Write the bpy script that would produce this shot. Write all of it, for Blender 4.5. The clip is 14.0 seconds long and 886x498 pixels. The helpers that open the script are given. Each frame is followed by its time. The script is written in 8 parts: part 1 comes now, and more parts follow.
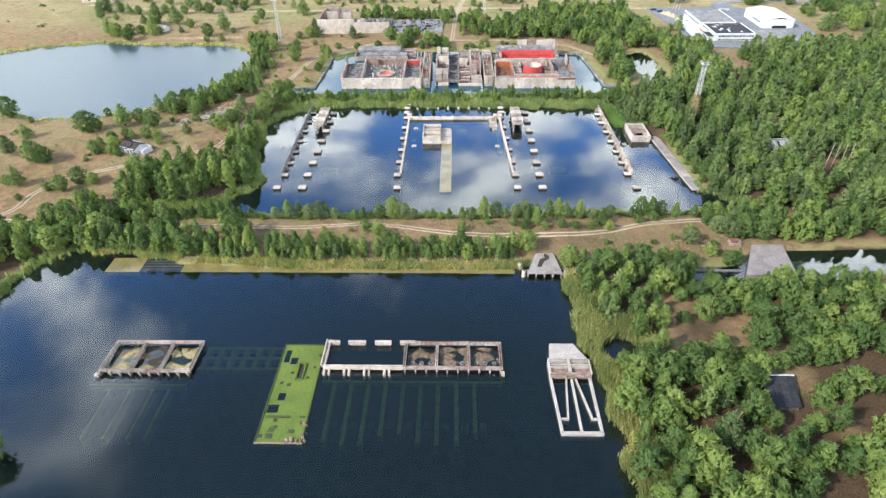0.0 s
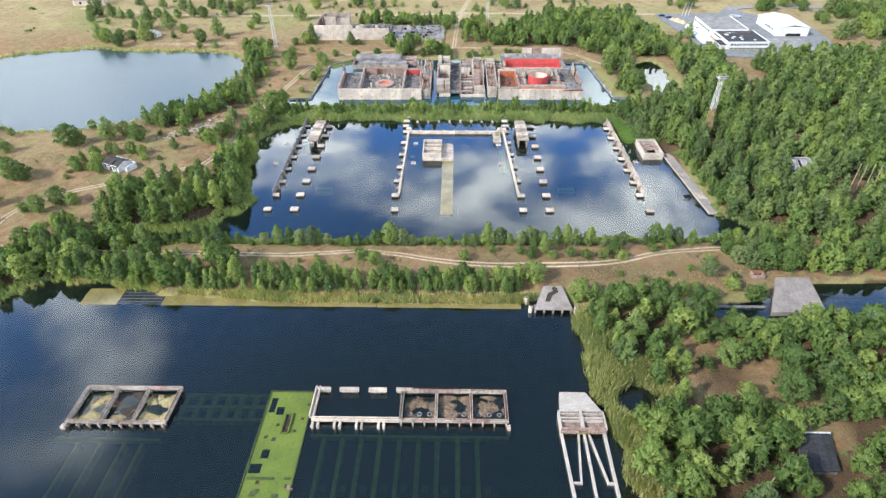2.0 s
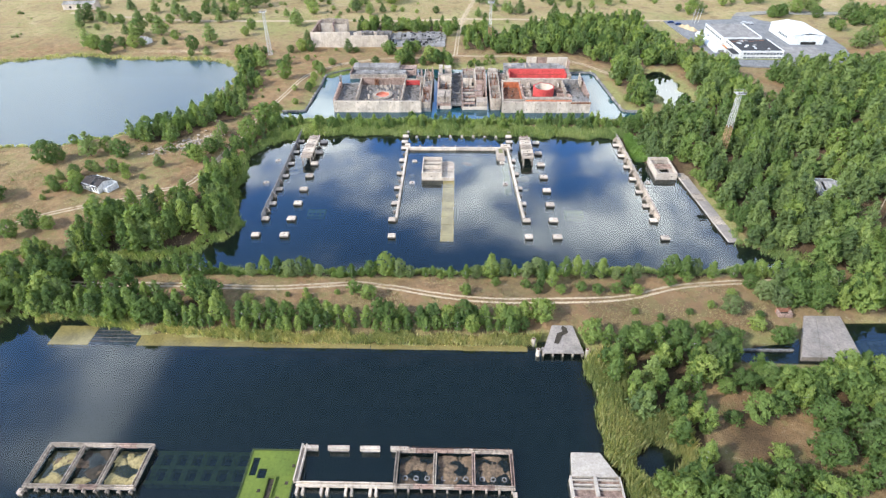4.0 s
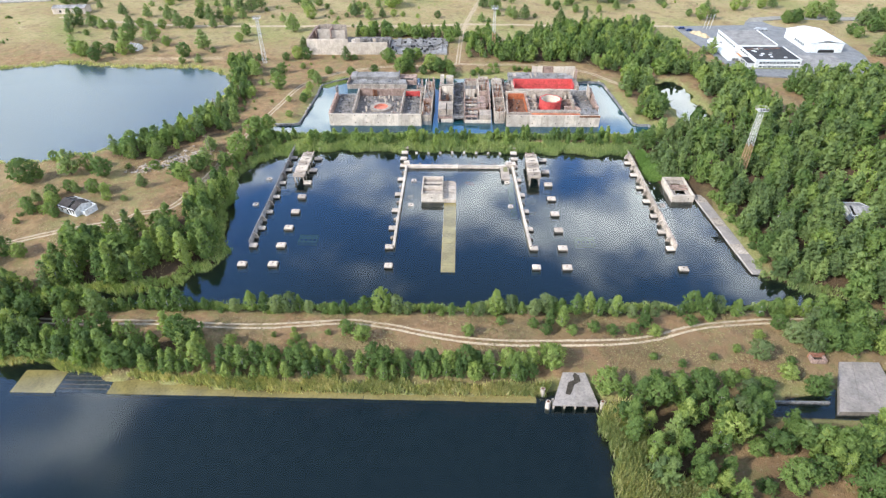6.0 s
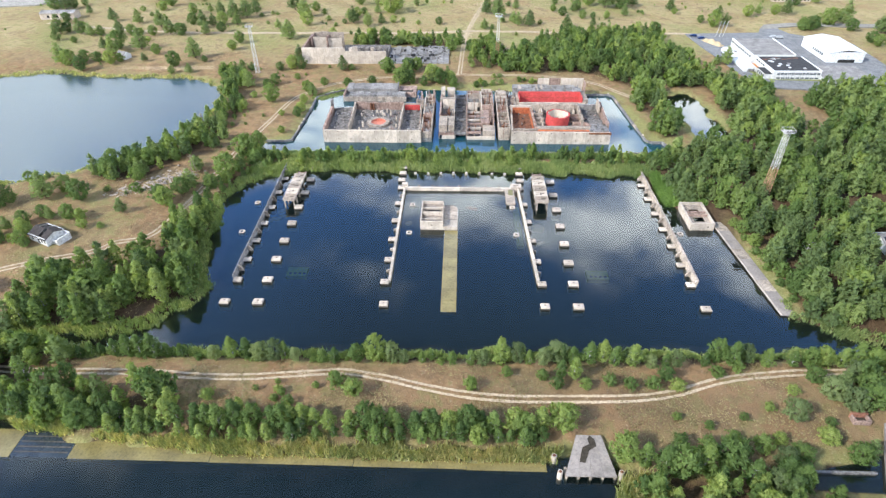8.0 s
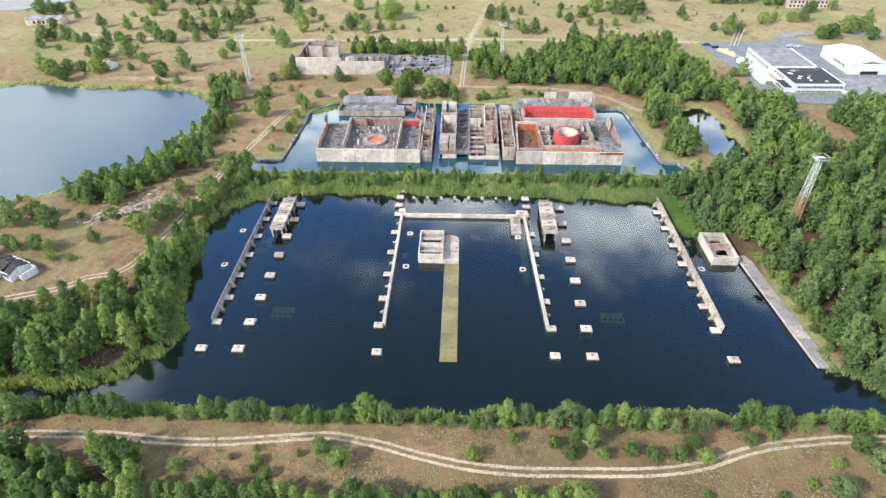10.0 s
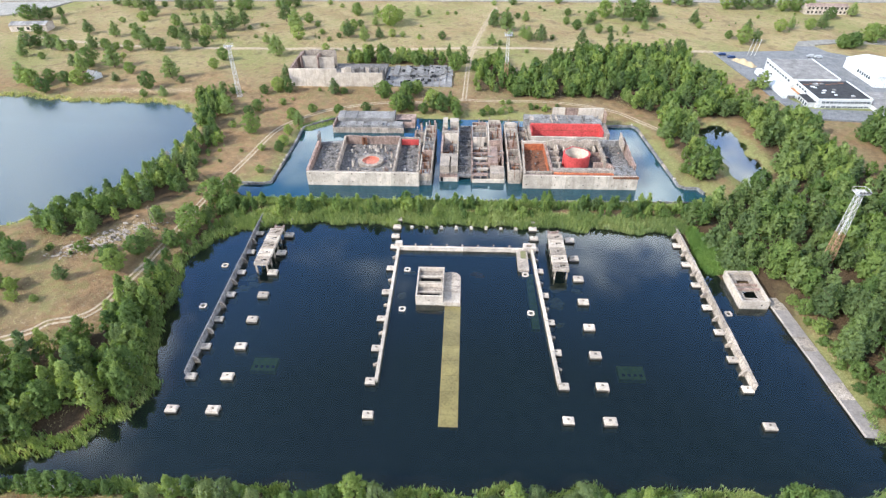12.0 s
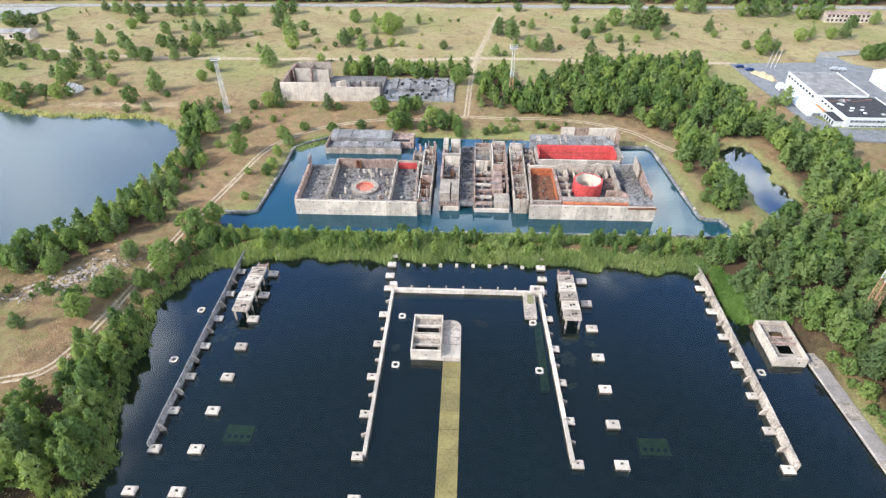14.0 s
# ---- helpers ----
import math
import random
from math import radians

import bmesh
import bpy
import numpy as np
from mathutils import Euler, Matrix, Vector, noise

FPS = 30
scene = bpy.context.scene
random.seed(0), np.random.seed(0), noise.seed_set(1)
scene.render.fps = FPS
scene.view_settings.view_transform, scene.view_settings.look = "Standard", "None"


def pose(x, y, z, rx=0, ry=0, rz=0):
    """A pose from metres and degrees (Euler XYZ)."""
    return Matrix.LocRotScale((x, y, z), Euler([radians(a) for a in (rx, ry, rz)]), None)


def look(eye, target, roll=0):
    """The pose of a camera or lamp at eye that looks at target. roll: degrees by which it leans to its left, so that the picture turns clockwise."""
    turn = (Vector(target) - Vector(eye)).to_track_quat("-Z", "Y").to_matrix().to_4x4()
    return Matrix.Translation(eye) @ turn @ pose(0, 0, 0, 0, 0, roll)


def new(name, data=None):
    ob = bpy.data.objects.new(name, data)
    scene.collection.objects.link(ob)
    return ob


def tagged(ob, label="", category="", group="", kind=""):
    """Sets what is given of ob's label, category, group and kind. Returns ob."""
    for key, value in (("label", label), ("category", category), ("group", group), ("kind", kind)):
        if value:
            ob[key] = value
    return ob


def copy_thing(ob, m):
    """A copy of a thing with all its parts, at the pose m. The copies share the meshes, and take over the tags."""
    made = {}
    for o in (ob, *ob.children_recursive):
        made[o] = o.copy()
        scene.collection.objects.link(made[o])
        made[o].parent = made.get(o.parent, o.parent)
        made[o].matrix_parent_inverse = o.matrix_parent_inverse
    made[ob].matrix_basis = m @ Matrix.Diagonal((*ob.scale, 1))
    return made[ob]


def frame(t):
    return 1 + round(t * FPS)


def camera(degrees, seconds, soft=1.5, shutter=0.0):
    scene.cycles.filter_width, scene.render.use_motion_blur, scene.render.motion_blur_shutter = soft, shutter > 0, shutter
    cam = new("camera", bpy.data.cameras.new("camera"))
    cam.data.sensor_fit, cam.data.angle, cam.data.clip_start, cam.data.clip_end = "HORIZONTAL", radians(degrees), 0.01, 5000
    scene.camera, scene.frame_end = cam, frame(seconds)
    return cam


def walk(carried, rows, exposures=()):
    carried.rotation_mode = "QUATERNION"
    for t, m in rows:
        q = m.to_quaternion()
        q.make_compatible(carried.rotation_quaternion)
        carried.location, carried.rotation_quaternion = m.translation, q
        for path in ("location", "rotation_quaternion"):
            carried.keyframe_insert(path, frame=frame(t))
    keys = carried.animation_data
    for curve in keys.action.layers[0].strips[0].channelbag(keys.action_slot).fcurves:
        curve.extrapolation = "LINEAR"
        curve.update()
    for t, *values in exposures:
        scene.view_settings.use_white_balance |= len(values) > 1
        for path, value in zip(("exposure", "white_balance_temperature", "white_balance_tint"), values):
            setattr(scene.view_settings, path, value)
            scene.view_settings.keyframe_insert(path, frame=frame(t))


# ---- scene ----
cam = camera(75.2, 14.0, soft=1.35)
PATH = [
    (0, (-1.253, -290.722, 110.183), (-1.295, -289.114, 108.994), -0.8),
    (0.5, (-1.291, -286.825, 110.162), (-1.334, -285.218, 108.972), -0.7),
    (1, (-1.385, -282.834, 110.145), (-1.429, -281.227, 108.955), -0.7),
    (1.5, (-1.501, -278.844, 110.141), (-1.545, -277.238, 108.95), -0.6),
    (2, (-1.579, -274.754, 110.154), (-1.623, -273.147, 108.963), -0.6),
    (2.5, (-1.654, -270.696, 110.157), (-1.699, -269.09, 108.966), -0.5),
    (3, (-1.682, -266.555, 110.139), (-1.727, -264.949, 108.948), -0.5),
    (5.5, (-1.76, -245.861, 109.905), (-1.812, -244.257, 108.711), -0.5),
    (6, (-1.795, -241.524, 109.872), (-1.848, -239.921, 108.677), -0.5),
    (6.5, (-1.822, -237.177, 109.834), (-1.876, -235.575, 108.638), -0.5),
    (7, (-1.848, -232.706, 109.786), (-1.904, -231.104, 108.59), -0.5),
    (7.5, (-1.86, -228.161, 109.733), (-1.918, -226.559, 108.535), -0.4),
    (8, (-1.865, -223.438, 109.666), (-1.924, -221.837, 108.469), -0.5),
    (10.5, (-2.033, -199.638, 109.143), (-2.099, -198.039, 107.944), -0.4),
    (11, (-2.057, -194.635, 109.087), (-2.125, -193.037, 107.887), -0.4),
    (11.5, (-2.141, -189.664, 109.011), (-2.21, -188.068, 107.809), -0.4),
    (12, (-2.196, -184.581, 108.926), (-2.267, -182.985, 107.724), -0.4),
    (12.5, (-2.201, -179.547, 108.873), (-2.273, -177.953, 107.667), -0.4),
    (13, (-2.168, -174.368, 108.802), (-2.243, -172.774, 107.597), -0.4),
    (13.5, (-2.082, -169.145, 108.722), (-2.159, -167.552, 107.516), -0.4),
    (14, (-2.027, -163.722, 108.661), (-2.107, -162.128, 107.456), -0.4),
]
walk(cam, [(t, look(eye, target, roll)) for t, eye, target, roll in PATH], exposures=[(0, 0.55, 6200, 7), (14, 0.55, 6150, 7)])

# ---- light ----
SUN_FROM = Vector((-0.80, -0.46, 0.68)).normalized()
world = bpy.data.worlds.new("sky")
scene.world = world
world.use_nodes = True


def sky_nodes():
    nt = world.node_tree
    nt.nodes.clear()
    n, l = nt.nodes.new, nt.links.new
    out, bg = n("ShaderNodeOutputWorld"), n("ShaderNodeBackground")
    sky = n("ShaderNodeTexSky")
    sky.sky_type, sky.sun_disc = "NISHITA", False
    sky.sun_elevation = math.asin(SUN_FROM.z)
    sky.sun_rotation = math.atan2(SUN_FROM.x, SUN_FROM.y)
    sky.air_density, sky.dust_density = 1.0, 0.6
    dim = n("ShaderNodeMix")
    dim.data_type, dim.blend_type = "RGBA", "MULTIPLY"
    dim.inputs[0].default_value = 1.0
    l(sky.outputs[0], dim.inputs[6])
    # clouds: a sheet of noise seen in perspective, thick near the horizon
    co = n("ShaderNodeTexCoord")
    sep = n("ShaderNodeSeparateXYZ")
    l(co.outputs["Generated"], sep.inputs[0])
    up = n("ShaderNodeMath"); up.operation = "MAXIMUM"; up.inputs[1].default_value = 0.0
    l(sep.outputs[2], up.inputs[0])
    # clear blue halfway up, deeper and greyer overhead
    clear = n("ShaderNodeValToRGB")
    el = clear.color_ramp.elements
    el[0].position, el[0].color = 0.42, (0.26, 0.37, 0.55, 1)
    el[1].position, el[1].color = 0.74, (0.20, 0.187, 0.168, 1)
    l(up.outputs[0], clear.inputs[0]); l(clear.outputs[0], dim.inputs[7])
    lift = n("ShaderNodeMath"); lift.operation = "ADD"; lift.inputs[1].default_value = 0.25
    l(up.outputs[0], lift.inputs[0])
    flat = n("ShaderNodeVectorMath"); flat.operation = "DIVIDE"
    both = n("ShaderNodeCombineXYZ")
    for k in range(3):
        l(lift.outputs[0], both.inputs[k])
    l(co.outputs["Generated"], flat.inputs[0]); l(both.outputs[0], flat.inputs[1])
    mp = n("ShaderNodeMapping")
    mp.inputs["Location"].default_value = CLOUD_SHIFT
    mp.inputs["Scale"].default_value = (1.0, 1.0, 0.0)
    l(flat.outputs[0], mp.inputs[0])
    big = n("ShaderNodeTexNoise")
    big.inputs["Scale"].default_value, big.inputs["Detail"].default_value = 2.4, 4.5
    big.inputs["Roughness"].default_value, big.inputs["Distortion"].default_value = 0.55, 0.25
    l(mp.outputs[0], big.inputs["Vector"])
    # cover: fewer clouds high up
    cover = n("ShaderNodeMapRange")
    cover.inputs[1].default_value, cover.inputs[2].default_value = 0.42, 0.72
    cover.inputs[3].default_value, cover.inputs[4].default_value = 0.10, -0.15
    l(up.outputs[0], cover.inputs[0])
    add = n("ShaderNodeMath"); add.operation = "ADD"
    l(big.outputs[0], add.inputs[0]); l(cover.outputs[0], add.inputs[1])
    edge = n("ShaderNodeMapRange")
    edge.interpolation_type = "SMOOTHSTEP"
    edge.inputs[1].default_value, edge.inputs[2].default_value = 0.46, 0.66
    l(add.outputs[0], edge.inputs[0])
    mul = n("ShaderNodeMapRange")
    mul.inputs[1].default_value, mul.inputs[2].default_value = 0.40, 0.72
    mul.inputs[3].default_value, mul.inputs[4].default_value = CLOUD_DARK, CLOUD_BRIGHT
    l(add.outputs[0], mul.inputs[0])
    # a pale haze lies on the horizon
    haze = n("ShaderNodeMapRange")
    haze.interpolation_type = "SMOOTHSTEP"
    haze.inputs[1].default_value, haze.inputs[2].default_value = 0.43, 0.25
    l(up.outputs[0], haze.inputs[0])
    tone = n("ShaderNodeCombineColor")
    for k, f in enumerate((1.0, 0.985, 0.96)):
        m = n("ShaderNodeMath"); m.operation = "MULTIPLY"; m.inputs[1].default_value = f
        l(mul.outputs[0], m.inputs[0]); l(m.outputs[0], tone.inputs[k])
    mix = n("ShaderNodeMix"); mix.data_type = "RGBA"
    thin = n("ShaderNodeMapRange")
    thin.inputs[1].default_value, thin.inputs[2].default_value = 0.49, 0.67
    thin.inputs[3].default_value, thin.inputs[4].default_value = 1.0, 0.34
    l(up.outputs[0], thin.inputs[0])
    veil = n("ShaderNodeMath"); veil.operation = "MULTIPLY"
    l(edge.outputs[0], veil.inputs[0]); l(thin.outputs[0], veil.inputs[1])
    l(veil.outputs[0], mix.inputs[0]); l(dim.outputs[2], mix.inputs[6]); l(tone.outputs[0], mix.inputs[7])
    low = n("ShaderNodeMix"); low.data_type = "RGBA"
    low.inputs[7].default_value = HAZE
    l(haze.outputs[0], low.inputs[0]); l(mix.outputs[2], low.inputs[6])
    l(low.outputs[2], bg.inputs[0]); l(bg.outputs[0], out.inputs[0])


CLOUD_SHIFT = (5.48, 2.14, 0.0)
HAZE = (1.26, 1.28, 1.29, 1)
CLOUD_DARK, CLOUD_BRIGHT = 1.4, 4.9
sky_nodes()
sun_data = bpy.data.lights.new("sun", "SUN")
sun_data.energy, sun_data.angle, sun_data.color = 4.2, radians(4), (1.0, 0.94, 0.84)
sun = new("sun", sun_data)
sun.matrix_world = look(SUN_FROM * 300, (0, 0, 0))

# ---- materials ----
def node_mat(name):
    m = bpy.data.materials.new(name)
    m.use_nodes = True
    nt = m.node_tree
    return m, nt, nt.nodes.new, nt.links.new, nt.nodes["Principled BSDF"]


def noise_of(nt, scale, detail=4, stretch=(1, 1, 1), rough=0.55):
    n, l = nt.nodes.new, nt.links.new
    geo = n("ShaderNodeNewGeometry")
    mp = n("ShaderNodeMapping")
    mp.inputs["Scale"].default_value = stretch
    l(geo.outputs["Position"], mp.inputs[0])
    tex = n("ShaderNodeTexNoise")
    tex.inputs["Scale"].default_value, tex.inputs["Detail"].default_value = scale, detail
    tex.inputs["Roughness"].default_value = rough
    l(mp.outputs[0], tex.inputs["Vector"])
    return tex.outputs[0]


def ramp_of(nt, fac, stops):
    r = nt.nodes.new("ShaderNodeValToRGB")
    el = r.color_ramp.elements
    while len(el) < len(stops):
        el.new(0.5)
    for e, (p, c) in zip(el, stops):
        e.position, e.color = p, (*c, 1)
    nt.links.new(fac, r.inputs[0])
    return r.outputs[0]


def blend(nt, fac, a, b, mode="MIX"):
    m = nt.nodes.new("ShaderNodeMix")
    m.data_type, m.blend_type = "RGBA", mode
    for sock, v in ((m.inputs[0], fac), (m.inputs[6], a), (m.inputs[7], b)):
        if isinstance(v, (int, float)):
            sock.default_value = v
        elif isinstance(v, tuple):
            sock.default_value = (*v, 1)
        else:
            nt.links.new(v, sock)
    return m.outputs[2]


def span(nt, v, a, b, c=0.0, d=1.0):
    r = nt.nodes.new("ShaderNodeMapRange")
    for k, x in enumerate((a, b, c, d)):
        r.inputs[k + 1].default_value = x
    nt.links.new(v, r.inputs[0])
    return r.outputs[0]


def bumped(nt, b, h, strength, dist):
    k = nt.nodes.new("ShaderNodeBump")
    k.inputs["Strength"].default_value, k.inputs["Distance"].default_value = strength, dist
    nt.links.new(h, k.inputs["Height"])
    nt.links.new(k.outputs[0], b.inputs["Normal"])


def weathered(name, light, dark, stain, scale=0.35, rough=0.9, streak=0.5, vary=0.25, grit=0.12, blotch=1.0):
    """Mineral or painted surface: broad patches, run-down streaks, fine grit, and each piece a little different."""
    m, nt, n, l, b = node_mat(name)
    broad = noise_of(nt, scale, 6)
    col = ramp_of(nt, broad, [(0.32, dark), (0.62, light)])
    run = noise_of(nt, 1.3, 5, (1, 1, 0.12))
    col = blend(nt, span(nt, run, 0.52, 0.72, 0, streak), col, stain)
    blot = noise_of(nt, 1.7, 4, rough=0.65)
    col = blend(nt, 1.0, col, ramp_of(nt, blot, [(0.34, (1 - 0.42 * blotch,) * 3), (0.5, (0.98,) * 3), (0.68, (1 + 0.16 * blotch,) * 3)]), "MULTIPLY")
    info = n("ShaderNodeObjectInfo")
    col = blend(nt, 1.0, col, ramp_of(nt, info.outputs["Random"], [(0, (1 - vary,) * 3), (1, (1 + vary * 0.4,) * 3)]), "MULTIPLY")
    fine = noise_of(nt, 5.0, 5)
    col = blend(nt, span(nt, fine, 0.45, 0.7, 0, grit * 4), col, tuple(c * 0.45 for c in dark))
    l(col, b.inputs["Base Color"])
    b.inputs["Roughness"].default_value = rough
    b.inputs["Specular IOR Level"].default_value = 0.25
    bumped(nt, b, fine, 0.5, 0.08)
    return m


CONCRETE = weathered("concrete", (0.49, 0.405, 0.33), (0.27, 0.225, 0.185), (0.13, 0.10, 0.08), streak=0.75, grit=0.18)
CONCRETE_PALE = weathered("pale concrete", (0.60, 0.51, 0.42), (0.41, 0.35, 0.292), (0.24, 0.19, 0.15), streak=0.45, grit=0.08, blotch=0.45)
CONCRETE_GREY = weathered("grey concrete", (0.31, 0.295, 0.285), (0.155, 0.145, 0.14), (0.07, 0.06, 0.055), scale=0.6, streak=0.7, grit=0.2)
CONCRETE_ROSE = weathered("rosy concrete", (0.44, 0.31, 0.255), (0.24, 0.165, 0.135), (0.10, 0.065, 0.05), scale=0.5, streak=0.8, grit=0.2)
RUBBLE = weathered("rubble", (0.27, 0.242, 0.222), (0.08, 0.07, 0.064), (0.06, 0.055, 0.05), scale=1.2, grit=0.2)
ROOF_GREY = weathered("grey roof felt", (0.33, 0.31, 0.295), (0.19, 0.178, 0.17), (0.09, 0.085, 0.08), scale=0.25, streak=0.3)
ROOF_DARK = weathered("dark roof felt", (0.05, 0.05, 0.055), (0.025, 0.025, 0.028), (0.10, 0.09, 0.08), scale=0.5, streak=0.4)
RED_PAINT = weathered("red paint", (0.60, 0.085, 0.08), (0.46, 0.06, 0.055), (0.30, 0.05, 0.045), rough=0.6, streak=0.4, grit=0.05)
ORANGE_PAINT = weathered("orange primer", (0.55, 0.17, 0.07), (0.36, 0.10, 0.05), (0.16, 0.06, 0.04), rough=0.7)
SALMON = weathered("faded salmon paint", (0.60, 0.22, 0.15), (0.46, 0.15, 0.10), (0.25, 0.10, 0.07), rough=0.7)
ROOF_OLD = weathered("old slate-grey roofing", (0.07, 0.058, 0.054), (0.03, 0.026, 0.025), (0.035, 0.03, 0.03), scale=1.0, streak=0.6)
RUST = weathered("rust", (0.27, 0.12, 0.065), (0.12, 0.055, 0.035), (0.05, 0.03, 0.02), scale=1.2)
WHITE_WALL = weathered("white render", (0.62, 0.62, 0.61), (0.53, 0.525, 0.51), (0.50, 0.47, 0.42), streak=0.25, vary=0.06, grit=0.03)
WHITE_METAL = weathered("white sheet metal", (0.70, 0.71, 0.71), (0.61, 0.62, 0.63), (0.48, 0.48, 0.47), rough=0.5, streak=0.2, vary=0.05, grit=0.02)
ASPHALT = weathered("asphalt", (0.28, 0.28, 0.285), (0.19, 0.19, 0.195), (0.09, 0.09, 0.09), streak=0.2)
PALE_ROAD = weathered("pale worn asphalt", (0.38, 0.355, 0.315), (0.28, 0.26, 0.23), (0.26, 0.24, 0.2), streak=0.2)
SAND = weathered("sandy rut", (0.52, 0.41, 0.285), (0.40, 0.305, 0.20), (0.33, 0.25, 0.15), scale=0.8, streak=0.3, vary=0.05)
BRICK = weathered("brick", (0.34, 0.15, 0.09), (0.22, 0.10, 0.07), (0.12, 0.07, 0.05), scale=0.8)
WOOD = weathered("grey timber", (0.34, 0.27, 0.19), (0.20, 0.16, 0.11), (0.10, 0.08, 0.06), scale=1.5)
# near-black that stands in for shade inside openings; also tyres and dark lumps
SHADE_BLACK = weathered("near-black, opening shade", (0.03, 0.03, 0.03), (0.02, 0.02, 0.02), (0.012, 0.012, 0.012))
STEEL_WHITE = weathered("white painted steel", (0.66, 0.65, 0.62), (0.5, 0.48, 0.45), (0.3, 0.16, 0.08), rough=0.6)
STEEL_RED = weathered("rusty painted steel", (0.50, 0.28, 0.17), (0.33, 0.16, 0.10), (0.15, 0.08, 0.05), rough=0.7)
ALGAE = weathered("algae crust", (0.112, 0.146, 0.025), (0.08, 0.112, 0.021), (0.055, 0.075, 0.02), scale=0.15, streak=0.35, grit=0.03, blotch=0.35)
SLIME_GREEN = weathered("green slime", (0.34, 0.42, 0.10), (0.24, 0.31, 0.075), (0.12, 0.15, 0.04), scale=0.5, blotch=0.5)
# slime on the raft; on the rib feet, dimming by deep water put into colour
SLIME_OR_DEPTH_DIM = weathered("dark slime, also dimmed for depth", (0.06, 0.085, 0.03), (0.04, 0.055, 0.022), (0.02, 0.03, 0.012), scale=0.6, blotch=0.5)
INTAKE_CONCRETE = weathered("worn intake concrete", (0.49, 0.43, 0.375), (0.37, 0.325, 0.28), (0.2, 0.165, 0.13), scale=0.3, streak=0.4, vary=0.1, grit=0.07, blotch=0.4)
DECK = weathered("grey-brown deck concrete", (0.33, 0.285, 0.255), (0.235, 0.205, 0.185), (0.12, 0.10, 0.085), scale=0.3, streak=0.4, vary=0.12, grit=0.07, blotch=0.5)
SILT = weathered("ochre silt", (0.40, 0.32, 0.15), (0.26, 0.21, 0.105), (0.16, 0.14, 0.06), scale=0.18, streak=0.35, grit=0.06)
WET_SILT = weathered("wet ochre silt", (0.235, 0.188, 0.07), (0.15, 0.12, 0.045), (0.085, 0.078, 0.03), scale=0.16, rough=0.08, streak=0.4, vary=0.12, grit=0.03, blotch=0.5)
WET_SLATE = weathered("wet dark slab", (0.035, 0.045, 0.055), (0.02, 0.027, 0.035), (0.07, 0.075, 0.06), scale=0.3, rough=0.15, streak=0.5)
for m_ in (WET_SILT, WET_SLATE):
    m_.node_tree.nodes["Principled BSDF"].inputs["IOR"].default_value = 1.6
    m_.node_tree.nodes["Principled BSDF"].inputs["Specular IOR Level"].default_value = 0.5
DEEP_CONCRETE = weathered("sunken concrete with slime", (0.33, 0.41, 0.12), (0.21, 0.28, 0.08), (0.06, 0.085, 0.03), scale=0.5, blotch=0.6)
DARK_CONCRETE = weathered("dark concrete", (0.115, 0.10, 0.085), (0.06, 0.055, 0.047), (0.03, 0.03, 0.022), scale=0.8)
MOSS = weathered("olive moss", (0.25, 0.23, 0.11), (0.16, 0.15, 0.07), (0.09, 0.09, 0.04), scale=1.2)
SUNK_RUBBLE = weathered("silty rubble", (0.36, 0.29, 0.18), (0.20, 0.165, 0.10), (0.10, 0.09, 0.05), scale=1.1)
MUD = weathered("brown mud", (0.22, 0.15, 0.095), (0.11, 0.08, 0.055), (0.05, 0.04, 0.03), scale=0.9)
# mud and pit floors; in footing sockets and the raft hatch, painted shade
PEAT_AND_SHADE = weathered("dark mud and recess shade", (0.07, 0.055, 0.04), (0.035, 0.03, 0.022), (0.02, 0.018, 0.015), scale=0.8)
ORANGE_PLASTIC = weathered("orange sheeting", (0.75, 0.30, 0.06), (0.6, 0.22, 0.05), (0.4, 0.18, 0.06), rough=0.5)
YELLOW_SAND = weathered("sand heap", (0.56, 0.44, 0.28), (0.43, 0.33, 0.2), (0.35, 0.25, 0.12), scale=0.5)
CAR_BLUE = weathered("blue car paint", (0.02, 0.05, 0.16), (0.015, 0.04, 0.12), (0.02, 0.03, 0.06), rough=0.3, streak=0.1)
CAR_SILVER = weathered("silver car paint", (0.45, 0.46, 0.48), (0.38, 0.39, 0.40), (0.3, 0.3, 0.3), rough=0.3, streak=0.1)


def glass_mat():
    m, nt, n, l, b = node_mat("window glass")
    b.inputs["Base Color"].default_value = (0.04, 0.05, 0.06, 1)
    b.inputs["Roughness"].default_value = 0.08
    return m


GLASS = glass_mat()


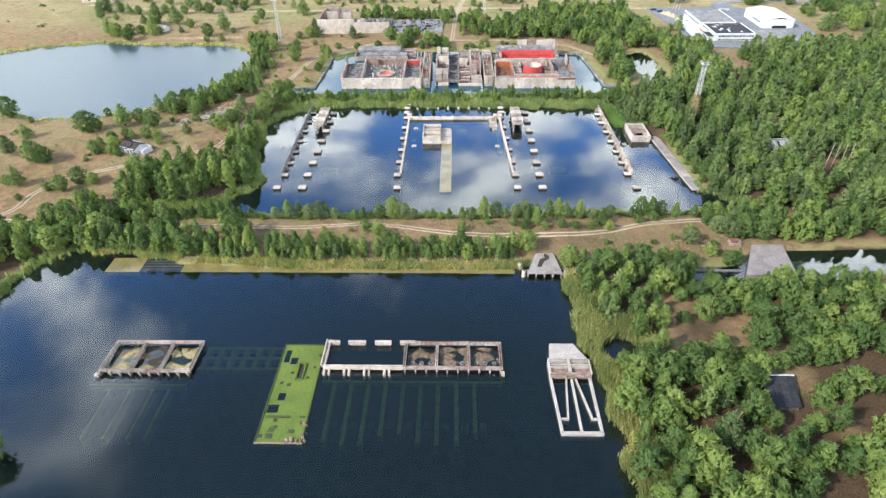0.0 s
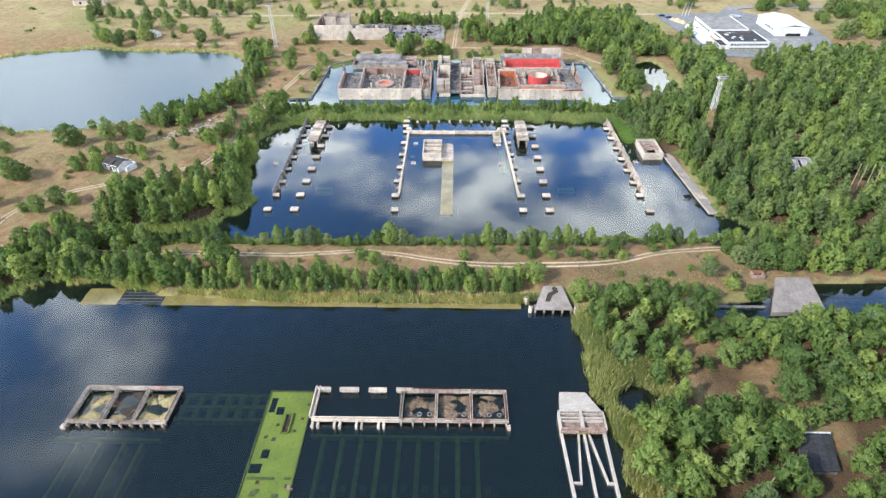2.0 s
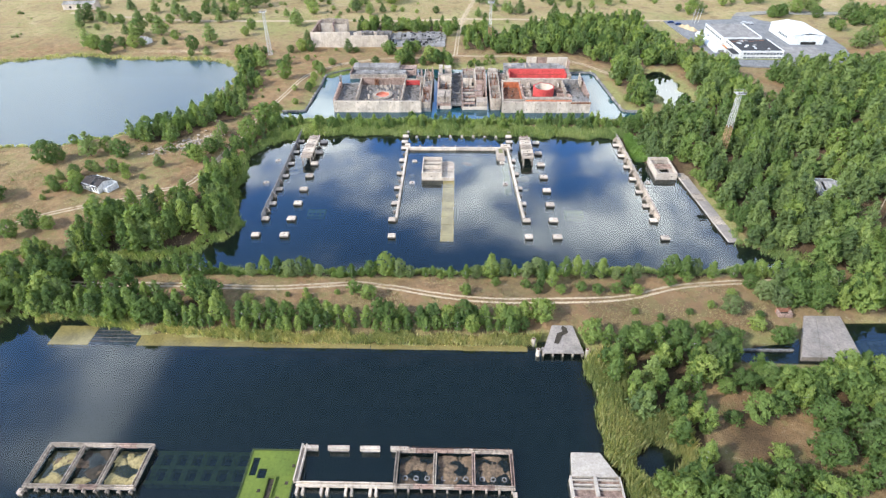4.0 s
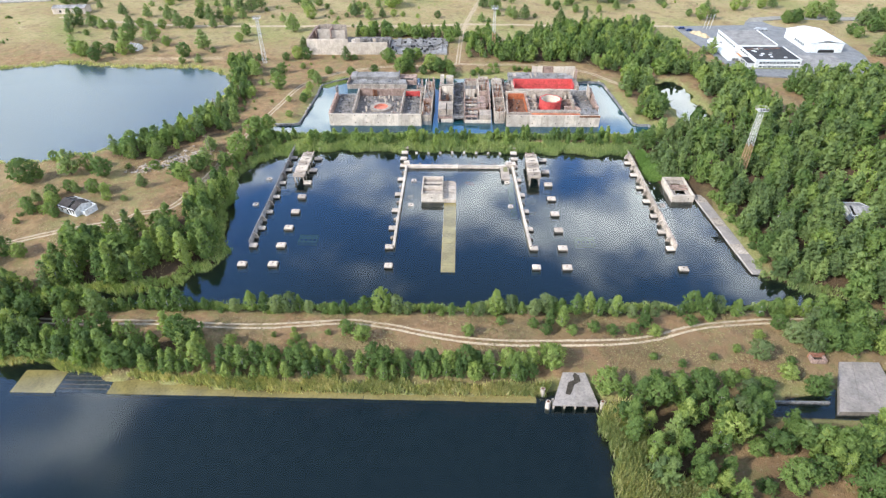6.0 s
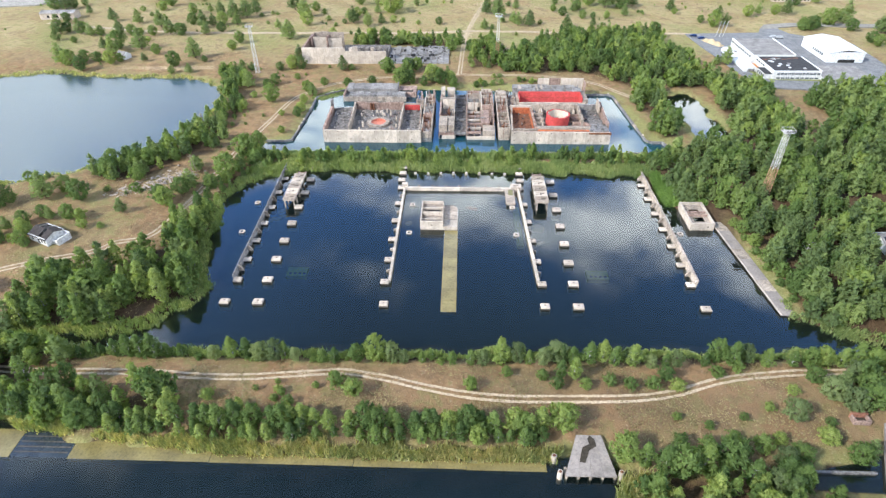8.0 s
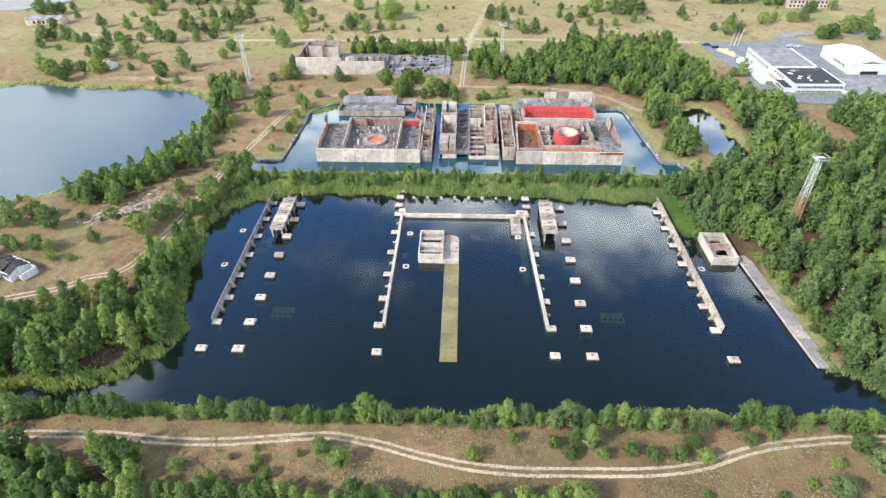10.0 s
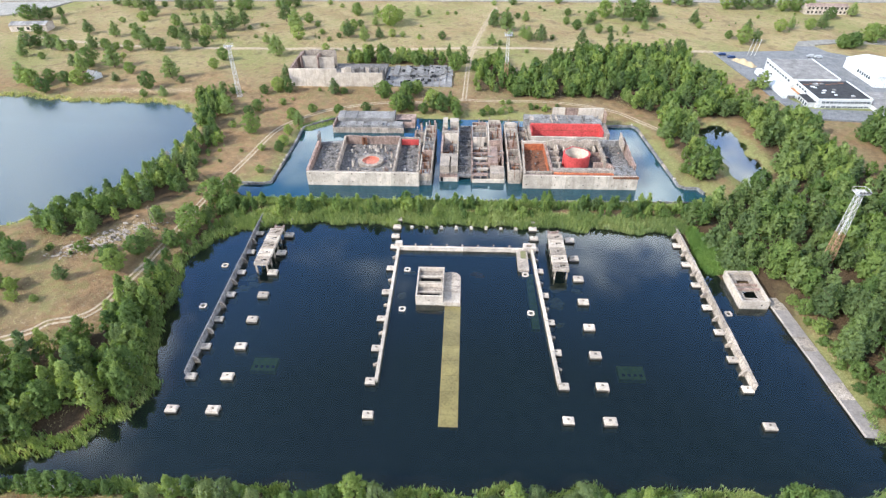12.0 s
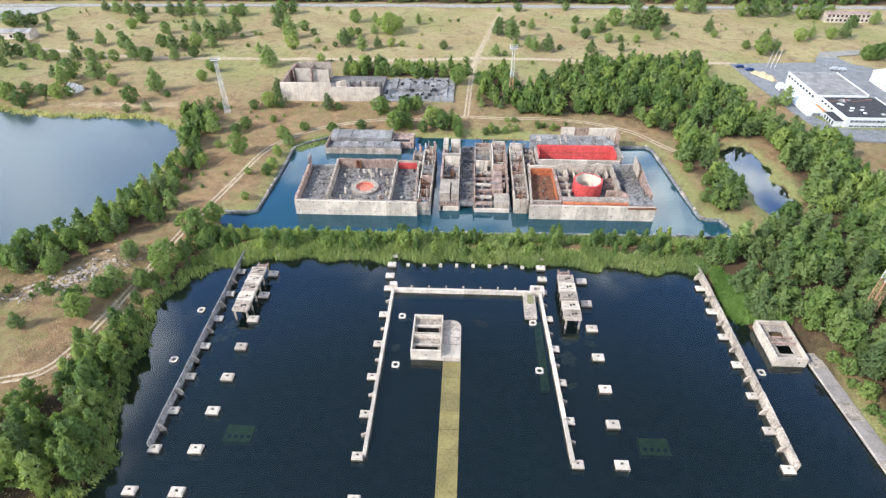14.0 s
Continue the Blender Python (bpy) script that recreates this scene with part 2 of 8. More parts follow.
def foliage(name, stops, by_tint=False, trans=0.42):
    m, nt, n, l, b = node_mat(name)
    geo, info = n("ShaderNodeNewGeometry"), n("ShaderNodeObjectInfo")
    mixv = n("ShaderNodeMath"); mixv.operation = "MULTIPLY_ADD"
    mixv.inputs[1].default_value, mixv.inputs[2].default_value = 0.28, 0.0
    l(geo.outputs["Random Per Island"], mixv.inputs[0])
    own = info.outputs["Random"]
    if by_tint:
        at = n("ShaderNodeAttribute"); at.attribute_name = "tint"
        own = at.outputs["Fac"]
    add = n("ShaderNodeMath"); add.operation = "MULTIPLY_ADD"; add.inputs[1].default_value = 0.72
    l(own, add.inputs[0]); l(mixv.outputs[0], add.inputs[2])
    col = ramp_of(nt, add.outputs[0], stops)
    mottle = noise_of(nt, 4.2, 4, rough=0.7)
    col = blend(nt, 1.0, col, ramp_of(nt, mottle, [(0.3, (0.62, 0.62, 0.64)), (0.5, (0.97, 0.97, 0.97)), (0.72, (1.4, 1.36, 1.25))]), "MULTIPLY")
    l(col, b.inputs["Base Color"])
    bumped(nt, b, mottle, 0.8, 0.25)
    b.inputs["Roughness"].default_value = 0.65
    b.inputs["Specular IOR Level"].default_value = 0.3
    tr = n("ShaderNodeBsdfTranslucent")
    l(blend(nt, 1.0, col, (1.25, 1.3, 0.6), "MULTIPLY"), tr.inputs[0])
    mix = n("ShaderNodeMixShader")
    mix.inputs[0].default_value = trans
    l(b.outputs[0], mix.inputs[1]); l(tr.outputs[0], mix.inputs[2])
    l(mix.outputs[0], nt.nodes["Material Output"].inputs[0])
    return m


BROAD = [(0.0, (0.064, 0.110, 0.033)), (0.35, (0.122, 0.186, 0.052)), (0.65, (0.190, 0.260, 0.072)), (0.88, (0.285, 0.345, 0.094)), (1.0, (0.36, 0.395, 0.13))]
PINES = [(0.0, (0.085, 0.128, 0.052)), (0.5, (0.168, 0.226, 0.082)), (0.85, (0.245, 0.312, 0.105)), (1.0, (0.305, 0.36, 0.125))]
WILLOW = [(0.0, (0.095, 0.135, 0.058)), (0.5, (0.17, 0.22, 0.092)), (1.0, (0.27, 0.32, 0.14))]
GRASSES = [(0.0, (0.13, 0.12, 0.05)), (0.45, (0.26, 0.21, 0.10)), (0.8, (0.36, 0.29, 0.15)), (1.0, (0.46, 0.38, 0.21))]
REEDS = [(0.0, (0.16, 0.21, 0.08)), (0.4, (0.32, 0.335, 0.145)), (0.75, (0.50, 0.45, 0.22)), (1.0, (0.66, 0.53, 0.30))]
LEAF_BROAD, LEAF_PINE = foliage("broad leaves", BROAD), foliage("pine needles", PINES)
LEAF_WILLOW = foliage("silvery willow leaves", WILLOW)
WOOD_BROAD, WOOD_PINE = foliage("woodland leaves", BROAD, True, 0.45), foliage("woodland needles", PINES, True, 0.45)
DRY_GRASS = foliage("dry grass", GRASSES, True, 0.15)
REED_STRAW = foliage("straw reed blades", REEDS, True, 0.5)
REED_GREEN = foliage("green reed blades", [(0.0, (0.15, 0.215, 0.08)), (0.5, (0.29, 0.35, 0.145)), (1.0, (0.50, 0.50, 0.26))], True, 0.5)
MARSH_GREEN = foliage("fresh marsh grass blades", [(0.0, (0.13, 0.22, 0.06)), (0.5, (0.22, 0.33, 0.095)), (1.0, (0.33, 0.42, 0.15))], True, 0.5)
BARK = weathered("bark", (0.20, 0.15, 0.10), (0.10, 0.075, 0.055), (0.05, 0.04, 0.03), scale=2.0)
BARK_BIRCH = weathered("birch bark", (0.62, 0.60, 0.56), (0.40, 0.38, 0.35), (0.08, 0.07, 0.06), scale=2.0)


def ground_mat():
    m, nt, n, l, b = node_mat("dry heath ground")
    at = n("ShaderNodeAttribute"); at.attribute_name = "cover"
    sep = n("ShaderNodeSeparateColor")
    l(at.outputs["Color"], sep.inputs[0])
    broad, mid, fine = noise_of(nt, 0.05, 7), noise_of(nt, 0.35, 6, rough=0.65), noise_of(nt, 2.2, 6, rough=0.7)
    dry = ramp_of(nt, mid, [(0.25, (0.155, 0.106, 0.052)), (0.5, (0.265, 0.19, 0.095)), (0.75, (0.36, 0.27, 0.142))])
    heath = ramp_of(nt, fine, [(0.3, (0.125, 0.094, 0.048)), (0.7, (0.32, 0.242, 0.13))])
    dry = blend(nt, 0.45, dry, heath)
    russet = ramp_of(nt, mid, [(0.3, (0.175, 0.10, 0.052)), (0.7, (0.345, 0.215, 0.115))])
    dry = blend(nt, span(nt, broad, 0.38, 0.55, 0.1, 0.85), dry, russet)
    dead = n("ShaderNodeAttribute"); dead.attribute_name = "straw"
    straw = ramp_of(nt, fine, [(0.3, (0.28, 0.225, 0.11)), (0.7, (0.47, 0.39, 0.21))])
    dry = blend(nt, dead.outputs["Fac"], dry, straw)
    green = ramp_of(nt, fine, [(0.3, (0.15, 0.155, 0.052)), (0.7, (0.33, 0.30, 0.125))])
    add = n("ShaderNodeMath"); add.operation = "ADD"
    l(sep.outputs[0], add.inputs[0]); l(span(nt, mid, 0.2, 0.8, -0.35, 0.35), add.inputs[1])
    col = blend(nt, span(nt, add.outputs[0], 0.35, 0.75), dry, green)
    sand = ramp_of(nt, fine, [(0.3, (0.38, 0.27, 0.16)), (0.7, (0.60, 0.47, 0.31))])
    add2 = n("ShaderNodeMath"); add2.operation = "ADD"
    l(sep.outputs[1], add2.inputs[0]); l(span(nt, fine, 0.2, 0.8, -0.4, 0.4), add2.inputs[1])
    col = blend(nt, span(nt, add2.outputs[0], 0.4, 0.8), col, sand)
    patch, stone = noise_of(nt, 0.16, 6, rough=0.72), noise_of(nt, 1.0, 3, rough=0.6)
    col = blend(nt, span(nt, patch, 0.53, 0.60, 0, 0.5), col, (0.135, 0.095, 0.055))
    col = blend(nt, span(nt, patch, 0.47, 0.41, 0, 0.5), col, (0.19, 0.185, 0.07))
    col = blend(nt, span(nt, stone, 0.62, 0.68, 0, 0.25), col, (0.50, 0.42, 0.32))
    dark_floor = ramp_of(nt, fine, [(0.3, (0.05, 0.036, 0.02)), (0.7, (0.145, 0.092, 0.055))])
    add3 = n("ShaderNodeMath"); add3.operation = "ADD"
    l(sep.outputs[2], add3.inputs[0]); l(span(nt, mid, 0.2, 0.8, -0.3, 0.3), add3.inputs[1])
    col = blend(nt, span(nt, add3.outputs[0], 0.35, 0.8), col, dark_floor)
    # near-black bed offshore stands in for the light that deep water swallows
    bed = ramp_of(nt, mid, [(0.3, (0.010, 0.016, 0.020)), (0.7, (0.022, 0.030, 0.030))])
    col = blend(nt, at.outputs["Alpha"], col, bed)
    l(col, b.inputs["Base Color"])
    b.inputs["Roughness"].default_value = 0.95
    b.inputs["Specular IOR Level"].default_value = 0.1
    bumped(nt, b, fine, 0.9, 0.5)
    return m


def water_mat(name, body, clear, tint, ior=1.65, ruffle=0.0):
    """Still water: mirror by angle over a murky body that lets the shallows through."""
    m, nt, n, l, b = node_mat(name)
    nt.nodes.remove(b)
    fr, gl = n("ShaderNodeFresnel"), n("ShaderNodeBsdfGlossy")
    fr.inputs["IOR"].default_value = ior
    gl.inputs["Roughness"].default_value = ruffle
    gl.inputs["Color"].default_value = (0.94, 0.98, 1.0, 1)
    murk, see = n("ShaderNodeBsdfDiffuse"), n("ShaderNodeBsdfTransparent")
    l(ramp_of(nt, noise_of(nt, 0.02, 4), [(0.3, tuple(c * 0.75 for c in body)), (0.7, tuple(c * 1.2 for c in body))]), murk.inputs[0])
    see.inputs[0].default_value = (*tint, 1)
    deep, top = n("ShaderNodeMixShader"), n("ShaderNodeMixShader")
    deep.inputs[0].default_value = clear
    l(murk.outputs[0], deep.inputs[1]); l(see.outputs[0], deep.inputs[2])
    l(fr.outputs[0], top.inputs[0]); l(deep.outputs[0], top.inputs[1]); l(gl.outputs[0], top.inputs[2])
    l(top.outputs[0], nt.nodes["Material Output"].inputs[0])
    return m


GROUND = ground_mat()
WATER_DARK = water_mat("dark lake water", (0.013, 0.026, 0.026), 0.80, (0.90, 0.94, 0.74))
WATER_BLUE = water_mat("clear blue quarry water", (0.032, 0.056, 0.062), 0.2, (0.4, 0.7, 0.7), 1.45, 0.24)
WATER_MOAT = water_mat("teal flooded pit water", (0.016, 0.066, 0.088), 0.3, (0.4, 0.7, 0.7), 1.5)

# ---- helpers for building ----
def part(name, bm, material, parent=None, label="", smooth=False):
    """Links a bmesh as one mesh object, under parent where one is given."""
    me = bpy.data.meshes.new(name)
    bm.to_mesh(me)
    bm.free()
    me.materials.append(material)
    if smooth:
        me.polygons.foreach_set("use_smooth", [True] * len(me.polygons))
    ob = new(name, me)
    if parent:
        ob.parent = parent
    return tagged(ob, label)


def empty(name, x, y, z=0.0, label="", category="", group="", kind=""):
    ob = new(name)
    ob.location = (x, y, z)
    ob.empty_display_size = 0.5
    return tagged(ob, label, category, group, kind)


def under(ob, parent):
    """Parents ob in place: its mesh stands in world measures, the parent at its own base."""
    ob.parent = parent
    ob.matrix_parent_inverse = Matrix.Translation(-Vector(parent.location))
    return ob


def piece(name, bm, material, parent, label="", smooth=False):
    return under(part(name, bm, material, None, label, smooth), parent)


def box(bm, x0, x1, y0, y1, z0, z1, jit=0.0):
    """A box, its corners knocked about by jit metres."""
    v = []
    for z in (z0, z1):
        for x, y in ((x0, y0), (x1, y0), (x1, y1), (x0, y1)):
            v.append(bm.verts.new((x + random.uniform(-jit, jit), y + random.uniform(-jit, jit), z + (random.uniform(-jit, jit) if z == z1 else 0))))
    for f in ((3, 2, 1, 0), (4, 5, 6, 7), (0, 1, 5, 4), (1, 2, 6, 5), (2, 3, 7, 6), (3, 0, 4, 7)):
        bm.faces.new([v[k] for k in f])
    return v


def boxes(*rows, jit=0.0):
    bm = bmesh.new()
    for r in rows:
        box(bm, *r, jit=jit)
    return bm


def beam(bm, a, b, w, h):
    """A straight bar of width w and height h from a to b (centre line of its top)."""
    a, b = Vector(a), Vector(b)
    d = (b - a).normalized()
    s = Vector((0, 0, 1)).cross(d)
    s = (s.normalized() if s.length > 1e-4 else Vector((1, 0, 0))) * (w / 2)
    u = d.cross(s).normalized() * h
    if u.z > 0:
        u = -u
    v = [bm.verts.new(p + q) for p in (a, b) for q in (-s, s, s + u, -s + u)]
    for f in ((0, 1, 2, 3), (7, 6, 5, 4), (0, 4, 5, 1), (1, 5, 6, 2), (2, 6, 7, 3), (3, 7, 4, 0)):
        bm.faces.new([v[k] for k in f])


def tube(bm, a, b, r, r2=None, seg=8):
    a, b = Vector(a), Vector(b)
    q = (b - a).to_track_quat("Z", "Y")
    r2 = r if r2 is None else r2
    lo, hi = [], []
    for k in range(seg):
        c = Vector((math.cos(2 * math.pi * k / seg), math.sin(2 * math.pi * k / seg), 0))
        lo.append(bm.verts.new(a + q @ (c * r)))
        hi.append(bm.verts.new(b + q @ (c * r2)))
    for k in range(seg):
        j = (k + 1) % seg
        bm.faces.new((lo[k], lo[j], hi[j], hi[k]))
    bm.faces.new(hi)
    bm.faces.new(lo[::-1])


def prism(bm, pts, z0, z1):
    lo = [bm.verts.new((x, y, z0)) for x, y in pts]
    hi = [bm.verts.new((x, y, z1)) for x, y in pts]
    bm.faces.new(lo[::-1])
    bm.faces.new(hi)
    for k in range(len(pts)):
        j = (k + 1) % len(pts)
        bm.faces.new((lo[k], lo[j], hi[j], hi[k]))
    bmesh.ops.recalc_face_normals(bm, faces=bm.faces[:])


# ---- the lie of the land ----
POND = [(-84, -36), (-70, -28), (-59.6, -25.5), (-5, -25.5), (39, -26.5), (64, -28), (70, -40), (73, -52), (83, -56), (84, -62), (88.5, -105.5), (100, -112), (110, -118),
        (104, -121.5), (85, -120), (57, -120), (-3.5, -122), (-65, -122.8), (-95, -123), (-118, -121), (-122, -117), (-107, -116), (-90, -115), (-82, -107.4), (-76.6, -99), (-83, -80), (-87.9, -51.5)]
NEAR = [(-135, -164), (-133, -151), (-126, -145), (-114, -142.5), (-101, -145), (-85, -149.5), (-55, -151), (15, -152), (20, -150), (33, -150), (31.7, -174), (32.8, -184), (34.8, -190), (35.9, -202), (36.6, -221), (40, -260), (42, -300), (30, -380), (-80, -390), (-130, -300), (-108, -250), (-99, -226), (-106, -216), (-125, -205), (-141, -185)]
LAKE = [(-285, 40), (-280, 59), (-258, 70), (-226, 79), (-190, 72.5), (-150, 72.4), (-134, 65), (-124, 53), (-120, 36), (-119, 20), (-124, 3), (-133, -14), (-148, -27), (-172, -38), (-197, -40), (-224, -28), (-262, 0)]
MOAT = [(-85, -2), (-74.2, -2.2), (-73, 34), (-73.5, 46), (-61.4, 55), (-23, 57), (21.7, 56), (57.7, 50.4), (71.5, 51), (75.9, -1), (84, -1.5), (84, -11), (30, -11.5), (-25, -13), (-81, -13), (-85.6, -6)]
LAGOON = [(97.5, 51), (108.3, 53), (113, 40), (110, 27), (113.5, 15), (111, 5), (101, 1), (98.5, 16), (96.5, 39)]
CANAL = [(70, -156.5), (70, -153), (86, -150), (101, -142.5), (300, -137), (300, -152), (129, -154), (105, -158)]
POOL = [(36.7, -183.6), (40.7, -180.6), (45.4, -181.7), (48.0, -185.7), (44.2, -190.9), (38.0, -191.4), (35.2, -187.9)]
WATERS = (POND, NEAR, LAKE, MOAT, LAGOON, CANAL, POOL)


def shore(poly, x, y):
    """Signed distance to a polygon's outline, below zero inside it."""
    p = np.array(poly, float)
    q = np.roll(p, -1, 0)
    best = np.full(x.shape, 1e9)
    inside = np.zeros(x.shape, bool)
    for (ax, ay), (bx, by) in zip(p, q):
        dx, dy = bx - ax, by - ay
        t = np.clip(((x - ax) * dx + (y - ay) * dy) / (dx * dx + dy * dy), 0, 1)
        best = np.minimum(best, np.hypot(x - ax - t * dx, y - ay - t * dy))
        if dy != 0:
            hit = ((ay > y) != (by > y)) & (x < (y - ay) * dx / dy + ax)
            inside ^= hit
    return np.where(inside, -best, best)


def waves(x, y):
    """A smooth made-up relief, about -1 to 1."""
    return (np.sin(x * 0.061 + 1.3 * np.sin(y * 0.043)) + np.sin(y * 0.077 + 1.1 * np.sin(x * 0.052 + 2)) + 0.6 * np.sin(x * 0.19 + y * 0.13)) / 2.6


def wobble(x, y):
    return 0.9 * np.sin(x * 0.41 + 2 * np.sin(y * 0.23)) + 0.7 * np.sin(y * 0.53 + 1.7 * np.sin(x * 0.31))


def water_gap(x, y):
    """Metres to the nearest water, below zero in it."""
    x, y = np.asarray(x, float), np.asarray(y, float)
    return np.minimum.reduce([shore(p, x, y) + (0 if p in (MOAT, CANAL, POOL) else wobble(x, y)) for p in WATERS])


def bump_at(x, y, cx, cy, rx, ry):
    return np.exp(-(((x - cx) / rx) ** 2 + ((y - cy) / ry) ** 2))


def height(x, y):
    x, y = np.asarray(x, float), np.asarray(y, float)
    d = water_gap(x, y)
    inland = 1 - np.exp(-np.maximum(d, 0) / 5)
    z = inland * (1.3 + 0.45 * waves(x, y) + 0.9 * bump_at(x, y, 0, -136, 110, 9) + 1.8 * bump_at(x, y, -135, -62, 40, 35))
    z += 0.9 * bump_at(x, y, -112, -30, 10, 22) * inland * np.abs(wobble(x * 1.7, y * 1.7))
    return np.where(d < 0, np.maximum(d * 0.45, -5.5), z + 0.05)


def gz(x, y):
    return float(height(np.array([x]), np.array([y]))[0])


WOODS = [
    # outline, trees a hectare, share of pines, height
    ([(84, -58), (90, -107), (118, -124), (240, -122), (320, -60), (320, 60), (240, 60), (206, 54), (185, 52), (166, 50), (160, 40), (166, 12), (150, 6), (142, 20), (143, 46), (147, 54), (134, 62), (122, 66), (116, 20), (108, 0), (86, -12), (70, -26), (74, -48)], 560, 0.75, 8.8),
    ([(18, 98), (35, 112), (43, 123), (53, 138), (68, 139), (85, 145), (110, 148), (119, 138), (116, 116), (121, 100), (120, 80), (127, 72), (132, 62), (138, 46), (137, 30), (124, 34), (121, 47), (118, 57), (98, 60), (92, 33), (92, 2), (82, 2), (82, 24), (79, 44), (85, 56), (67, 76), (51, 80), (18, 78)], 560, 0.36, 8.0),
    ([(2, 128), (16, 133), (19, 118), (16, 84), (1, 86)], 560, 0.3, 6.4),
    ([(40, -192), (36, -215), (40, -300), (100, -300), (84, -200), (70, -192), (58, -190)], 560, 0.03, 8.2),
    ([(84, -196), (100, -300), (190, -300), (260, -160), (130, -160), (96, -162), (68, -161), (84, -176)], 360, 0.1, 7.0),
    ([(34, -153), (70, -156), (64, -164), (55, -168), (56, -182), (48, -190), (44, -180), (36, -170)], 790, 0.03, 7.4),
    ([(66, -157), (130, -160), (160, -172), (130, -180), (92, -171), (78, -173), (74, -170), (62, -164)], 600, 0.05, 6.6),
    ([(94, -138.5), (92, -127.5), (120, -126), (240, -124), (260, -136), (110, -139)], 900, 0.1, 7.6),
    ([(-128, -116), (-124, -98), (-106, -90), (-96, -76), (-92, -58), (-84, -58), (-78, -80), (-72, -101), (-88, -115)], 800, 0.2, 9.6),
    ([(-137, -42), (-148, -32), (-135, -20), (-133, -11), (-127, -10), (-126, 3), (-121, 14), (-115, 18), (-105, 11), (-103, 0), (-101, -9), (-103, -17), (-112, -18), (-114, -27), (-118, -34), (-128, -40)], 700, 0.45, 6.4),
    ([(-129, 74), (-122, 82), (-113, 64), (-113, 47), (-102, 26), (-105, 14), (-113, 18), (-117, 30), (-119, 49)], 760, 0.35, 7.0),
    ([(-300, -160), (-172, -128), (-140, -126), (-108, -124), (-104, -142.5), (-124, -142), (-134, -149), (-138, -165), (-145, -188), (-300, -240)], 560, 0.3, 7.2),
    ([(-90, -25), (-80, -25), (30, -24), (68, -24), (84, -14), (30, -14), (-30, -16), (-82, -16), (-92, -10)], 900, 0.05, 5.2),
    ([(-92, -100), (-72, -100), (-80, -80), (-84, -52), (-82, -34), (-70, -25), (-88, -10), (-91, -36), (-94, -56), (-93, -80)], 1050, 0.1, 4.4),
    ([(-138, -127.5), (-96, -127.5), (-92, -122), (-120, -116), (-138, -116)], 700, 0.2, 7.0),
    ([(-140, -146), (-84, -149), (-66, -141), (-72, -134.5), (-100, -134.5), (-140, -132)], 620, 0.1, 7.4),
    ([(-67, 122), (-68, 136), (-43, 138), (-4, 138), (-3, 126), (-11, 122)], 640, 0.3, 6.4),
    ([(-380, 268), (380, 268), (380, 320), (-380, 320)], 260, 0.7, 9.0),
]
SPARSE = [
    ([(2, 57), (45, 55), (40, 72), (2, 73)], 330, 0.1, 2.4),
    ([(-300, 86), (-130, 86), (-110, 120), (-60, 150), (-10, 155), (-10, 240), (-320, 240), (-340, 120)], 26, 0.6, 1.9),
    ([(6, 156), (130, 156), (240, 190), (300, 200), (300, 250), (20, 250)], 26, 0.5, 1.9),
    ([(-120, 62), (-70, 62), (-10, 80), (-10, 90), (-95, 90), (-110, 110), (-125, 95)], 70, 0.4, 2.2),
    ([(-210, -110), (-120, -100), (-112, -66), (-125, -50), (-160, -52), (-220, -60)], 40, 0.3, 1.8),
    ([(-125, -60), (-98, -46), (-92, -10), (-84, 30), (-100, 40), (-112, 0)], 90, 0.3, 2.2),
    ([(-60, -146), (60, -148), (90, -140), (90, -126), (-60, -128)], 30, 0.2, 2.0),
    ([(-250, -44), (-150, -40), (-150, -35), (-200, -41), (-250, -16)], 240, 0.4, 3.6),
    ([(129, 132), (135, 74), (141, 66), (139, 84), (134, 130)], 60, 0.3, 2.4),
    ([(212, 62), (320, 62), (320, 190), (262, 170), (250, 95)], 260, 0.6, 7.0),
]
CLEARINGS = ((64, -180, 9, 13), (84, -179, 7, 9), (144, -90, 13, 10))
TRACKS = {
    "dam": [(-165, -127), (-118.3, -130.3), (-103, -131.4), (-81.5, -130.8), (-59.5, -132.1), (-37.3, -130), (-28.9, -129.4), (-20.2, -131), (-11.6, -133.6), (-0.5, -136.3), (10.2, -137.3), (23.6, -137), (37, -136.6), (48.2, -134.6), (58.9, -130.7), (70.8, -128), (88.2, -126.3), (112, -127)],
    "west": [(-190, -134), (-161.2, -123.8), (-157.5, -108.3), (-145.8, -95.5), (-117.1, -83.9), (-111.7, -79.1), (-102.1, -74.4), (-98, -55.4), (-95.6, -33.4), (-93.8, -12.6), (-88.9, 10.8), (-82, 44.2), (-67.3, 61.5), (-46.8, 70.8), (-24.5, 73.3), (-3.3, 76)],
    "north": [(-3.3, 76), (-1.1, 129.8), (1.8, 156.1), (8.8, 197.6), (17.2, 241.6)],
    "east": [(-3.3, 76), (15.4, 74.6), (40.1, 74.3), (63, 66), (74.4, 54.7), (80.9, 45)],
    "cross": [(-281.3, 169.8), (-203.3, 152), (-137.6, 149.2), (-43.2, 150.1), (18.9, 152.9), (127.4, 148.9), (140, 148)],
}


def spline(pts, step=2.0):
    """Points along a smooth line through pts."""
    p = [np.array(q, float) for q in pts]
    p = [2 * p[0] - p[1], *p, 2 * p[-1] - p[-2]]
    out = []
    for a, b, c, d in zip(p, p[1:], p[2:], p[3:]):
        k = max(2, int(np.linalg.norm(c - b) / step))
        for t in np.linspace(0, 1, k, endpoint=False):
            out.append(0.5 * (2 * b + (c - a) * t + (2 * a - 5 * b + 4 * c - d) * t * t + (3 * b - a - 3 * c + d) * t ** 3))
    out.append(p[-2])
    return np.array(out)


LINES = {k: spline(v) for k, v in TRACKS.items()}
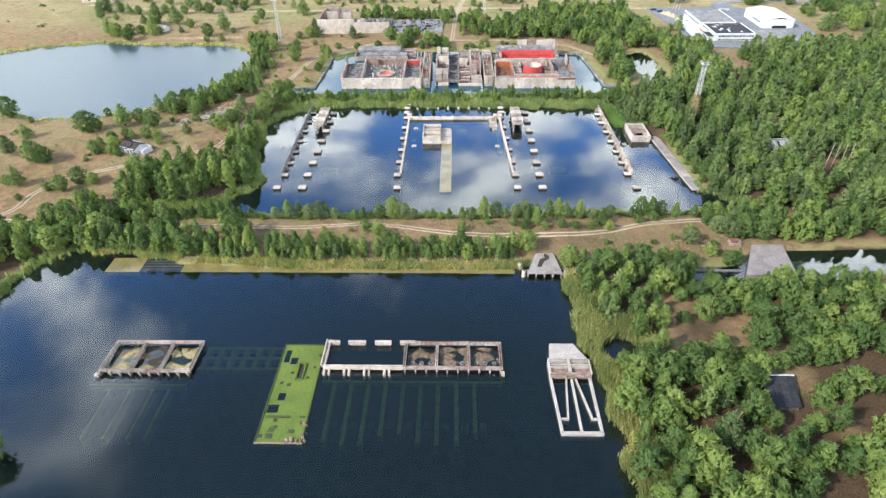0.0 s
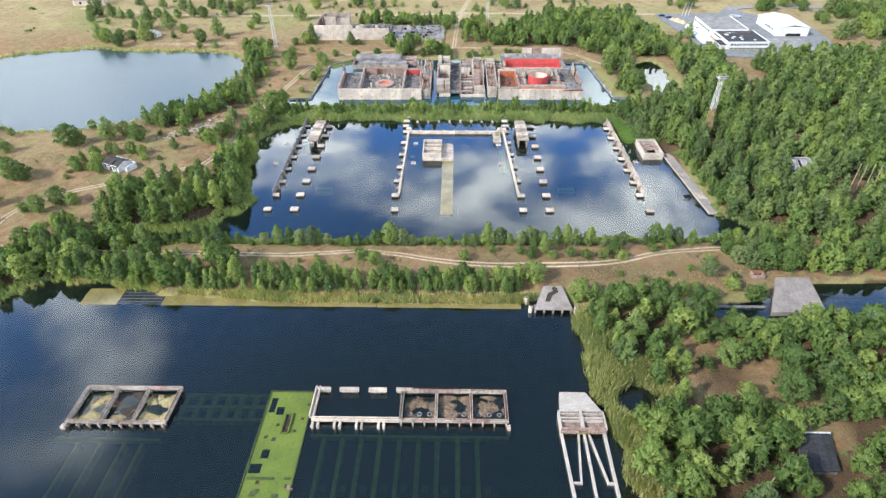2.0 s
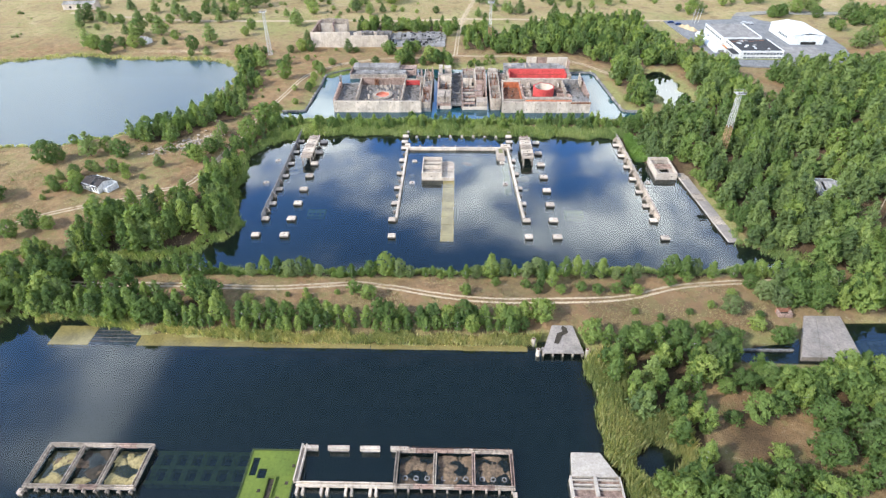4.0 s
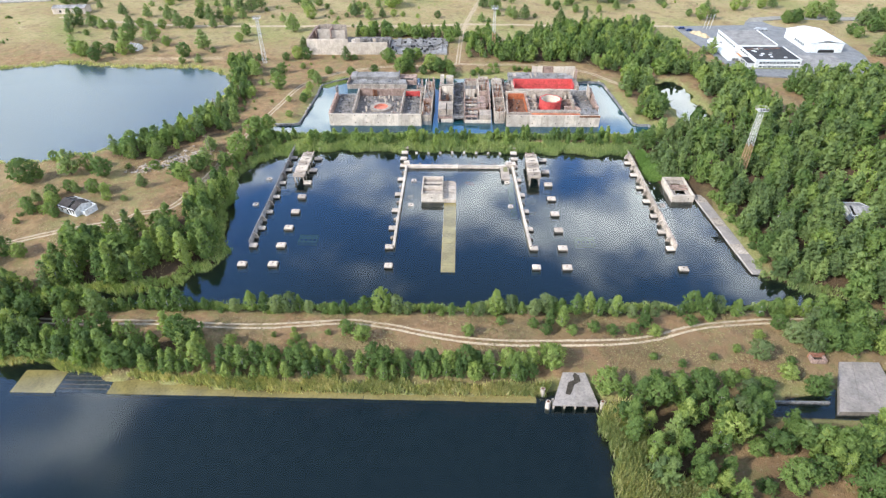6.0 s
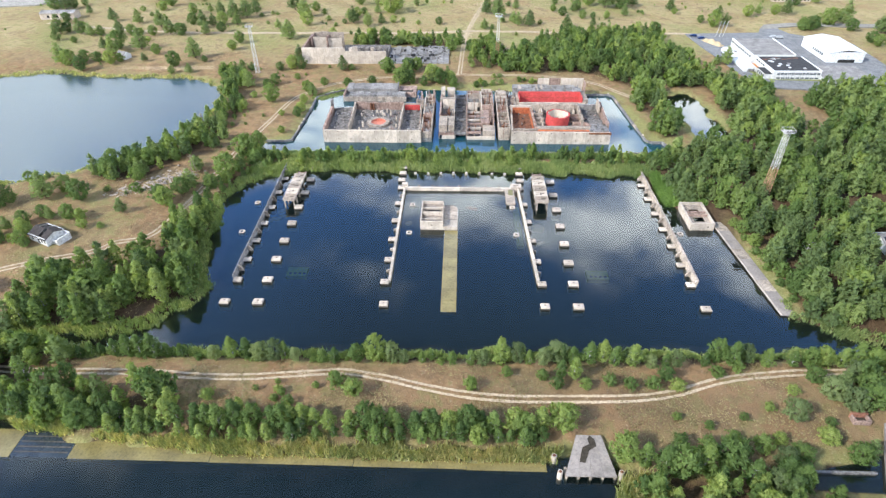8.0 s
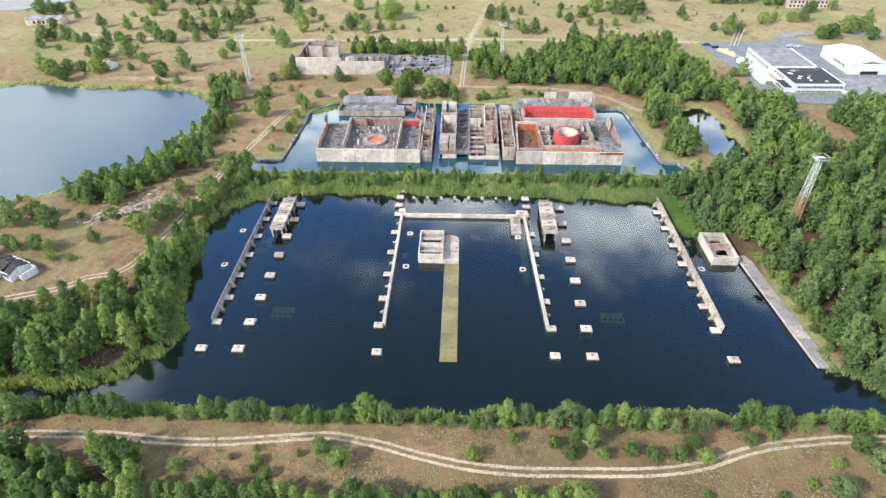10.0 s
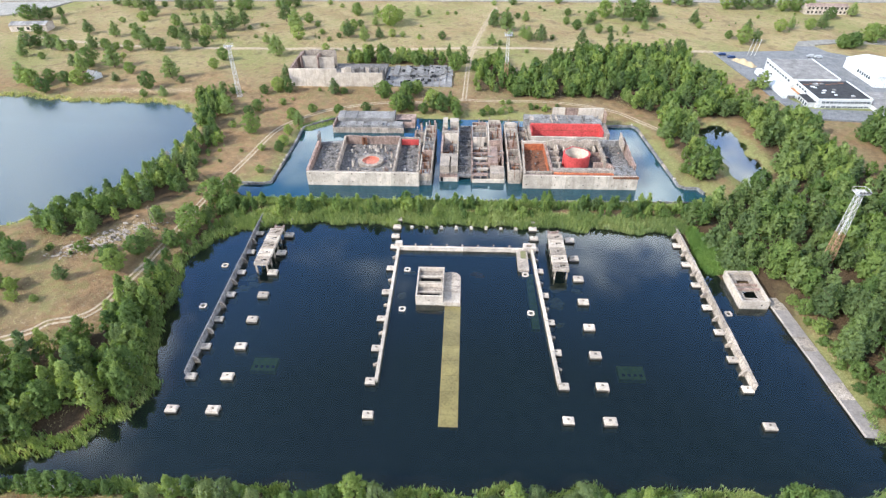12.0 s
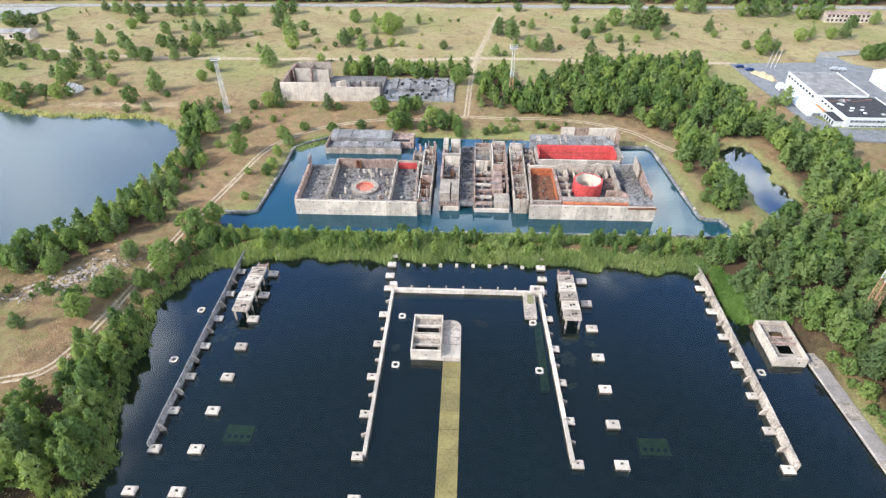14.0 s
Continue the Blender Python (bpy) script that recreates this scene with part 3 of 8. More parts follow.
ALL_TRACK = np.concatenate(list(LINES.values()))


def track_gap(x, y):
    x, y = np.asarray(x, float), np.asarray(y, float)
    best = np.full(x.shape, 1e9)
    for k in range(0, len(ALL_TRACK), 2):
        best = np.minimum(best, np.hypot(x - ALL_TRACK[k, 0], y - ALL_TRACK[k, 1]))
    return best


def axis(lo, hi, step, far):
    """Even steps from lo to hi, growing ones out to far on both sides."""
    core = list(np.arange(lo, hi + 0.1, step))
    a, s = [], step
    p = lo
    while p > -far:
        s *= 1.35
        p -= s
        a.append(p)
    b, s, p = [], step, core[-1]
    while p < far:
        s *= 1.35
        p += s
        b.append(p)
    return np.array(a[::-1] + core + b)


def sheet_mesh(name, X, Y, Z):
    ny, nx = X.shape
    idx = np.arange(nx * ny).reshape(ny, nx)
    f = np.stack([idx[:-1, :-1], idx[:-1, 1:], idx[1:, 1:], idx[1:, :-1]], -1).reshape(-1, 4)
    me = bpy.data.meshes.new(name)
    me.from_pydata(np.stack([X, Y, Z], -1).reshape(-1, 3).tolist(), [], f.tolist())
    me.polygons.foreach_set("use_smooth", np.ones(len(f), bool))
    return me


def build_ground():
    X, Y = np.meshgrid(axis(-300, 300, 2.0, 4000), axis(-300, 290, 2.0, 4000))
    me = sheet_mesh("ground", X, Y, height(X, Y))
    d, tr = water_gap(X, Y), track_gap(X, Y)
    green = np.clip(1.1 - d / 9, 0, 1) * 0.75 + 0.45 * np.clip(waves(X * 0.8 + 40, Y * 0.8), 0, 1)
    green += 0.45 * bump_at(X, Y, 20, 74, 26, 9) + 0.5 * bump_at(X, Y, 150, 70, 20, 10)
    green *= 1 - 0.9 * bump_at(X, Y, 0, -136, 120, 9)
    sand = np.clip(1 - tr / 3.2, 0, 1) * 0.6 + 0.35 * np.clip(waves(X * 2.1, Y * 2.3) - 0.35, 0, 1)
    sand += 0.5 * bump_at(X, Y, -112, -38, 10, 22) + 0.7 * bump_at(X, Y, -165, 84, 30, 4) + 0.45 * bump_at(X, Y, 91, -80, 3, 25) + 0.45 * bump_at(X, Y, 84, 25, 5, 22)
    # paler northward: dry grass, plus aerial haze put into the ground colour
    north = np.clip((Y - 70) / 60, 0, 1)
    sand += 0.30 * north
    green += 0.36 * north + 0.4 * bump_at(X, Y, 25, 63, 40, 7)
    dark_floor = np.zeros(X.shape)
    # brown leaf litter on the woodland floor
    for poly, dens, _, tall_ in WOODS:
        dark_floor = np.maximum(dark_floor, np.clip(-shore(poly, X, Y) / 8 + 0.4, 0, 1) * (0.95 if tall_ > 6 else 0.42))
    # the dam and the western heath take the same dark brown tone
    dark_floor = np.maximum(dark_floor, 0.52 * bump_at(X, Y, 45, -139, 110, 12))
    dark_floor = np.maximum(dark_floor, 0.22 * bump_at(X, Y, -125, -50, 50, 45))
    # clearings: dark brown mud, with the shade on it put into the colour
    for cx, cy, rx, ry in CLEARINGS:
        k = bump_at(X, Y, cx, cy, rx, ry)
        dark_floor *= 1 - 0.8 * k
        sand = np.maximum(sand * (1 - k), 0.12 * k)
        green *= 1 - 0.8 * k
        dark_floor = np.maximum(dark_floor, 0.82 * k)
    # darkened ground below the reeds gives the blades contrast
    dark_floor = np.maximum(dark_floor, np.where((X > 26) & (X < 56) & (Y < -156) & (d < 8), 0.8, 0))
    dark_floor = np.maximum(dark_floor, np.where((Y > -125) & (Y < -12) & (np.abs(X) < 100) & (d < 4.0), 0.85, 0))
    dark_floor *= 1 - 0.9 * bump_at(X, Y, 90.5, -84, 3.5, 26)
    dark_floor = np.where(d < 0, 1.0, dark_floor)
    dryness = me.attributes.new("straw", "FLOAT", "POINT")
    dryness.data.foreach_set("value", np.clip((0.55 + 0.35 * waves(X * 1.7, Y * 2.1)) * np.clip((Y - 85) / 45, 0, 1) + 0.2 * bump_at(X, Y, -185, -55, 45, 22), 0, 1).reshape(-1).astype(np.float32))
    at = me.color_attributes.new("cover", "FLOAT_COLOR", "POINT")
    at.data.foreach_set("color", np.stack([green, sand * (d > 0), dark_floor, np.clip(-d / 4 - 0.4, 0, 1)], -1).reshape(-1).astype(np.float32))
    me.materials.append(GROUND)
    return tagged(new("ground", me), "dry tan heath ground with grass and bare sand", "ground", kind="structure")


build_ground()


def build_water(name, poly, mat_, label):
    p = np.array(poly, float)
    if np.sum(p[:, 0] * np.roll(p[:, 1], -1) - np.roll(p[:, 0], -1) * p[:, 1]) < 0:
        p = p[::-1]
    e = np.roll(p, -1, 0) - p
    nrm = np.stack([e[:, 1], -e[:, 0]], 1) / np.linalg.norm(e, axis=1)[:, None]
    off = nrm + np.roll(nrm, 1, 0)
    off /= np.maximum(np.linalg.norm(off, axis=1)[:, None], 0.5)
    bm = bmesh.new()
    f = bm.faces.new([bm.verts.new((*q, 0)) for q in p + off * 2.6])
    if f.normal.z < 0:
        bmesh.ops.reverse_faces(bm, faces=[f])
    bmesh.ops.triangulate(bm, faces=bm.faces[:])
    ob = part(name, bm, mat_)
    return tagged(ob, label, "water", kind="structure")


build_water("water_pond", POND, WATER_DARK, "dark still pond mirroring clouds round concrete footings")
build_water("water_near_lake", NEAR, WATER_DARK, "dark navy lake with sunken concrete")
build_water("water_quarry_lake", LAKE, WATER_BLUE, "pale blue quarry lake with reedy shore")
build_water("water_moat", MOAT, WATER_MOAT, "teal water flooding the building pit")
build_water("water_lagoon", LAGOON, WATER_DARK, "small dark lagoon among trees")
build_water("water_canal", CANAL, WATER_DARK, "dark straight canal with sunken slabs")
build_water("water_pool", POOL, WATER_DARK, "small dark pool in the reeds")


def ribbon(name, line, width, offset, lift, mat_, label, cat, ragged=0.0):
    """A strip that lies on the ground along a line."""
    d = np.gradient(line, axis=0)
    d /= np.linalg.norm(d, axis=1)[:, None]
    s = np.stack([-d[:, 1], d[:, 0]], 1)
    rows = []
    for q in (-0.5, 0.5):
        w = width * q * (1 + ragged * np.random.uniform(-1, 1, len(line)))
        rows.append(line + s * (offset + w)[:, None])
    L, R = rows
    v = [(x, y, gz_ + lift) for (x, y), gz_ in zip(np.concatenate([L, R]), height(*np.concatenate([L, R]).T))]
    n = len(line)
    me = bpy.data.meshes.new(name)
    me.from_pydata(v, [], [(k, n + k, n + k + 1, k + 1) for k in range(n - 1)])
    me.flip_normals()
    me.materials.append(mat_)
    return tagged(new(name, me), label, cat, kind="structure")


def fine(line, step):
    seg = np.concatenate([[0], np.cumsum(np.linalg.norm(np.diff(line, axis=0), axis=1))])
    s = np.arange(0, seg[-1], step)
    return np.stack([np.interp(s, seg, line[:, 0]), np.interp(s, seg, line[:, 1])], 1)


for key, line in LINES.items():
    f = fine(line, 0.8)
    for side in (-0.82, 0.82):
        ribbon("dirt_track", f, 0.72 if key != "cross" else 1.5, side + 0.0 * f[:, 0], 0.09, SAND, "pale sandy wheel rut through dry grass", "track", 0.22)

# ---- the pond: footings, walls, piers ----
def footing(x, y, w, d, top, label, group):
    """A concrete cup footing: chamfered block with a socket for a column."""
    ob = empty("footing", x, y, 0, label, "footing", group)
    bm = bmesh.new()
    c = 0.22
    rings = []
    for z, k in ((-2.0, 0.0), (top - 0.3, 0.0), (top, c)):
        rings.append([bm.verts.new((sx * (w / 2 - k) + random.uniform(-.03, .03), sy * (d / 2 - k) + random.uniform(-.03, .03), z + random.uniform(-.02, .02))) for sx, sy in ((-1, -1), (1, -1), (1, 1), (-1, 1))])
    for a, b in zip(rings, rings[1:]):
        for k in range(4):
            bm.faces.new((a[k], a[(k + 1) % 4], b[(k + 1) % 4], b[k]))
    hole = [bm.verts.new((sx * w * 0.13, sy * d * 0.13 + 0.1, top)) for sx, sy in ((-1, -1), (1, -1), (1, 1), (-1, 1))]
    pit = [bm.verts.new((v.co.x * 0.9, v.co.y, top - 0.5)) for v in hole]
    for k in range(4):
        j = (k + 1) % 4
        bm.faces.new((rings[2][k], rings[2][j], hole[j], hole[k]))
        bm.faces.new((hole[k], hole[j], pit[j], pit[k]))
    bm.faces.new(pit)
    part("block", bm, CONCRETE_PALE, ob)
    # near-black fill puts the recess shade of the socket into colour
    bm = boxes((-w * 0.11, w * 0.11, -d * 0.11 + 0.1, d * 0.11 + 0.1, top - 0.55, top - 0.40), jit=0.02)
    part("socket_fill", bm, PEAT_AND_SHADE, ob, "dark fill standing in for the shade in the socket")
    # a dark band runs round the lower half of the block
    e, t = 0.035, top * 0.5
    part("wet_line", boxes((-w / 2 - e, w / 2 + e, -d / 2 - e, -d / 2, -0.4, t), (-w / 2 - e, w / 2 + e, d / 2, d / 2 + e, -0.4, t), (-w / 2 - e, -w / 2, -d / 2, d / 2, -0.4, t), (w / 2, w / 2 + e, -d / 2, d / 2, -0.4, t), jit=0.02), DARK_CONCRETE, ob, "dark band above the waterline")
    return ob


FOOT = "pale concrete column footing standing in dark water"
ROWS_Y = [-103.6, -93.8, -83.8, -74.0, -64.0, -54.0, -44.3, -34.8, -25.4]
for y in ROWS_Y:
    footing(-58.8, y, 2.9, 2.1, 1.1, FOOT, "column footings")
    footing(31.4 + (y + 103) * 0.002, y, 2.9, 2.1, 1.1, FOOT, "column footings")
for x in (-68.4, -23.1, 22.1, 66.4):
    footing(x, -103.7, 2.7 if abs(x) > 60 else 2.5, 1.9, 1.1, FOOT, "column footings")
for y in (-34.5, -29.3, -25.0):
    footing(-24.1, y, 2.6, 1.7, 1.3, FOOT, "column footings")
    footing(20.3, y, 2.6, 1.7, 1.3, FOOT, "column footings")
for k in range(9):
    x = -19.4 + k * 4.9
    ob = empty("stub_column", x, -28.6, 0, "short white concrete stub rising from the water", "column", "stub columns")
    part("shaft", boxes((-0.45, 0.45, -0.35, 0.35, -2, 0.75 + random.uniform(-0.15, 0.2)), jit=0.06), CONCRETE_PALE, ob)
    part("foot", boxes((-0.7, 0.7, -0.6, 0.6, -2, -0.1), jit=0.05), CONCRETE, ob)


def panel_wall(x0, y0, x1, y1, side, top, thick, group, tilt=0.0, mat_=None, count=7):
    """A line of long wall panels between footings, with ribs on one side. side: +1 east, -1 west."""
    wall = empty("sunken_wall", x0, y0, 0, "weathered concrete panel wall standing in the pond", "wall", group)
    for k in range(count):
        a, b = k / count, (k + 1) / count
        ax, ay, bx, by = x0 + (x1 - x0) * a, y0 + (y1 - y0) * a + 0.12, x0 + (x1 - x0) * b, y0 + (y1 - y0) * b - 0.12
        sag = random.uniform(-0.15, 0.15)
        bm = bmesh.new()
        lo = [(ax, ay), (ax + thick, ay), (bx + thick, by), (bx, by)]
        v = [bm.verts.new((px, py, -2)) for px, py in lo] + [bm.verts.new((px + tilt, py, top + sag * (1 if i < 2 else -1) + random.uniform(-.05, .05))) for i, (px, py) in enumerate(lo)]
        for f in ((3, 2, 1, 0), (4, 5, 6, 7), (0, 1, 5, 4), (1, 2, 6, 5), (2, 3, 7, 6), (3, 0, 4, 7)):
            bm.faces.new([v[i] for i in f])
        bmesh.ops.recalc_face_normals(bm, faces=bm.faces[:])
        piece("wall_panel", bm, mat_ or CONCRETE, wall)
        mx, my = (ax + bx) / 2 + (thick if side > 0 else 0), (ay + by) / 2
        bm = bmesh.new()
        s = side
        pts = [(mx + tilt * 0.8, my, top - 0.2), (mx + s * 0.45, my, top - 0.5), (mx + s * 1.15, my, 0.5), (mx + s * 1.15, my, -1.5), (mx, my, -1.5)]
        va = [bm.verts.new((px, py - 0.25, pz)) for px, py, pz in pts]
        vb = [bm.verts.new((px, py + 0.25, pz)) for px, py, pz in pts]
        bm.faces.new(va)
        bm.faces.new(vb[::-1])
        for i in range(5):
            bm.faces.new((va[i], vb[i], vb[(i + 1) % 5], va[(i + 1) % 5]))
        bmesh.ops.recalc_face_normals(bm, faces=bm.faces[:])
        piece("buttress", bm, CONCRETE, wall)
    for k in range(count + 1):
        t = k / count
        px, py = x0 + (x1 - x0) * t, y0 + (y1 - y0) * t
        footing(px + side * 1.0 + (thick if side > 0 else 0) * 0.5, py, 2.5, 1.9, 0.85 if k else 1.05, FOOT, "column footings")
    return wall


panel_wall(-68.9, -94.0, -70.0, -24.0, 1, 2.3, 0.32, "pond walls", -0.25, CONCRETE_GREY)
panel_wall(66.4, -93.4, 65.8, -27.0, -1, 2.2, 0.7, "pond walls", 0.35, CONCRETE)
panel_wall(-22.9, -94.0, -22.9, -39.8, -1, 1.3, 0.75, "pond walls", 0, CONCRETE_PALE, 5)
panel_wall(20.9, -94.0, 18.6, -39.8, 1, 1.3, 0.75, "pond walls", 0, CONCRETE_PALE, 5)

cross = empty("cross_wall", -2, -40.6, 0, "long low concrete beam wall across the pond", "wall")
for k in range(8):
    x = -22.3 + k * 5.0
    piece("wall_panel", boxes((x, x + 4.94, -41.0, -40.15, -2, 1.25), jit=0.05), CONCRETE_PALE, cross)
for k in range(8):
    x = -17.5 + k * 4.9
    piece("stub", boxes((x, x + 0.5, -39.95, -39.5, -1, 1.7), jit=0.05), CONCRETE, cross)
head = empty("wall_head", 18.4, -40.3, 0, "concrete corner box with a slot at the wall's end", "wall")
piece("box", boxes((16.4, 17.4, -41.4, -38.8, -2, 2.0), (19.0, 20.2, -41.4, -38.8, -2, 2.0), (17.4, 19.0, -41.4, -40.6, -2, 2.0), (17.4, 19.0, -39.5, -38.8, -2, 2.0), jit=0.05), CONCRETE_PALE, head)
head = empty("wall_head", -22.6, -39.6, 0, "concrete corner block at the wall's end", "wall")
piece("box", boxes((-23.6, -21.5, -40.2, -38.6, -2, 2.1), jit=0.06), CONCRETE_PALE, head)
jetty = empty("slab_jetty", 15.9, -46, 0, "mossy concrete slab jetty beside the beam wall", "jetty")
piece("slab", boxes((14.2, 17.4, -51.0, -41.3, 0.5, 1.2), jit=0.06), CONCRETE, jetty)
piece("leg", boxes((14.5, 17.1, -50.7, -50.0, -2, 0.5)), CONCRETE_GREY, jetty)
piece("leg", boxes((14.5, 17.1, -43.0, -42.2, -2, 0.5)), CONCRETE_GREY, jetty)
piece("moss", boxes((15.3, 16.9, -45.6, -42.0, 1.23, 1.27), jit=0.1), MOSS, jetty, "olive moss patch")


def ring_frame(x, y):
    """A square well rim just above the water."""
    ob = empty("well_rim", x, y, 0, "white square concrete well rim at the water surface", "well", "well rims")
    bm = bmesh.new()
    w, seg = 0.95, 16
    lo, hi, inn = [], [], []
    for k in range(seg):
        a = 2 * math.pi * (k + 0.5) / seg
        c, s = math.cos(a), math.sin(a)
        q = 1 / max(abs(c), abs(s))
        hi.append(bm.verts.new((c * q * w, s * q * w, 0.22)))
        lo.append(bm.verts.new((c * q * w, s * q * w, -1)))
        inn.append(bm.verts.new((c * 0.55, s * 0.55, 0.22)))
    low = [bm.verts.new((v.co.x, v.co.y, -1)) for v in inn]
    for k in range(seg):
        j = (k + 1) % seg
        bm.faces.new((lo[k], lo[j], hi[j], hi[k]))
        bm.faces.new((hi[k], hi[j], inn[j], inn[k]))
        bm.faces.new((inn[k], inn[j], low[j], low[k]))
    part("rim", bm, CONCRETE_PALE, ob)


for x, y in ((-74.5, -50.5), (-74.5, -68.6), (-18.9, -50.7), (-18.8, -68.0), (16.3, -51.9), (16.6, -68.5), (70.3, -66.9)):
    ring_frame(x, y)

# cabin with open cells, its rounded apron and the sunken ramp
cabin = empty("pump_cabin", -11.3, -60, 0, "roofless concrete pump cabin with open cells in the pond", "cabin")
X0, X1, Y0, Y1, ZT = -15.2, -7.6, -66.1, -53.2, 3.3
piece("front_wall", boxes((X0, X1, Y0, Y0 + 0.5, -2, ZT), jit=0.03), CONCRETE_PALE, cabin)
piece("back_wall", boxes((X0, X1, Y1 - 0.45, Y1, -2, ZT), jit=0.03), CONCRETE_PALE, cabin)
piece("side_wall", boxes((X0, X0 + 0.35, Y0 + 0.5, Y1 - 0.45, -2, ZT), jit=0.02), CONCRETE_PALE, cabin)
piece("side_wall", boxes((X1 - 0.35, X1, Y0 + 0.5, Y1 - 0.45, -2, ZT), jit=0.02), CONCRETE_PALE, cabin)
for y, w, z in ((Y0 + 3.0, 0.5, 2.45), (Y0 + 5.6, 0.25, ZT - 0.05), (Y0 + 6.3, 0.25, ZT - 0.05), (Y0 + 9.6, 0.5, 2.6)):
    piece("cross_wall", boxes((X0 + 0.35, X1 - 0.35, y - w / 2, y + w / 2, -1, z), jit=0.02), CONCRETE_PALE, cabin)
for a, b, c in ((3.3, 5.4, 2.0), (9.9, 12.4, 2.2)):
    piece("cell_floor", boxes((X0 + 0.36, X1 - 0.36, Y0 + a, Y0 + b, 0.4, c), jit=0.03), CONCRETE, cabin)
for a, b in ((0.55, 2.7), (6.5, 9.3)):
    piece("sump", boxes((X0 + 0.36, X1 - 0.36, Y0 + a, Y0 + b, -0.6, 0.12)), PEAT_AND_SHADE, cabin, "dark wet bottom of the open cell")
    for sx in (X0 + 0.36, X1 - 0.96):
        piece("corner_fillet", boxes((sx, sx + 0.6, Y0 + b - 0.5, Y0 + b, 0.1, 2.3), jit=0.1), CONCRETE, cabin)
# thin near-black sheets on the cross walls stand in for shaded openings
for y in (Y0 + 2.70, Y0 + 9.30):
    piece("opening", boxes((X0 + 0.96, X1 - 0.96, y, y + 0.045, 0.2, 1.95)), SHADE_BLACK, cabin, "near-black sheet standing in for the shaded opening between cells")
# near-black box in place of the shaded vent hole
piece("vent_hole", boxes((-11.6, -11.2, Y0 - 0.012, Y0 + 0.3, 1.7, 2.0)), SHADE_BLACK, cabin)
apron = empty("rounded_apron", -5, -60, 0, "pale concrete apron with one rounded corner", "slab")
bm = bmesh.new()
arc = [(-2.8 - 2.6 + 2.6 * math.cos(a), -55.8 + 2.6 * math.sin(a)) for a in np.linspace(0, math.pi / 2, 9)]
prism(bm, [(-7.55, -66.3), (-2.8, -66.3), *arc, (-7.55, -53.2)], -2, 1.3)
piece("slab", bm, CONCRETE_PALE, apron)
bm = bmesh.new()
prism(bm, [(x * 0.985 - 0.06, y * 0.998) for x, y in [(-7.2, -62), (-3.0, -62), *arc, (-7.2, -53.4)]], 1.3, 1.42)
piece("kerb_bed", bm, CONCRETE, apron)
ramp = empty("sunken_ramp", -5, -86, -0.5, "ochre silted concrete ramp awash in the pond", "ramp")
for k in range(8):
    y = -106.0 + k * 4.95
    piece("ramp_slab", boxes((-7.1 + 0.0 * k, -2.7, y, y + 4.9, -1.0, 0.03 + 0.006 * (k % 3)), jit=0.01), WET_SILT, ramp)
for x, y, w, d in ((-51.2, -89.0, 6.0, 4.2), (39.4, -88.6, 6.4, 4.2)):
    sl = empty("sunken_slab", x, y, -0.6, "green slimy slab with sockets under the water", "slab", "sunken slabs")
    piece("slab", boxes((x - w / 2, x + w / 2, y - d / 2, y + d / 2, -1.4, -0.16), jit=0.06), SLIME_GREEN, sl)
    for k in range(4):
        piece("socket", boxes((x - w / 2 + 0.8 + k * 1.4, x - w / 2 + 1.5 + k * 1.4, y - 1.2, y - 0.4, -0.6, -0.09), jit=0.03), PEAT_AND_SHADE, sl)


def debris(x, y, r, mat_, label, z=-0.07):
    """A flat ragged heap at the surface."""
    bm = bmesh.new()
    n = 22
    p, q = random.uniform(0, 6), random.uniform(0, 6)
    rings = []
    for share, drop in ((0.35, 0.0), (0.7, 0.05), (1.0, 0.30)):
        ring = []
        for k in range(n):
            a = 2 * math.pi * k / n
            e = r * share * (0.82 + 0.2 * math.sin(2 * a + p) + 0.13 * math.sin(5 * a + q) + random.uniform(-0.06, 0.06))
            ring.append(bm.verts.new((x + math.cos(a) * e, y + math.sin(a) * e * 0.8, z + 0.08 - drop + random.uniform(-0.04, 0.04))))
        rings.append(ring)
    bm.faces.new(rings[0])
    for u, v in zip(rings, rings[1:]):
        for k in range(n):
            bm.faces.new((u[k], v[k], v[(k + 1) % n], u[(k + 1) % n]))
    bmesh.ops.recalc_face_normals(bm, faces=bm.faces[:])
    return tagged(part("rubble_patch", bm, mat_), label, "rubble", "sunken rubble")


for x, y, r in ((-64.5, -55.5, 2.2), (-66.0, -60.5, 2.6), (-63.2, -58.5, 2.0), (25.5, -57.0, 3.2), (24.2, -64.0, 3.0), (30.5, -58.5, 1.8), (2.2, -52.0, 2.2), (-19.4, -62.0, 1.7), (24, -72.5, 1.4), (-17.4, -51.5, 1.2)):
    debris(x, y, r, SUNK_RUBBLE if x != 2.2 else RUST, "brownish rubble lying under the water", -0.13)
sill = empty("sunken_sill", 14.8, -61, -0.8, "slimy sunken sill along the wall's foot", "slab")
piece("sill", boxes((16.6, 18.6, -74, -51, -1.6, -0.45), jit=0.05), DEEP_CONCRETE, sill)


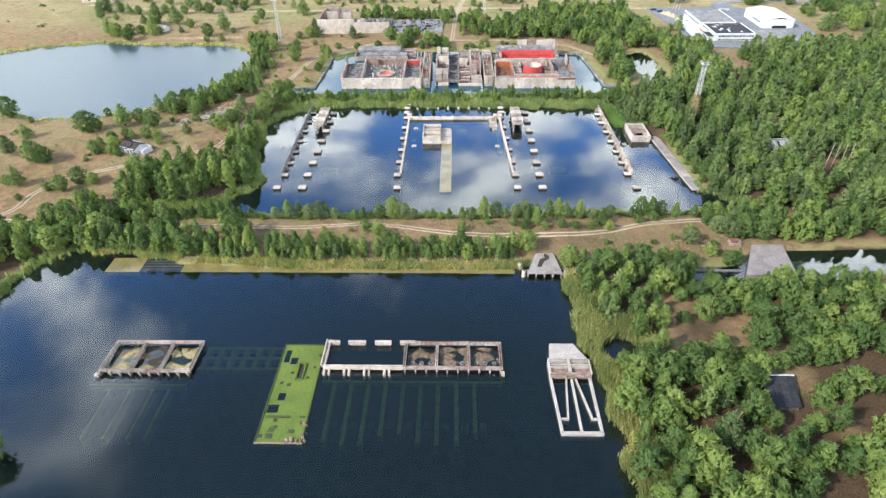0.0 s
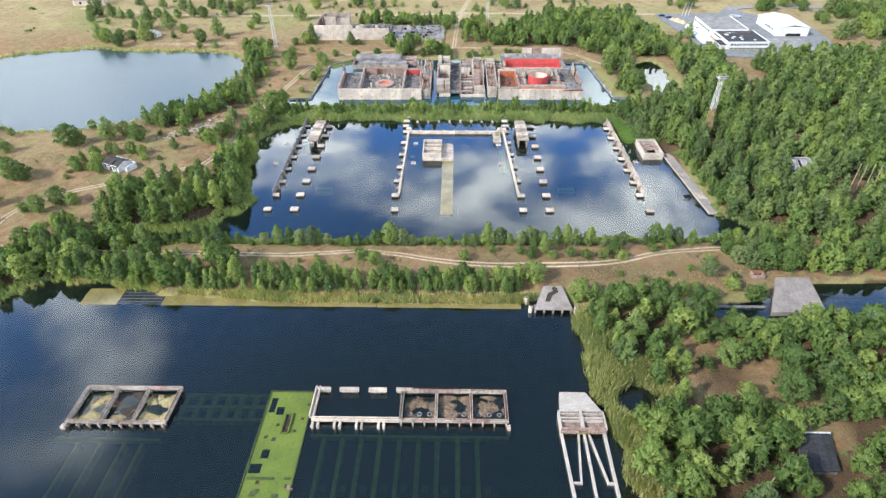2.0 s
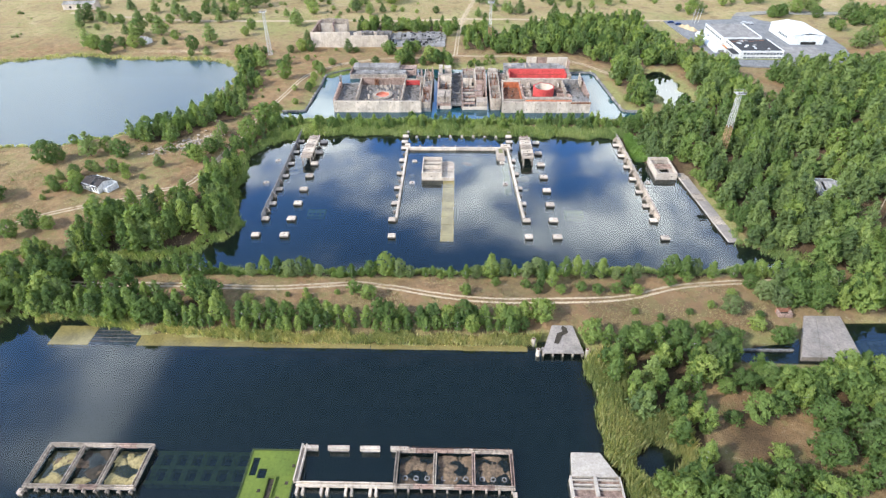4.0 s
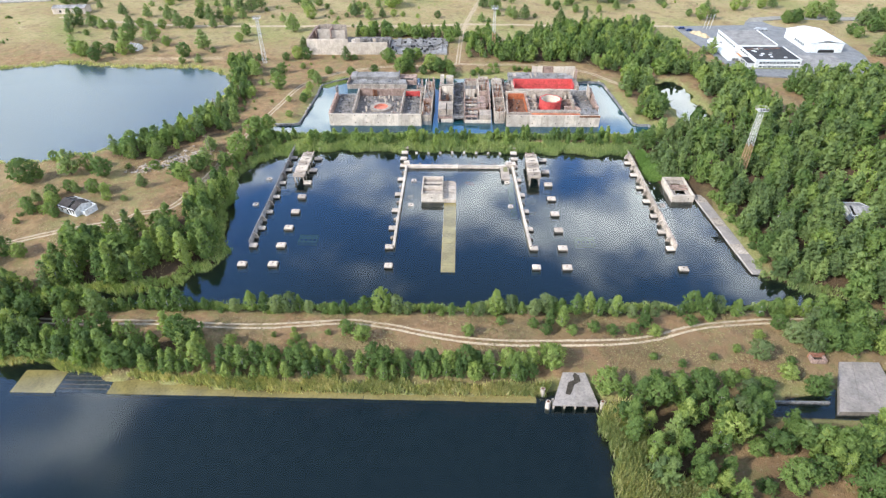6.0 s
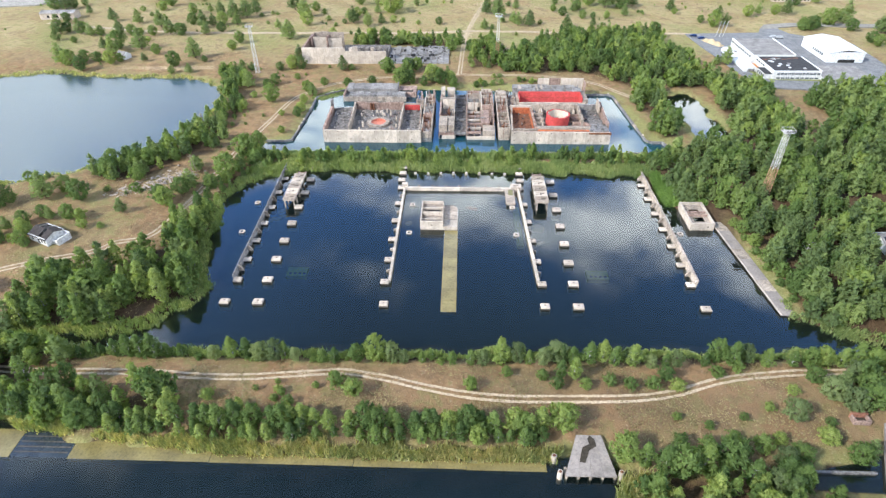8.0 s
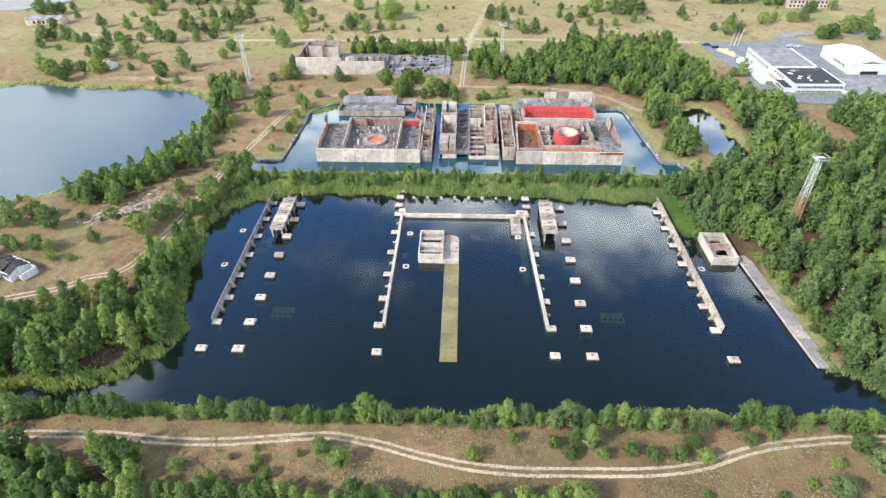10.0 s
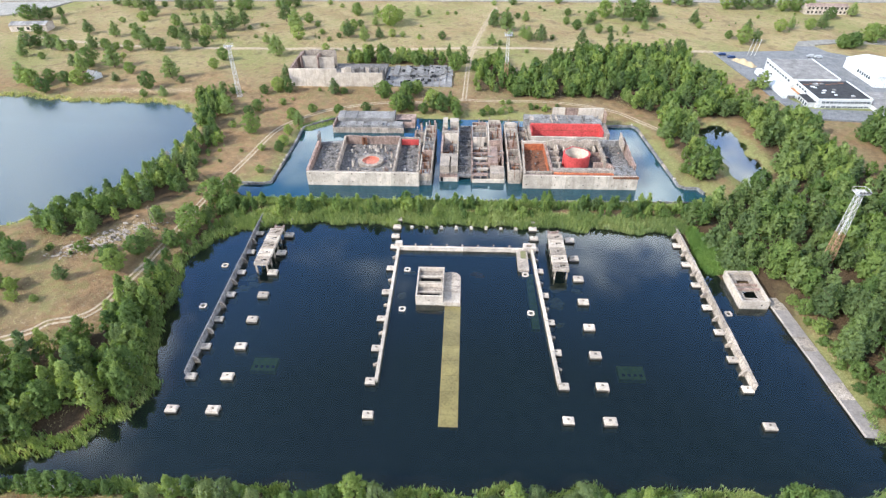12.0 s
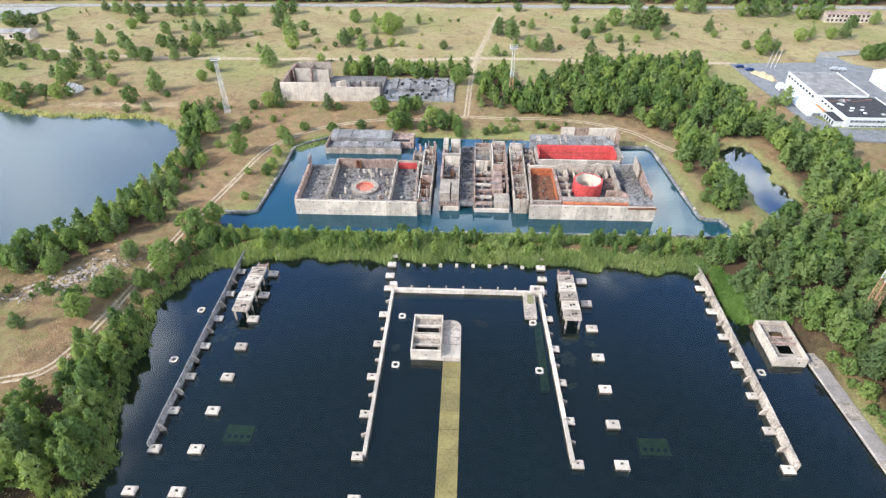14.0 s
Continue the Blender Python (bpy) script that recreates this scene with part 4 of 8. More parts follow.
def pier(x0, x1, y0, y1, deck, group):
    """A pier of ribbed deck units on legs; the far unit is lower."""
    ob = empty("ribbed_pier", (x0 + x1) / 2, (y0 + y1) / 2, 0, "ruined ribbed concrete deck on legs in the pond", "pier", group)
    n = 5
    L = (y1 - y0 - 3) / n
    for k in range(n):
        a, b = y0 + k * L, y0 + (k + 1) * L - 0.25
        z = deck + random.uniform(-0.1, 0.1)
        piece("deck_unit", boxes((x0, x1, a, a + 0.5, z - 0.9, z), (x0, x1, b - 0.45, b, z - 0.9, z - 0.05), (x0, x0 + 0.5, a + 0.5, b - 0.45, z - 0.9, z - 0.1), (x1 - 0.5, x1, a + 0.5, b - 0.45, z - 0.9, z - 0.1),
                                 (x0 + 0.5, x1 - 0.5, a + 0.5, b - 0.45, z - 0.7, z - 0.42), (x0 + 0.5, x0 + 1.9, a + 1.2, a + 2.2, z - 0.42, z - 0.08), (x1 - 1.8, x1 - 0.5, a + 1.0, a + 1.5, z - 0.42, z - 0.05), jit=0.05), CONCRETE_PALE if k % 2 else CONCRETE, ob)
        piece("pocket", boxes((x1 - 1.7, x1 - 0.9, a + 1.8, a + 2.6, z - 0.5, z - 0.38), (x0 + 2.1, x0 + 2.6, a + 1.6, a + 2.5, z - 0.5, z - 0.38), jit=0.04), PEAT_AND_SHADE, ob)
        for x in (x0 + 0.3, x1 - 0.7):
            piece("leg", boxes((x, x + 0.45, a + 0.05, a + 0.5, -2, z - 0.9)), CONCRETE, ob)
    for k in range(2):
        piece("low_unit", boxes((x0 + 0.6, x1 - 0.6, y1 - 2.9 + k * 1.5, y1 - 2.5 + k * 1.5, deck - 1.6, deck - 0.9), (x0 + 0.6, x0 + 1.0, y1 - 2.9, y1, deck - 1.6, deck - 1.0), (x1 - 1.0, x1 - 0.6, y1 - 2.9, y1, deck - 1.6, deck - 1.0), jit=0.04), CONCRETE_ROSE, ob)
    for x in (x0 + 0.8, x1 - 1.2):
        piece("leg", boxes((x, x + 0.4, y1 - 0.5, y1 - 0.1, -2, deck - 1.6)), CONCRETE, ob)


pier(-64.1, -59.9, -53.8, -32.5, 3.9, "ribbed piers")
pier(24.1, 28.6, -53.8, -32.5, 3.9, "ribbed piers")

hut = empty("valve_chamber", 77.6, -57, 0, "roofless rectangular concrete chamber beside the pond quay", "chamber")
hx0, hx1, hy0, hy1, hz = 74.0, 81.8, -64.6, -51.2, 2.7
for r in ((hx0, hx1, hy0, hy0 + 0.55, -2, hz), (hx0, hx1, hy1 - 0.55, hy1, -2, hz), (hx0, hx0 + 0.55, hy0 + 0.55, hy1 - 0.55, -2, hz), (hx1 - 0.55, hx1, hy0 + 0.55, hy1 - 0.55, -2, hz)):
    piece("wall", boxes(r, jit=0.03), CONCRETE_PALE, hut)
for r in ((hx0 + 0.55, hx0 + 2.2, hy0 + 0.55, hy1 - 0.55), (hx1 - 2.0, hx1 - 0.55, hy0 + 0.55, hy1 - 0.55), (hx0 + 2.2, hx1 - 2.0, hy0 + 0.55, hy0 + 2.6), (hx0 + 2.2, hx1 - 2.0, hy0 + 5.6, hy0 + 8.0), (hx0 + 2.2, hx1 - 2.0, hy1 - 3.0, hy1 - 0.55)):
    piece("roof_slab", boxes((*r, 1.35, 1.75 + random.uniform(-0.02, 0.02)), jit=0.02), CONCRETE, hut)
for y in (hy0 + 5.7, hy0 + 7.5):
    piece("hatch_beam", boxes((hx0 + 0.6, hx1 - 0.6, y, y + 0.4, 1.76, 2.45), jit=0.04), CONCRETE_ROSE, hut)
piece("pit_floor", boxes((hx0 + 0.6, hx1 - 0.6, hy0 + 0.6, hy1 - 0.6, -1, -0.4)), PEAT_AND_SHADE, hut)
# the vent's inner shade is a near-black box, nothing is cut
piece("vent_hole", boxes((hx1 - 2.2, hx1 - 1.8, hy0 - 0.012, hy0 + 0.3, 1.2, 1.6)), SHADE_BLACK, hut)

quay = empty("pond_quay", 85.5, -84, 0, "long grey concrete slab quay along the pond edge", "quay")
for k in range(9):
    a, b = k / 9, (k + 1) / 9
    xa, xb, ya, yb = 82.3 + 3.7 * a, 82.3 + 3.7 * b, -60.5 - 45.2 * a, -60.5 - 45.2 * b + 0.06
    bm = bmesh.new()
    z = 0.62 + random.uniform(-0.03, 0.03)
    v = [bm.verts.new(q) for q in ((xa, ya, z), (xb, yb, z), (xb + 3.9, yb, z), (xa + 3.9, ya, z), (xa, ya, z - 0.35), (xb, yb, z - 0.35), (xb + 3.9, yb, z - 0.35), (xa + 3.9, ya, z - 0.35))]
    for f in ((3, 2, 1, 0)[::-1], (4, 5, 6, 7)[::-1], (0, 4, 5, 1), (1, 5, 6, 2), (2, 6, 7, 3), (3, 7, 4, 0)):
        bm.faces.new([v[i] for i in f])
    bmesh.ops.recalc_face_normals(bm, faces=bm.faces[:])
    piece("quay_slab", bm, DECK if k % 3 else CONCRETE, quay)
    bm = bmesh.new()
    beam(bm, (xa + 0.12, ya, z + 0.12), (xb + 0.12, yb, z + 0.12), 0.24, 0.118)
    piece("kerb", bm, CONCRETE_PALE, quay)
    bm = bmesh.new()
    beam(bm, (xa + 2.2, ya, z - 0.36), (xb + 2.2, yb, z - 0.36), 0.9, 3.0)
    piece("quay_wall", bm, CONCRETE_GREY, quay)

# ---- the near lake ----
def settling_frame(x0, x1, y0, y1, bays, label, slant=0.0):
    """A rectangle of concrete gutters on short legs, with cross beams between bays."""
    ob = empty("settling_basin_frame", (x0 + x1) / 2, (y0 + y1) / 2, 0, label, "basin frame", "basin frames")
    z = 1.5
    for y, w in ((y1 - 0.7, 0.7), (y0, 0.7)):
        n = bays * 2
        for k in range(n):
            a = x0 + (x1 - x0) * k / n
            b = x0 + (x1 - x0) * (k + 1) / n - 0.04
            piece("gutter_beam", boxes((a, b, y, y + 0.2, z - 0.8, z), (a, b, y + w - 0.2, y + w, z - 0.8, z - 0.03), (a, b, y + 0.2, y + w - 0.2, z - 0.8, z - 0.45), jit=0.05), CONCRETE_ROSE if random.random() < 0.25 else CONCRETE, ob)
    for k in range(bays + 1):
        x = x0 + (x1 - x0 - 0.7) * k / bays
        piece("cross_beam", boxes((x, x + 0.18, y0 + 0.7, y1 - 0.7, z - 0.8, z - 0.02), (x + 0.52, x + 0.7, y0 + 0.7, y1 - 0.7, z - 0.8, z - 0.02), (x + 0.18, x + 0.52, y0 + 0.7, y1 - 0.7, z - 0.8, z - 0.5), jit=0.04), CONCRETE if random.random() < 0.5 else CONCRETE_ROSE, ob)
    n = bays * 3
    for k in range(n + 1):
        x = x0 + 0.4 + (x1 - x0 - 1.2) * k / n
        piece("bracket", boxes((x, x + 0.34, y0 - 0.7, y0 - 0.02, z - 0.75, z - 0.3), (x, x + 0.34, y0 - 0.4, y0 - 0.02, -1.5, z - 0.75), jit=0.06), CONCRETE, ob)
    for k in range(bays + 1):
        for y in (y0 + 0.2, y1 - 0.7):
            x = x0 + 0.2 + (x1 - x0 - 0.9) * k / bays
            piece("leg", boxes((x, x + 0.5, y, y + 0.5, -2.5, z - 0.8)), CONCRETE_GREY, ob)
    return ob


fl = settling_frame(-90.4, -67.2, -194.8, -184.3, 3, "weathered concrete settling basin frame with silt inside")
fm = settling_frame(-14.3, 10.7, -193.4, -184.3, 3, "weathered concrete basin frame with rusty mud inside")
for ob, x, y in ((fl, -91.0, -196.6), (fm, 10.2, -195.4)):
    piece("end_stub", boxes((x, x + 0.9, y + 0.6, y + 1.7, -2, 1.0), jit=0.1), CONCRETE, ob)
for k in range(26):
    x = -13.5 + k * 0.93 + random.uniform(-0.2, 0.2)
    bm = bmesh.new()
    tube(bm, (x, -184.5, 1.45), (x + random.uniform(-.2, .2), -184.5, 1.9 + random.uniform(0.1, 0.5)), 0.06, 0.05, 5)
    piece("rebar", bm, RUST, fm, "bent rusty reinforcing bar")


def silt_bed(x0, x1, y0, y1, z, seed, mat_, label):
    """An uneven bed of silt with dry hummocks."""
    rng = np.random.default_rng(seed)
    X, Y = np.meshgrid(np.linspace(x0, x1, 26), np.linspace(y0, y1, 16))
    ph = rng.uniform(0, 6, 4)
    Z = z + 0.22 * np.sin(X * 1.1 + ph[0] + np.sin(Y * 0.9 + ph[1])) + 0.2 * np.sin(Y * 1.4 + ph[2]) + rng.normal(0, 0.05, X.shape)
    me = sheet_mesh("silt_bed", X, Y, Z)
    me.materials.append(mat_)
    return tagged(new("silt_bed", me), label, "silt")


for k in range(3):
    a = -89.4 + k * 7.5
    silt_bed(a, a + 6.6, -193.8, -185.3, -0.04, 20 + k, PEAT_AND_SHADE if k == 1 else SILT, "wet ochre silt in the basin frame")
    a = -13.3 + k * 8.05
    silt_bed(a, a + 7.1, -192.4, -185.3, 0.0, 30 + k, MUD, "rusty brown mud in the basin frame")
    for j in range(3):
        ring = empty("pipe_ring", a + 1.3 + j * 2.3, -190.6, 0, "grey concrete pipe ring lying in mud", "ring", "pipe rings")
        bm = bmesh.new()
        for i in range(14):
            t0, t1 = 2 * math.pi * i / 14, 2 * math.pi * (i + 1) / 14
            q = [(r * math.cos(t), r * math.sin(t)) for t in (t0, t1) for r in (0.34, 0.6)]
            vs = [bm.verts.new((*p, 0.22)) for p in (q[0], q[1], q[3], q[2])]
            vd = [bm.verts.new((*p, -0.6)) for p in (q[0], q[1], q[3], q[2])]
            bm.faces.new(vs)
            bm.faces.new((vs[1], vd[1], vd[2], vs[2]))
            bm.faces.new((vs[3], vd[3], vd[0], vs[0]))
        bmesh.ops.remove_doubles(bm, verts=bm.verts[:], dist=0.001)
        part("ring", bm, CONCRETE_GREY, ring)

for x, y, r in ((-87.0, -192.6, 2.0), (-84.8, -192.9, 1.6), (-79.8, -192.6, 1.9), (-72.6, -192.4, 2.3), (-70.6, -192.9, 1.5), (-73.5, -187.8, 1.8), (-71.8, -186.8, 1.3)):
    debris(x, y, r, SILT, "dry ochre silt bank in the basin frame", 0.18)
for x, y, r in ((-81.8, -188.6, 2.0), (-77.6, -190.4, 1.6), (-86.0, -188.0, 2.0), (-9.5, -187.6, 2.2), (-3.0, -188.4, 2.2), (5.6, -188.0, 2.4)):
    debris(x, y, r, MUD, "brown mud bank in the basin frame", 0.16)

line = empty("gutter_wall", -24, -189, 0, "white concrete gutter wall on paired brackets", "wall")
for k in range(4):
    a = -34.2 + k * 5.0
    piece("gutter_beam", boxes((a, a + 4.94, -193.4, -193.15, 0.6, 1.5), (a, a + 4.94, -192.7, -192.45, 0.6, 1.45), (a, a + 4.94, -193.15, -192.7, 0.6, 1.0), jit=0.05), CONCRETE_PALE, line)
    for d in (0.1, 1.3):
        piece("bracket", boxes((a + d, a + d + 0.5, -194.9, -193.42, -1.8, 1.0), jit=0.06), CONCRETE_PALE, line)
piece("side_gutter", boxes((-35.0, -34.75, -192.4, -183.6, 0.5, 1.5), (-34.1, -33.85, -192.4, -183.6, 0.5, 1.5), (-34.75, -34.1, -192.4, -183.6, 0.5, 0.9), jit=0.05), CONCRETE_PALE, line)
for k, (a, b) in enumerate(((-34.6, -31.4), (-29.2, -24.6), (-22.2, -17.9), (-15.6, -11.6))):
    ob = empty("gutter_stub", (a + b) / 2, -184.3, 0, "short pale concrete gutter piece above the water", "wall", "gutter stubs")
    piece("beam", boxes((a, b, -184.7, -183.9, 0.5, 1.4), jit=0.05), CONCRETE_PALE, ob)
    for q in range(3):
        bm = bmesh.new()
        x = a + 0.5 + q * (b - a - 1) / 2
        tube(bm, (x, -184.2, 1.45), (x + random.uniform(-.2, .2), -184.2, 1.9), 0.06, 0.05, 5)
        piece("rebar", bm, RUST, ob, "rusty reinforcing bar")
    piece("leg", boxes((a + 0.3, b - 0.3, -184.6, -184.0, -2, 0.3)), CONCRETE_GREY, ob)

# the algae-covered raft
raft = empty("algae_raft", -40, -199.5, 0, "flat tank roof covered in bright green algae, awash", "slab")
RX0, RX1, RY0, RY1 = -45.6, -35.4, -214.2, -184.6
HOLES = ((-45.0, -43.6, -190.6, -186.4), (-43.2, -41.4, -191.2, -189.0), (-43.6, -41.9, -202.6, -200.4), (-45.3, -41.9 - 0.8, -206.2, -203.9))


def raft_top():
    """The roof as strips that leave the openings free."""
    xs = sorted({RX0, RX1, *[h[0] for h in HOLES], *[h[1] for h in HOLES]})
    ys = sorted({RY0, RY1, *[h[2] for h in HOLES], *[h[3] for h in HOLES]})
    bm = bmesh.new()
    for xa, xb in zip(xs, xs[1:]):
        for ya, yb in zip(ys, ys[1:]):
            mx, my = (xa + xb) / 2, (ya + yb) / 2
            if any(h[0] < mx < h[1] and h[2] < my < h[3] for h in HOLES):
                continue
            box(bm, xa, xb, ya, yb, -0.7, 0.08)
    return bm


piece("roof", raft_top(), ALGAE, raft, "bright green algae crust")
for k, r in enumerate(((RX0 - 0.35, RX0 - 0.02, RY0, RY1 + 0.3, -1, 0.28), (RX1 + 0.02, RX1 + 0.3, RY0, RY1 + 0.3, -1, 0.28), (RX0 - 0.35, RX1 + 0.3, RY0 - 0.35, RY0 - 0.02, -1, 0.3), (RX0 + 0.02, RX1 - 0.02, RY1 + 0.02, RY1 + 0.3, -1, 0.26))):
    piece("rim", boxes(r, jit=0.05), SLIME_OR_DEPTH_DIM if k != 2 else WOOD, raft)
piece("kerb", boxes((RX0 + 0.6, -39.4, -207.6, -207.2, 0.08, 0.42), (-37.2, RX1 - 0.6, -207.5, -207.1, 0.08, 0.3), jit=0.06), SLIME_OR_DEPTH_DIM, raft)
piece("hatch_rim", boxes((-40.8, -40.5, -196.4, -191.0, 0.08, 0.5), (-39.2, -38.9, -196.2, -191.0, 0.08, 0.5), (-40.5, -39.2, -191.3, -191.0, 0.08, 0.5), (-40.5, -39.2, -196.4, -196.1, 0.08, 0.4), jit=0.04), ALGAE, raft)
# dark sheet on the roof painted as the shadow within the hatch rim
piece("hatch_shadow_gap", boxes((-40.4, -39.3, -196.0, -191.4, 0.085, 0.10)), PEAT_AND_SHADE, raft)
for x, y, w in ((-41.9, -194.0, 0.7), (-43.8, -197.3, 0.8), (-41.9, -197.8, 0.9), (-36.6, -192.2, 0.7), (-37.7, -195.6, 0.7), (-36.0, -188.2, 0.6), (-42.6, -208.3, 0.8), (-36.4, -209.0, 0.7), (-45.0, -212.6, 0.9)):
    piece("hatch", boxes((x - w / 2, x + w / 2, y - w / 2, y + w / 2, 0.07, 0.14), jit=0.05), PEAT_AND_SHADE, raft)
for x, y, w in ((-42.7, -210.5, 1.8), (-38.2, -211.2, 1.4), (-43.0, -212.5, 1.6)):
    piece("slime_patch", boxes((x - w / 2, x + w / 2, y - w * 0.4, y + w * 0.4, 0.07, 0.13), jit=0.2), SLIME_OR_DEPTH_DIM, raft)
rub = empty("driftwood_heap", -35.8, -212.4, 0, "heap of bleached rubble and driftwood at the raft's corner", "rubble")
for k in range(26):
    x, y = -35.4 + random.uniform(-1.0, 0.7), -212 + random.uniform(-2.4, 2.6)
    if k % 2:
        x, y = -36.6 + random.uniform(-3.2, 1.5), -214.2 + random.uniform(-0.5, 0.5)
    s = random.uniform(0.2, 0.6)
    piece("rubble_lump", boxes((x, x + s, y, y + s * 0.8, -0.3, 0.3 + s * 0.7), jit=0.15), CONCRETE_ROSE if k % 3 else WOOD, rub)

# sunken tank ribs
for x in (-30.8, -26.5, -22.4, -18.2, -13.9, -9.6, -5.4, -0.9, 3.4):
    rb = empty("sunken_rib", x, -204, -1, "slimy concrete rib wall under the lake", "wall", "sunken ribs")
    piece("rib", boxes((x - 0.5, x + 0.5, -214.0 + random.uniform(-1, 3), -196.9, -2.5, -0.4), jit=0.08), DEEP_CONCRETE, rb)
    # darker colour here stands in for the light lost in deeper water
    piece("rib_foot", boxes((x + 1.1, x + 2.6, -209.5, -207.8, -3, -1.0), jit=0.15), SLIME_OR_DEPTH_DIM, rb)
sb = empty("sunken_beam", -12, -196, -0.5, "slimy beam along the foot of the gutter wall", "beam", "sunken beams")
piece("beam", boxes((-34, 10.6, -196.8, -196.0, -1.6, -0.32), jit=0.06), DEEP_CONCRETE, sb)
sb = empty("sunken_beam", -79, -198, -0.5, "slimy beam along the foot of the basin frame", "beam", "sunken beams")
piece("beam", boxes((-91.5, -67.6, -198.4, -197.5, -1.6, -0.3), jit=0.06), DEEP_CONCRETE, sb)
for x in (-86.0, -81.0, -75.5, -71.5):  # under the western frame
    rb = empty("sunken_rib", x, -205, -1, "slimy concrete rib wall under the lake", "wall", "sunken ribs")
    piece("rib", boxes((x - 0.4, x + 0.4, -213, -198.7, -3, -0.9), jit=0.08), DEEP_CONCRETE, rb)
gr = empty("sunken_grid", -57, -188, -1, "slimy sunken roof with square openings", "slab")
piece("grid", boxes(*[(-66.8, -46.2, y, y + 0.9, -2.2, -0.65) for y in (-192.6, -189.0, -185.6)], jit=0.05), DEEP_CONCRETE, gr)
piece("grid_bars", boxes(*[(-66.4 + k * 3.3, -65.1 + k * 3.3, -191.7, -184.8, -2.2, -0.7) for k in range(6)], jit=0.05), DEEP_CONCRETE, gr)

# intake on the east shore
intake = empty("intake_structure", 27, -196, 0, "pale concrete water intake with ramp and channel walls", "intake")
bm = bmesh.new()
v = [bm.verts.new(q) for q in ((22.6, -190.6, 1.9), (32.0, -190.6, 1.9), (29.4, -184.4, 1.0), (23.3, -184.4, 1.0), (22.6, -190.6, -2), (32.0, -190.6, -2), (29.4, -184.4, -2), (23.3, -184.4, -2))]
for f in ((0, 1, 2, 3), (4, 7, 6, 5), (0, 4, 5, 1), (1, 5, 6, 2), (2, 6, 7, 3), (3, 7, 4, 0)):
    bm.faces.new([v[i] for i in f])
bmesh.ops.recalc_face_normals(bm, faces=bm.faces[:])
piece("ramp", bm, INTAKE_CONCRETE, intake)
piece("side_wall", boxes((22.0, 22.35, -195.3, -190.4, -2, 2.0), jit=0.03), INTAKE_CONCRETE, intake)
piece("side_wall", boxes((32.0, 32.35, -195.3, -190.6, -2, 2.0), jit=0.03), INTAKE_CONCRETE, intake)
piece("deck", boxes((22.36, 31.99, -195.0, -190.62, 0.9, 1.4)), CONCRETE_ROSE, intake)
for y in (-191.2, -193.1):
    for x0, x1 in ((22.4, 26.6), (27.5, 31.8)):
        piece("gate_slot", boxes((x0, x1, y - 0.25, y - 0.05, 1.4, 2.05), (x0, x1, y + 0.5, y + 0.7, 1.4, 2.1), jit=0.04), INTAKE_CONCRETE, intake)
        # near-black sheet between the slot walls stands in for their shade
        piece("slot_gap", boxes((x0 + 0.3, x1 - 0.4, y - 0.04, y + 0.49, 1.39, 1.46)), SHADE_BLACK, intake)
piece("front_wall", boxes((22.1, 32.0, -195.35, -195.02, -2, 2.0), (22.1, 26.0, -195.8, -195.37, 0.9, 1.5), (28.2, 32.0, -195.8, -195.37, 0.9, 1.5), jit=0.04), CONCRETE_ROSE, intake)
piece("centre_pier", boxes((26.7, 27.4, -195.0, -190.8, 1.4, 2.2), jit=0.04), INTAKE_CONCRETE, intake)
piece("moss", boxes((26.2, 28.0, -196.0, -195.4, 0.4, 1.2), jit=0.2), MOSS, intake, "olive moss clump")
for a, b, w, z in (((22.2, -195.4), (22.8, -211.4), 0.6, 0.75), ((31.8, -195.4), (31.7, -211.4), 0.6, 0.75), ((22.5, -211.5), (32.0, -211.5), 0.8, 0.75), ((27.3, -195.4), (27.2, -211.1), 0.5, 0.7), ((26.0, -195.8), (24.7, -207.4), 0.4, 0.7), ((28.3, -195.8), (30.2, -207.4), 0.4, 0.7)):
    bm = bmesh.new()
    beam(bm, (*a, z), (*b, z), w, 2.4)
    piece("channel_wall", bm, INTAKE_CONCRETE, intake)
piece("return_wall", boxes((23.1, 24.9, -207.8, -207.4, -1.5, 0.65), (30.0, 31.4, -207.8, -207.4, -1.5, 0.65), jit=0.02), INTAKE_CONCRETE, intake)

# sunken slabs and landing along the dam
for x0, x1, mat_, y0 in ((-109.6, -98.8, WET_SILT, -153.9), (-98.7, -86.0, WET_SLATE, -153.7), (-85.9, -55.0, WET_SILT, -153.9), (-54.9, -24.0, WET_SILT, -154.0), (-23.9, 0.0, WET_SILT, -154.1), (0.1, 17.0, WET_SILT, -154.3)):
    ap = empty("shore_apron", (x0 + x1) / 2, -150, 0, "ochre silted apron slab awash along the shore" if mat_ is WET_SILT else "dark wet apron slab awash along the shore", "slab", "shore aprons")
    n = max(1, int((x1 - x0) / 5.2))
    for k in range(n):
        a = x0 + (x1 - x0) * k / n
        piece("apron_slab", boxes((a, x0 + (x1 - x0) * (k + 1) / n - 0.03, y0, -146.8, -1.2, 0.03 + random.uniform(0, 0.02)), jit=0.008), mat_, ap)
    if mat_ is WET_SLATE:
        for k in range(4):
            piece("rail", boxes((x0 + 0.4, x1 - 0.4, -152.6 + k * 1.3, -152.3 + k * 1.3, 0.0, 0.085)), DARK_CONCRETE, ap)
deck = empty("landing_deck", 26.5, -151, 0, "pale rosy concrete landing deck on short piers", "deck")
